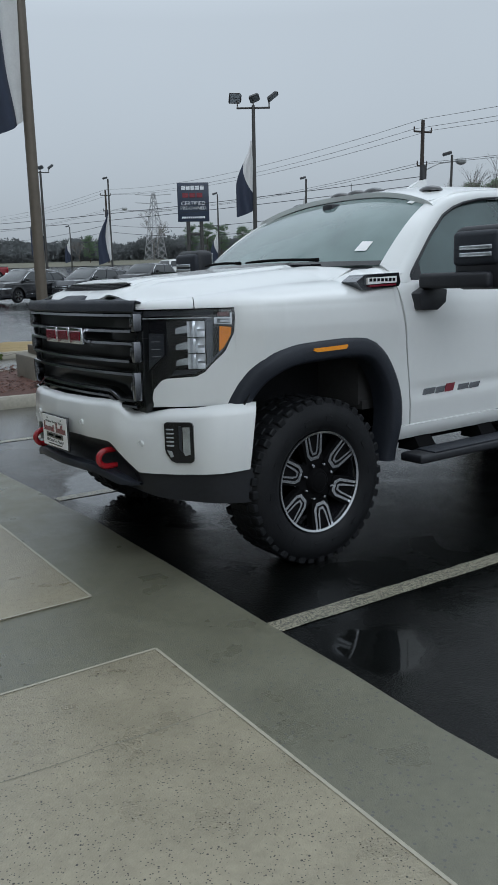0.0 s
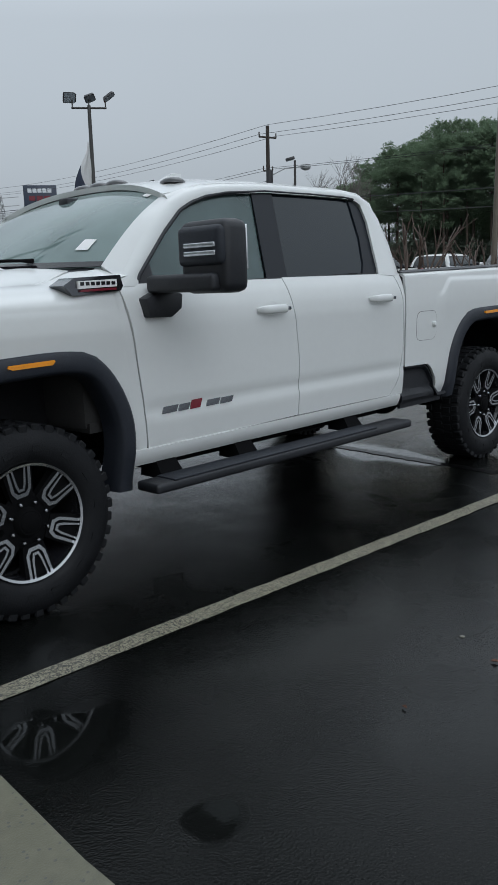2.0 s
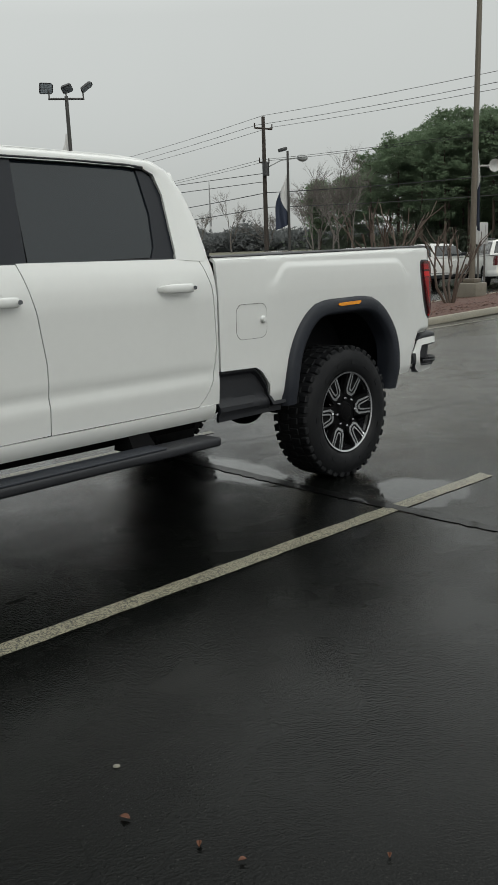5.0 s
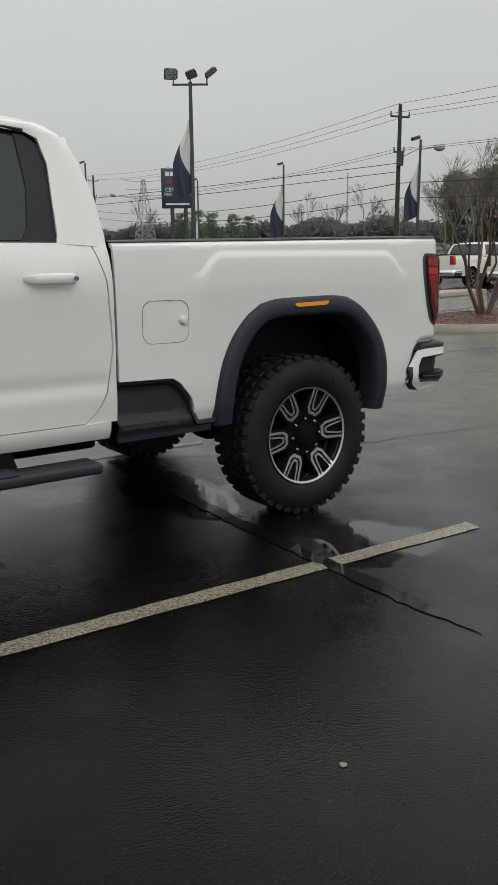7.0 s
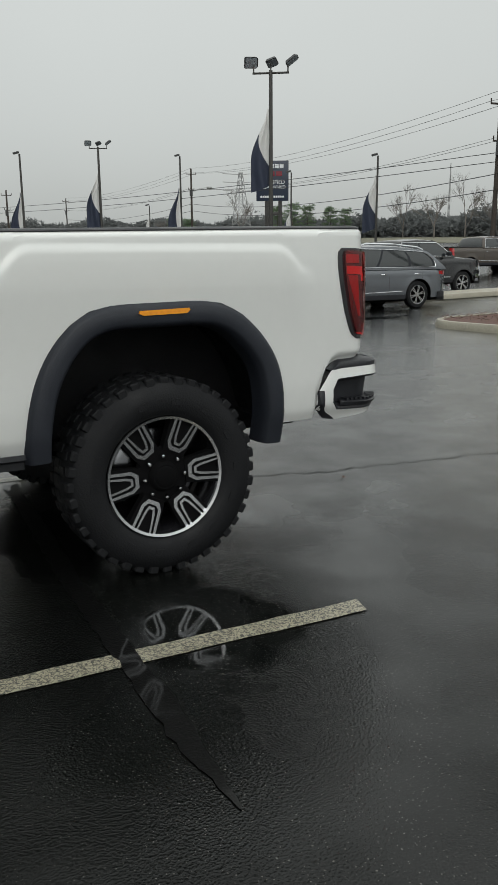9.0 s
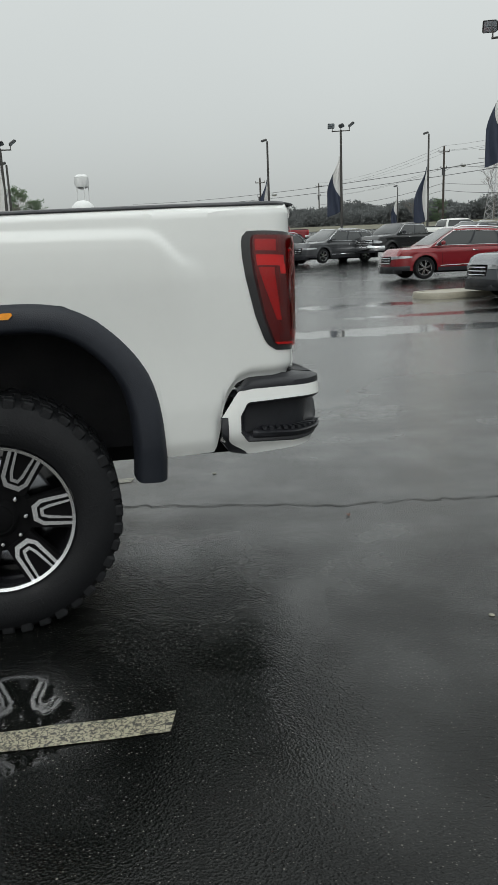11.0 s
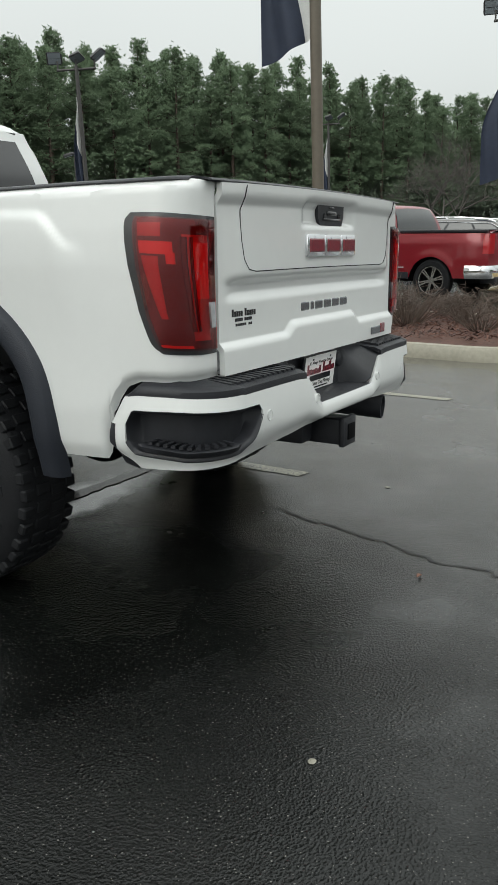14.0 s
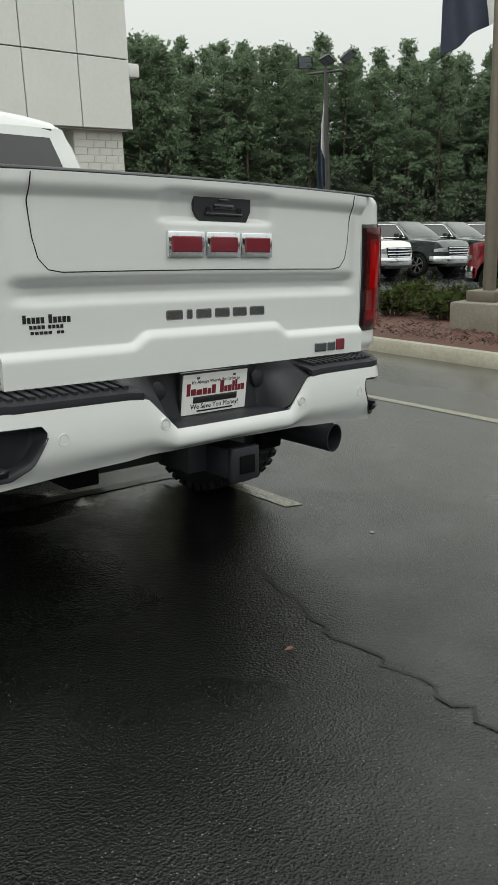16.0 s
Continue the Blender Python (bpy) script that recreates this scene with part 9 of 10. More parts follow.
    # wheels
    for a in ax:
        for sgn in (-1, 1):
            bm = bmesh.new()
            m = Matrix.Translation((a, sgn * (W - 0.02), r)) @ (Matrix.Rotation(math.pi, 4, "Z") if sgn > 0 else Matrix())
            lathe(bm, [(r * 0.66, 0.02), (r * 0.72, 0.0), (r * 0.90, 0.0), (r * 0.985, 0.03), (r, 0.06), (r, 0.18), (r * 0.9, 0.23), (r * 0.6, 0.23)], 36, m)
            wheel = part("wheel", bm, RUBBER, car, "black tyre")
            bm = bmesh.new()
            lathe(bm, [(r * 0.68, 0.015), (r * 0.66, 0.01), (r * 0.63, 0.02), (r * 0.60, 0.09), (0.0, 0.11)], 30, m)
            part("rim_barrel", bm, MATT_DARK, wheel)
            bm = bmesh.new()
            lathe(bm, [(r * 0.61, 0.03), (r * 0.625, 0.008), (r * 0.67, 0.006), (r * 0.68, 0.02)], 36, m)
            lathe(bm, [(0.0, 0.02), (r * 0.16, 0.02), (r * 0.19, 0.05)], 18, m)
            for k in range(6):
                a2 = radians(60 * k + 15)
                ca, sa = math.cos(a2), math.sin(a2)
                w1, w2 = 0.022, 0.042
                f0 = lambda p, q: m @ Vector((p * ca - q * sa, 0.022, p * sa + q * ca))
                f1 = lambda p, q: m @ Vector((p * ca - q * sa, 0.05, p * sa + q * ca))
                prism(bm, [(r * 0.10, -w1), (r * 0.62, -w2), (r * 0.62, -w2 + 0.03), (r * 0.25, 0.0), (r * 0.62, w2 - 0.03), (r * 0.62, w2), (r * 0.10, w1)], f0, f1)
            part("alloy", bm, ALLOY, wheel, "bright alloy wheel")
    car.matrix_basis = pose(x, y, ground_z(x, y), 0, 0, rz)
    return car


def again(car, x, y, rz, label=""):
    c = copy_thing(car, pose(x, y, ground_z(x, y), 0, 0, rz))
    if label:
        c["label"] = label
    return c


WHITE_C, BLACK_C, GREY_C, RED_C, SILVER_C, TAUPE_C, GREEN_C, MAROON_C = (0.72, 0.72, 0.70), (0.015, 0.016, 0.018), (0.12, 0.13, 0.145), (0.20, 0.012, 0.018), (0.38, 0.39, 0.41), (0.075, 0.062, 0.052), (0.020, 0.032, 0.030), (0.09, 0.014, 0.022)
# by the drive: grey SUV with a black pickup behind it
parked_car("suv", 16.62, 15.75, 180, "grey", GREY_C, "slate-grey SUV with chrome window trim, parked on wet asphalt", flake=0.35)
blackp = parked_car("pickup", 21.3, 19.5, 0, "black", BLACK_C, "black pickup with bright wheels parked behind a grey SUV")
parked_car("pickup", 34.5, 29.0, 0, "taupe", TAUPE_C, "dark taupe crew-cab pickup parked across the lot", flake=0.4)
redsuv = parked_car("suv", 18.0, 25.4, 180, "red", RED_C, "dark red SUV with chrome trim parked on the lot", flake=0.2)
# row that faces away
whitep = parked_car("pickup", 31.0, 20.6, 4, "white", WHITE_C, "white pickup parked beyond a mulch island")
parked_car("big_suv", 32.3, 13.9, 40, "white", WHITE_C, "large white SUV seen from behind by a brown pole", chrome=False)
again(whitep, 30.6, 16.5, 0, "white pickup parked beside another in a row")
again(whitep, 17.17, 3.66, 17, "white pickup with a bright bumper parked tail out")
again(whitep, 30.5, 52.0, 0, "white pickup far across the lot")
# the red pickup beyond the mulch bed
parked_car("pickup", 0.12, 15.2, 168, "deep_red", (0.22, 0.012, 0.02), "deep red crew-cab pickup parked beyond the mulch bed", flake=0.25)
# row of SUVs behind the grass island, noses to the aisle
wsuv = parked_car("suv", 3.25, 22.3, 0, "white", WHITE_C, "white SUV with bright wheels at the head of a row", chrome=False)
blacksuv = parked_car("suv", -1.6, 26.0, 178, "black", BLACK_C, "black SUV with chrome-lined windows behind the grass strip")
parked_car("suv", 3.1, 25.3, 0, "maroon", MAROON_C, "maroon SUV parked in a row", flake=0.2)
again(wsuv, 3.3, 28.2, 0, "white SUV parked in the middle of a row")
again(blacksuv, 3.4, 31.2, 0, "black SUV parked in a row")
silver = parked_car("saloon", 3.4, 34.3, 0, "silver", SILVER_C, "silver saloon parked in a row", flake=0.6)
again(wsuv, 3.4, 37.4, 0, "white SUV parked far down a row")
again(silver, 3.6, 40.6, 0, "silver saloon parked far down a row")
# far right row
again(silver, 24.5, 92.0, 180, "silver saloon at the far end of the lot")
redp = parked_car("pickup", 26.0, 84.0, 180, "red", RED_C, "red pickup far across the lot")
again(blacksuv, 25.0, 88.0, 180, "black SUV far across the lot")
again(wsuv, 24.0, 96.0, 180, "white SUV far across the lot")
# front row at the far side: noses towards the aisle
again(redp, 8.5, 40.5, 205, "red pickup with its nose out in the front row")
again(silver, 11.0, 41.5, 205, "silver saloon with its nose out in the front row")
again(blacksuv, 14.4, 41.0, 205, "black SUV with its nose out in the front row")
greysuv2 = parked_car("suv", 18.2, 40.6, 205, "dark_grey", (0.05, 0.053, 0.058), "dark grey SUV with its nose out in the front row", flake=0.3)
again(blackp, 22.2, 40.6, 205, "black pickup in the front row")
again(greysuv2, 26.5, 41.0, 205, "dark grey SUV in the front row")
again(silver, 31.0, 42.0, 205, "silver saloon in the front row")
# trucks before the woods
again(whitep, -12.2, 20.9, 0, "white pickup with a chrome grille before the woods")
greenp = parked_car("pickup", -12.0, 23.95, 0, "dark_green", GREEN_C, "dark green pickup with a chrome grille before the woods", flake=0.3)
again(greenp, -12.1, 27.0, 0, "dark green pickup in the row before the woods")
again(whitep, -12.2, 33.2, 0, "white pickup in the row before the woods")
again(blackp, -12.1, 30.1, 0, "black pickup in the row before the woods")
again(silver, -12.2, 36.2, 0, "silver saloon in the row before the woods")
# ---------------------------------------------------------------- trees and shrubs
BARK = material("pine_bark", (0.085, 0.062, 0.048), 0.9, vary=0.35, scale=5, bump=0.5, bump_scale=25)
GREY_BARK = material("grey_bark", (0.15, 0.135, 0.122), 0.85, vary=0.3, scale=8)
TAN_BARK = material("pale_brown_bark", (0.085, 0.060, 0.046), 0.7, vary=0.3, scale=9)


def foliage(name, color, vary):
    """Leaf colour that shifts from clump to clump."""
    m = bpy.data.materials.new(name)
    m.use_nodes = True
    t = m.node_tree
    b = t.nodes["Principled BSDF"]
    geo = t.nodes.new("ShaderNodeNewGeometry")
    info = t.nodes.new("ShaderNodeObjectInfo")
    mp = t.nodes.new("ShaderNodeMapRange")
    mp.inputs["To Min"].default_value, mp.inputs["To Max"].default_value = 1 - vary, 1 + vary
    t.links.new(geo.outputs["Random Per Island"], mp.inputs[0])
    mo = t.nodes.new("ShaderNodeMapRange")
    mo.inputs["To Min"].default_value, mo.inputs["To Max"].default_value = 0.88, 1.14
    t.links.new(info.outputs["Random"], mo.inputs[0])
    mm = t.nodes.new("ShaderNodeMath")
    mm.operation = "MULTIPLY"
    t.links.new(mp.outputs[0], mm.inputs[0])
    t.links.new(mo.outputs[0], mm.inputs[1])
    mul = t.nodes.new("ShaderNodeMix")
    mul.data_type, mul.blend_type = "RGBA", "MULTIPLY"
    mul.inputs[0].default_value = 1.0
    mul.inputs[6].default_value = (*color, 1)
    t.links.new(mm.outputs[0], mul.inputs[7])
    out = t.nodes["Material Output"]
    t.nodes.remove(b)
    df, tl, mx = t.nodes.new("ShaderNodeBsdfDiffuse"), t.nodes.new("ShaderNodeBsdfTranslucent"), t.nodes.new("ShaderNodeMixShader")
    mx.inputs[0].default_value = 0.35
    t.links.new(mul.outputs[2], df.inputs[0])
    t.links.new(mul.outputs[2], tl.inputs[0])
    # soft clumps: the blades take their light mostly from above
    half = t.nodes.new("ShaderNodeVectorMath")
    half.operation = "MULTIPLY_ADD"
    half.inputs[1].default_value = (0.3, 0.3, 0.3)
    half.inputs[2].default_value = (0.0, 0.0, 0.8)
    t.links.new(geo.outputs["Normal"], half.inputs[0])
    t.links.new(half.outputs[0], df.inputs["Normal"])
    t.links.new(df.outputs[0], mx.inputs[1])
    t.links.new(tl.outputs[0], mx.inputs[2])
    t.links.new(mx.outputs[0], out.inputs[0])
    return m


# Needles paler than real foliage: the wood's distance haze put into their colour
NEEDLES = foliage("pine_needles", (0.200, 0.272, 0.170), 0.10)
SHRUB_GREEN = foliage("shrub_leaves", (0.055, 0.075, 0.022), 0.5)
BUSH_DARK = foliage("understorey_leaves", (0.15, 0.18, 0.135), 0.15)


def tuft(verts, faces, c, size, rnd, blades):
    """A spray of narrow needles round a point."""
    for _ in range(blades):
        d = Vector((rnd.gauss(0, 1), rnd.gauss(0, 1), rnd.gauss(0.35, 0.8))).normalized()
        s = d.orthogonal().normalized()
        s.rotate(Matrix.Rotation(rnd.uniform(0, 6.28), 3, d))
        L, w = size * rnd.uniform(0.7, 1.3), size * rnd.uniform(0.16, 0.30)
        i = len(verts)
        verts += [c - s * w * 0.4, c + s * w * 0.4, c + d * L * 0.6 + s * w, c + d * L, c + d * L * 0.6 - s * w]
        faces.append((i, i + 1, i + 2, i + 3, i + 4))


def spray(verts, faces, c, size, rnd, blades, up):
    """A tuft of slender needle clusters, each one narrow triangle, that turn up towards the sky."""
    for _ in range(blades):
        d = Vector((rnd.gauss(0, 1), rnd.gauss(0, 1), rnd.gauss(up, 0.7))).normalized()
        s = d.orthogonal().normalized()
        s.rotate(Matrix.Rotation(rnd.uniform(0, 6.28), 3, d))
        L, w = size * rnd.uniform(0.6, 1.3), size * rnd.uniform(0.20, 0.36)
        i = len(verts)
        c2 = c + Vector((rnd.gauss(0, 0.35), rnd.gauss(0, 0.35), rnd.gauss(0, 0.22))) * size
        verts += [c2 - s * w, c2 + s * w, c2 + d * L]
        faces.append((i, i + 1, i + 2))


def pine(height, seed, bare=0.1, spread=1.0, limbs=70, blades=7, size=0.23, round_top=False):
    rnd = random.Random(seed)
    tr = thing("pine_tree", 0, 0, 0, 0, "tall loblolly pine with a dense dark green crown", "tree", "pine wood")
    b = bmesh.new()
    lean = Vector((rnd.uniform(-0.3, 0.3), rnd.uniform(-0.3, 0.3), 0))
    tube(b, [Vector((0, 0, -0.8)), Vector((0, 0, height * 0.4)) + lean * 0.5, Vector((0, 0, height * 0.97)) + lean], [0.22, 0.15, 0.03], 7)
    verts, faces = [], []
    for k in range(limbs):
        f = bare + (0.99 - bare) * ((k + rnd.random()) / limbs) ** 0.9
        g = (f - bare) / (1 - bare)
        if round_top:
            reach = spread * (0.5 + 2.2 * math.sqrt(max(0.0, 1 - (1.75 * g - 0.80) ** 2))) * rnd.uniform(0.6, 1.15)
        else:
            reach = spread * (0.30 + 2.1 * (1 - g ** 1.6) * (0.6 + 0.4 * smooth(0.0, 0.2, g))) * rnd.uniform(0.6, 1.2)
        a = rnd.uniform(0, 6.28)
        root = Vector((0, 0, height * f)) + lean * f
        tip = root + Vector((reach * math.cos(a), reach * math.sin(a), reach * (0.05 + 0.55 * g) * rnd.uniform(0.5, 1.2)))
        if k % 2:
            tube(b, [root, root.lerp(tip, 0.6) - Vector((0, 0, 0.08)), tip], [0.04, 0.025, 0.01], 3)
        # needles gather in soft clumps towards the limb's end
        for _ in range(2 + int(1.6 * reach)):
            q = rnd.uniform(0.30, 1.0)
            c0 = root.lerp(tip, q)
            for _ in range(7):
                c = c0 + Vector((rnd.gauss(0, 0.26), rnd.gauss(0, 0.26), rnd.gauss(0.06, 0.15))) * spread
                spray(verts, faces, c, size, rnd, blades, 0.7)
    # the pointed leader and its candles
    for _ in range(30):
        q = rnd.random()
        spray(verts, faces, Vector((rnd.gauss(0, 0.30 - 0.2 * q), rnd.gauss(0, 0.30 - 0.2 * q), height * (0.93 + 0.07 * q))) + lean, size * 0.9, rnd, 7, 1.0)
    part("trunk", b, BARK, tr, "", 60)
    me = bpy.data.meshes.new("crown")
    me.from_pydata([tuple(v) for v in verts], [], faces)
    me.materials.append(NEEDLES)
    cr = new("crown", me)
    cr.parent = tr
    return tr


def plant(ob, x, y, turn, scale=1.0, z=None, label=""):
    c = copy_thing(ob, pose(x, y, ground_z(x, y) if z is None else z, 0, 0, turn))
    c.scale = (scale, scale, scale * 1.0)
    if label:
        c["label"] = label
    return c


pines = [pine(15.8, 11, 0.10, 1.25, 96, 9, 0.17), pine(16.4, 12, 0.20, 1.2, 60, 6, 0.24), pine(15.0, 13, 0.06, 1.3, 96, 9, 0.17), pine(17.2, 14, 0.28, 1.2, 60, 6, 0.24), pine(14.4, 15, 0.05, 1.35, 96, 9, 0.17), pine(13.2, 16, 0.04, 1.45, 96, 9, 0.17),
         pine(16.5, 17, 0.42, 1.25, 62, 9, 0.20, True), pine(15.6, 18, 0.36, 1.35, 62, 9, 0.20, True), pine(17.0, 19, 0.48, 1.2, 58, 9, 0.20, True)]
rnd = random.Random(77)
spots = []
# main wood: behind the lot, nearer on the far side of the showroom
for row, depth in enumerate((0, 3.5, 7.5, 12)):
    b0 = -72.0 + 0.7 * row
    while b0 < -6.0:
        dist = interp(b0, [(-80, 66), (-45, 74), (-25, 84), (-5, 104)]) + depth + rnd.uniform(-1.5, 1.5)
        spots.append((6.3 + dist * math.sin(radians(b0)), -2.0 + dist * math.cos(radians(b0)), row))
        b0 += rnd.uniform(1.5, 2.3)
# second wood, beyond the road
for row, depth in enumerate((0, 4.5, 10)):
    b0 = 50.5
    while b0 < 90.0:
        dist = interp(b0, [(50, 114), (60, 100), (75, 92), (92, 88)]) + depth + rnd.uniform(-2, 2)
        spots.append((-1.0 + dist * math.sin(radians(b0)), -3.2 + dist * math.cos(radians(b0)), row))
        b0 += rnd.uniform(1.4, 2.1)
for x, y, row in spots:
    west = x < 20
    if west:
        src = pines[rnd.choice((1, 1, 3, 3, 1))] if row else pines[rnd.choice((0, 2, 4, 5, 2))]
    else:
        src = pines[rnd.choice((6, 7, 8))]
    plant(src, x, y, rnd.uniform(0, 360), rnd.uniform(0.92, 1.07) * (interp(math.degrees(math.atan2(x - 6.3, y + 2.0)), [(-52, 1.05), (-40, 1.0), (-33, 0.965), (-25, 0.92), (-16, 0.83), (-12, 0.77), (-6.5, 0.62)]) if west else 0.98 * (0.66 + 0.36 * smooth(50, 59, math.degrees(math.atan2(x + 1.0, y + 3.2))))), ground_z(x, y) - (0.5 if west else 1.5))
# scattered far pines at the end of the aisle and by the road
for bearing, dist, sc in ((-3.5, 150, 0.75), (-2.0, 160, 0.8), (-1.0, 155, 0.65), (3.6, 260, 0.6), (5.0, 250, 0.6), (24.5, 185, 0.5), (25.4, 190, 0.5), (31.5, 190, 0.6), (32.5, 185, 0.62), (33.5, 190, 0.6), (35.0, 195, 0.6), (36.0, 190, 0.55)):
    x, y = 1.0 + dist * math.sin(radians(bearing)), -3.0 + dist * math.cos(radians(bearing))
    plant(pines[rnd.choice((6, 7, 8))], x, y, rnd.uniform(0, 360), sc, ground_z(x, y) - 3.0, "far pine standing alone in the haze")
for p in pines:
    p.matrix_basis = pose(-60 - 4 * pines.index(p), 60 - 4 * pines.index(p), ground_z(-60, 60) - 0.5)


def bush_band(name, label, pts, height, depth, count, mat, seed, size):
    """Scrub or far woods as one mesh of many small sprays along a line."""
    r = random.Random(seed)
    verts, faces = [], []
    for _ in range(count):
        k = r.random() * (len(pts) - 1)
        i = int(k)
        x, y = lerp(pts[i][0], pts[i + 1][0], k - i) + r.gauss(0, depth), lerp(pts[i][1], pts[i + 1][1], k - i) + r.gauss(0, depth)
        h = height * (0.55 + 0.6 * noise.noise(Vector((x * 0.09, y * 0.09, seed))) + 0.25 * r.random())
        spray(verts, faces, Vector((x, y, ground_z(x, y) - 0.5 + max(0.1, h) * r.random() ** 0.7)), size, r, 4, 0.5)
    me = bpy.data.meshes.new(name)
    me.from_pydata([tuple(v) for v in verts], [], faces)
    me.materials.append(mat)
    return tagged(new(name, me), label, "bushes", kind="stuff")


def arc(cx, cy, pts):
    return [(cx + d * math.sin(radians(b)), cy + d * math.cos(radians(b))) for b, d in pts]


bush_band("scrub", "dark evergreen scrub under the pine wood", arc(6.3, -2, [(-80, 68), (-45, 77), (-25, 88), (-5, 108)]), 6.5, 2.5, 34000, BUSH_DARK, 21, 0.26)
bush_band("scrub", "dark evergreen scrub under the pine wood", arc(-1, -3.2, [(52, 116), (60, 106), (75, 98), (92, 94)]), 3.6, 3.0, 18000, BUSH_DARK, 22, 0.34)
bush_band("far_canopy", "deep green mass of the pine wood behind its edge", arc(6.3, -2, [(-72, 78), (-45, 86), (-25, 96), (-14, 106)]), 11.5, 2.0, 52000, NEEDLES, 24, 0.38)
bush_band("far_canopy", "deep green mass of the pine wood behind its edge", arc(-1, -3.2, [(58, 118), (62, 112), (75, 106), (90, 102)]), 11.5, 2.5, 26000, NEEDLES, 25, 0.42)
# Part of this grey is distance haze put into the wood's colour
FAR_WOOD = foliage("far_hazed_wood", (0.19, 0.20, 0.20), 0.10)
bush_band("far_wood", "far band of bare winter woods, distance haze put into its grey", arc(0, 0, [(-4, 300), (10, 280), (22, 230), (32, 220), (42, 215), (54, 190)]), 6.5, 5.0, 60000, FAR_WOOD, 23, 0.8)
FIELD = material("dull_field_grass", (0.115, 0.110, 0.075), 0.9, vary=0.3, scale=0.3)
bm = bmesh.new()
def verge(u, v):
    b = lerp(-2, 60, u)
    d = lerp(interp(b, [(-2, 150), (20, 150), (40, 140), (60, 92)]), interp(b, [(-2, 330), (60, 240)]), v)
    x, y = d * math.sin(radians(b)), d * math.cos(radians(b))
    return (x, y, ground_z(x, y) + 0.05)
grid(bm, verge, 60, 10)
tagged(link_mesh("grass_verge", bm, FIELD, 60), "dull winter grass field beyond the road", "grass", kind="structure")
bm = bmesh.new()
def verge2(u, v):
    b = lerp(56, 95, u)
    d = lerp(58, 66, v)
    x, y = d * math.sin(radians(b)), -3 + d * math.cos(radians(b))
    return (x, y, ground_z(x, y) + 0.06)
grid(bm, verge2, 30, 3)
tagged(link_mesh("grass_verge", bm, GRASS, 60), "yellow-green grass strip by the road", "grass", kind="structure")


def bare_tree(seed, height, spread, bark, stems=1, fork=0.25, label="bare winter tree with fine grey branches", name="bare_tree", levels=4, r0=0.10, kids=4):
    """A leafless tree: stems that fork again and again."""
    rr = random.Random(seed)
    tr = thing(name, 0, 0, 0, 0, label, "tree", "bare trees")
    b = bmesh.new()
    tw = bmesh.new()
    def grow(p, d, L, r, lev):
        mid = p + d * L * 0.5 + Vector((rr.gauss(0, 0.05), rr.gauss(0, 0.05), 0)) * L
        end = p + d * L
        tube(b if lev < 2 else tw, [p, mid, end], [r, r * 0.85, r * 0.62], 6 if lev < 2 else 4, False)
        if lev >= levels:
            return
        for k in range(kids if lev else max(2, kids - 1)):
            nd = (d + Vector((rr.gauss(0, 1), rr.gauss(0, 1), rr.gauss(0.25, 0.5))) * spread).normalized()
            start = p.lerp(end, rr.uniform(0.55, 1.0))
            grow(start, nd, L * rr.uniform(0.55, 0.8), r * 0.55, lev + 1)
    for k in range(stems):
        a = 2 * math.pi * k / max(1, stems) + rr.uniform(-0.4, 0.4)
        tilt = 0.0 if stems == 1 else fork
        d = Vector((tilt * math.cos(a), tilt * math.sin(a), 1)).normalized()
        grow(Vector((0.08 * math.cos(a) * (stems > 1), 0.08 * math.sin(a) * (stems > 1), -0.1)), d, height * 0.42, r0, 0)
    part("trunk", b, bark, tr, "", 60)
    part("crown", tw, bark, tr, "", 60)
    return tr


myrtle = bare_tree(31, 3.6, 0.30, TAN_BARK, 5, 0.32, "bare crape myrtle with pollarded pale brown stems", "crape_myrtle", 2, 0.055, 3)
myrtle.matrix_basis = pose(16.9, 9.0, ground_z(16.9, 9.0) + 0.2)
for x, y, s in ((20.0, 8.9, 0.8), (36.5, 22.5, 0.9)):
    plant(myrtle, x, y, x * 40, s, ground_z(x, y) + (0.18 if x < 27 else 0.0))
oak = bare_tree(41, 11.0, 0.42, GREY_BARK, 1, 0.2, levels=5, r0=0.16, kids=4)
oak.matrix_basis = pose(78.0, 62.0, ground_z(78, 62) - 1.0)
birch = bare_tree(42, 12.0, 0.30, GREY_BARK, 1, 0.2, levels=5, r0=0.14, kids=4)
birch.matrix_basis = pose(84.0, 64.0, ground_z(84, 64) - 1.0)
for i, (b, d, s) in enumerate(((49.5, 92, 0.8), (51.0, 94, 0.95), (52.3, 96, 0.95), (46.5, 110, 0.7), (29.0, 195, 0.9), (24.0, 200, 0.6), (-4.0, 130, 0.7), (-2.5, 135, 0.8), (40.0, 190, 0.9), (42.0, 185, 1.0), (44.0, 180, 1.0))):
    x, y = 0.5 + d * math.sin(radians(b)), -3 + d * math.cos(radians(b))
    plant(oak if i % 2 else birch, x, y, i * 57, s, ground_z(x, y) - 1.0)
DARK_TWIG = material("dark_twig_bark", (0.085, 0.075, 0.068), 0.9, vary=0.3, scale=8)
wide = bare_tree(45, 5.2, 0.75, DARK_TWIG, 3, 0.5, "broad bare ornamental tree with arching grey twigs", "ornamental_tree", 5, 0.06, 4)
wide.matrix_basis = pose(-7.6, 46.0, ground_z(-7.6, 46.0)) @ Matrix.Scale(1.25, 4)


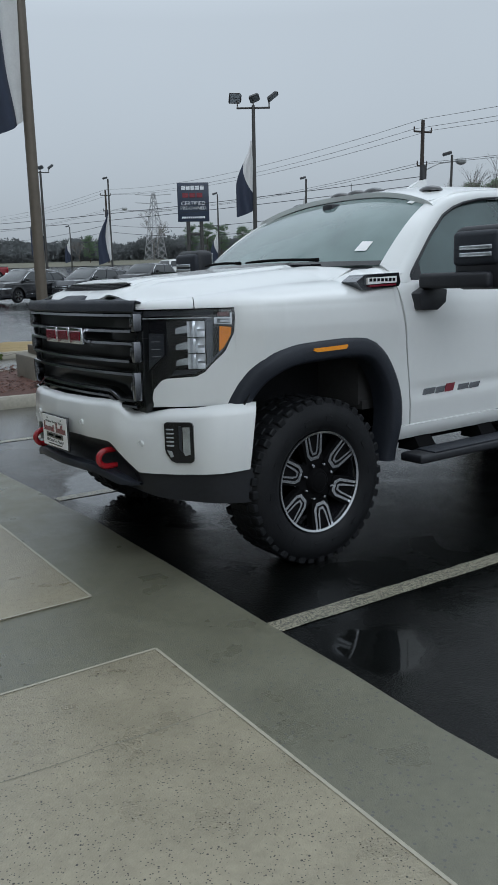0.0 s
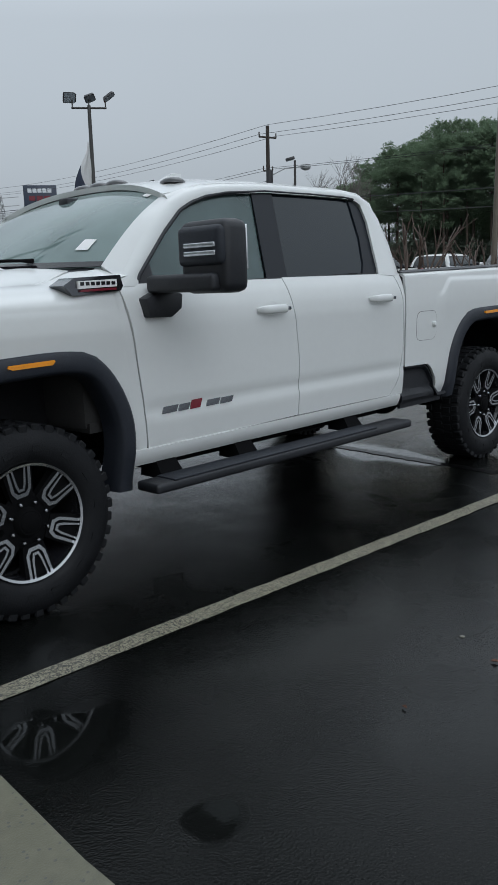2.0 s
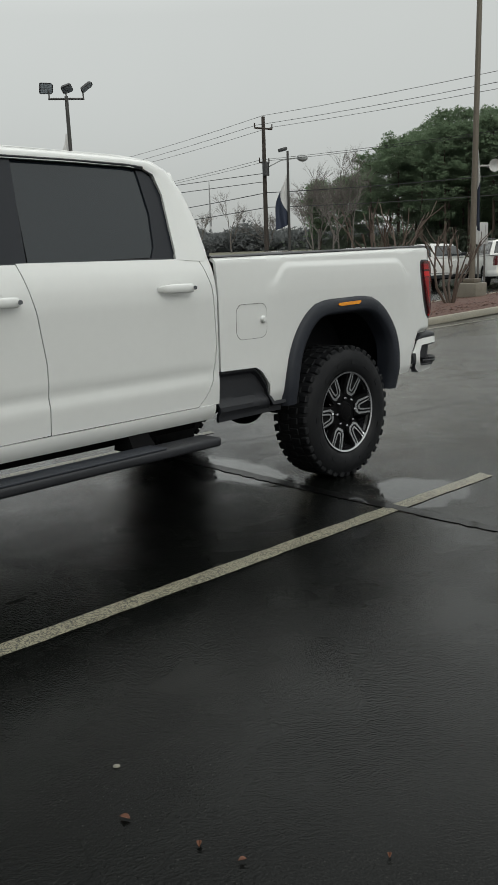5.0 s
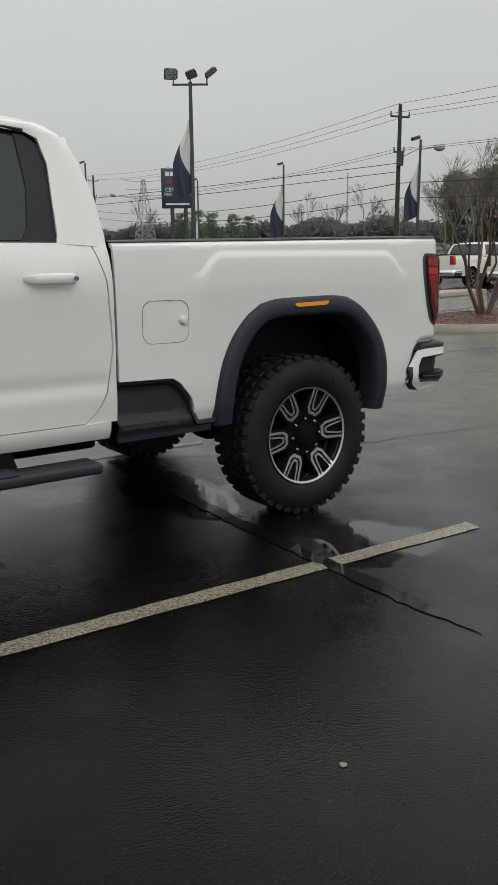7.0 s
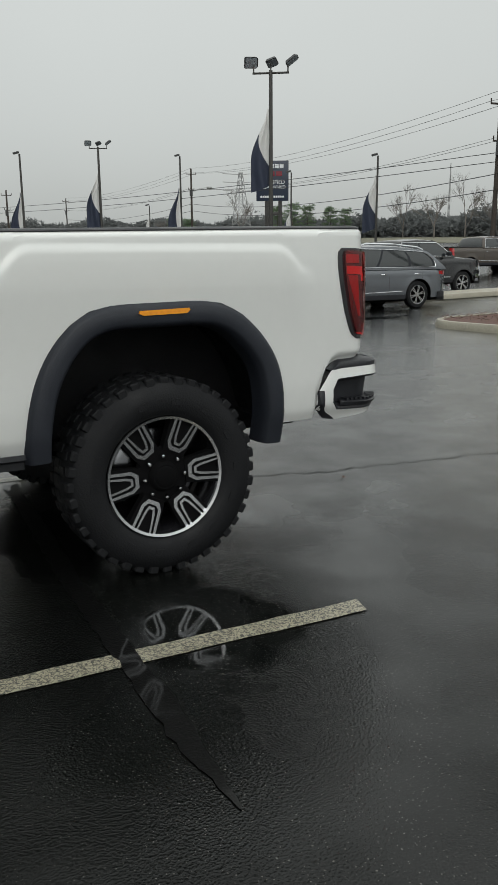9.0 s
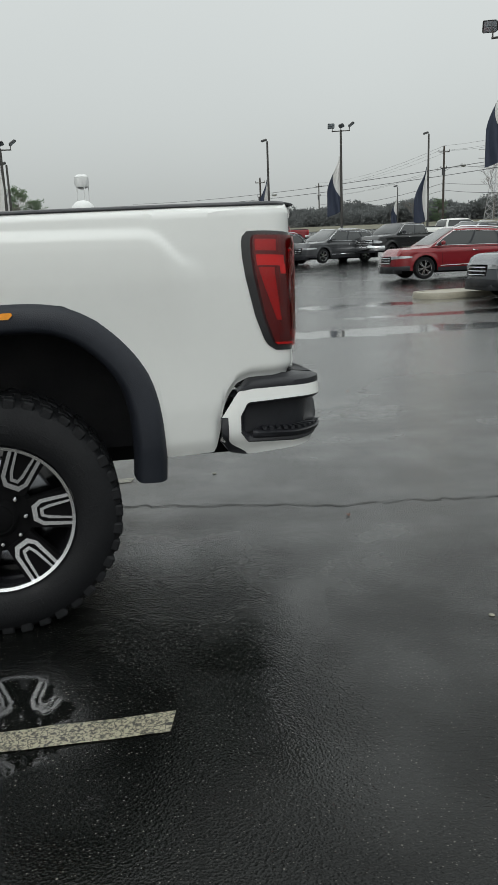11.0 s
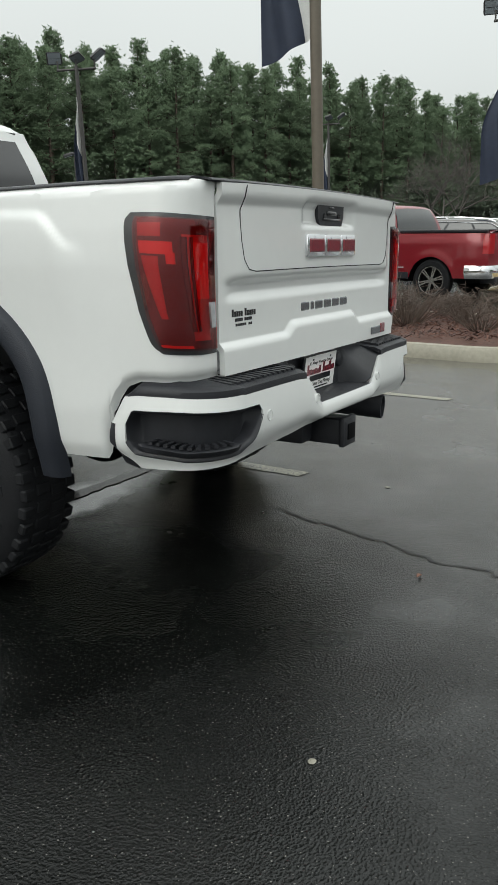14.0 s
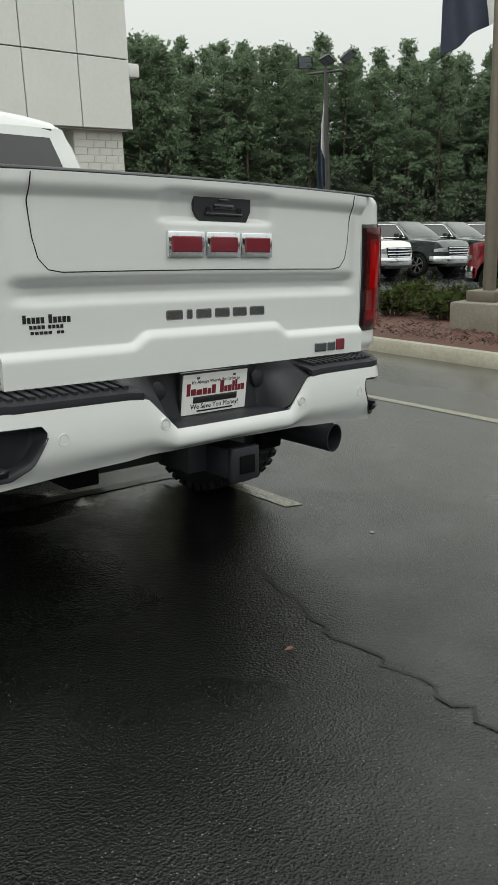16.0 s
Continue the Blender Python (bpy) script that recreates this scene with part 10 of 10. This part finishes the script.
def shrub(seed, r, h, leafy, label):
    """A low twiggy shrub, with or without leaves."""
    rr = random.Random(seed)
    sh = thing("shrub", 0, 0, 0, 0, label, "shrub", "bed shrubs")
    b = bmesh.new()
    verts, faces = [], []
    for _ in range(46):
        a, k = rr.uniform(0, 6.28), rr.random() ** 0.5
        tip = Vector((r * k * math.cos(a), r * k * math.sin(a), h * rr.uniform(0.55, 1.0) * (1 - 0.35 * k)))
        root = Vector((tip.x * 0.25, tip.y * 0.25, 0))
        mid = root.lerp(tip, 0.55) + Vector((rr.gauss(0, 0.05), rr.gauss(0, 0.05), 0.02))
        tube(b, [root, mid, tip], [0.008, 0.006, 0.003], 4, False)
        for _ in range(3):
            e = mid + Vector((rr.gauss(0, 0.13), rr.gauss(0, 0.13), rr.uniform(0.02, 0.18)))
            tube(b, [mid.lerp(tip, rr.random()), e], [0.004, 0.002], 3, False)
        if leafy:
            for q in (0.55, 0.75, 0.9, 1.0):
                tuft(verts, faces, root.lerp(tip, q) + Vector((rr.gauss(0, 0.04), rr.gauss(0, 0.04), 0)), 0.075, rr, leafy)
    part("branchwork", b, TAN_BARK, sh, "", 60)
    if leafy:
        me = bpy.data.meshes.new("leaves")
        me.from_pydata([tuple(v) for v in verts], [], faces)
        me.materials.append(SHRUB_GREEN)
        lv = new("leaves", me)
        lv.parent = sh
    return sh


bare_sh = shrub(51, 0.55, 0.62, 0, "bare twiggy brown shrub in red mulch")
leaf_sh = shrub(52, 0.45, 0.50, 6, "small green shrub in red mulch")
full_sh = shrub(53, 0.75, 1.0, 14, "rounded dark green shrub on the grass strip")
bare_sh.matrix_basis = pose(3.2, 8.0, bed_top(isl_a, 3.2, 8.0))
leaf_sh.matrix_basis = pose(0.1, 8.7, bed_top(isl_a, 0.1, 8.7))
full_sh.matrix_basis = pose(2.8, 17.3, bed_top(isl_c, 2.8, 17.3))
for k, (x, y) in enumerate(((4.2, 7.7), (3.8, 8.5), (2.9, 8.9), (4.4, 8.9), (3.4, 9.3), (2.6, 8.3), (-3.6, 9.0))):
    plant(bare_sh, x, y, k * 70, 0.8 + 0.12 * (k % 4), bed_top(isl_a, x, y))
for k, (x, y) in enumerate(((0.9, 8.7), (0.6, 9.5), (1.2, 9.6), (-0.8, 8.6), (-1.8, 9.1), (-0.2, 9.7))):
    plant(leaf_sh, x, y, k * 50, 0.9 + 0.1 * (k % 3), bed_top(isl_a, x, y))
for k, (x, y) in enumerate(((3.35, 17.5), (2.45, 17.6))):
    plant(full_sh, x, y, k * 50, 0.9 + 0.1 * (k % 3), bed_top(isl_c, x, y))
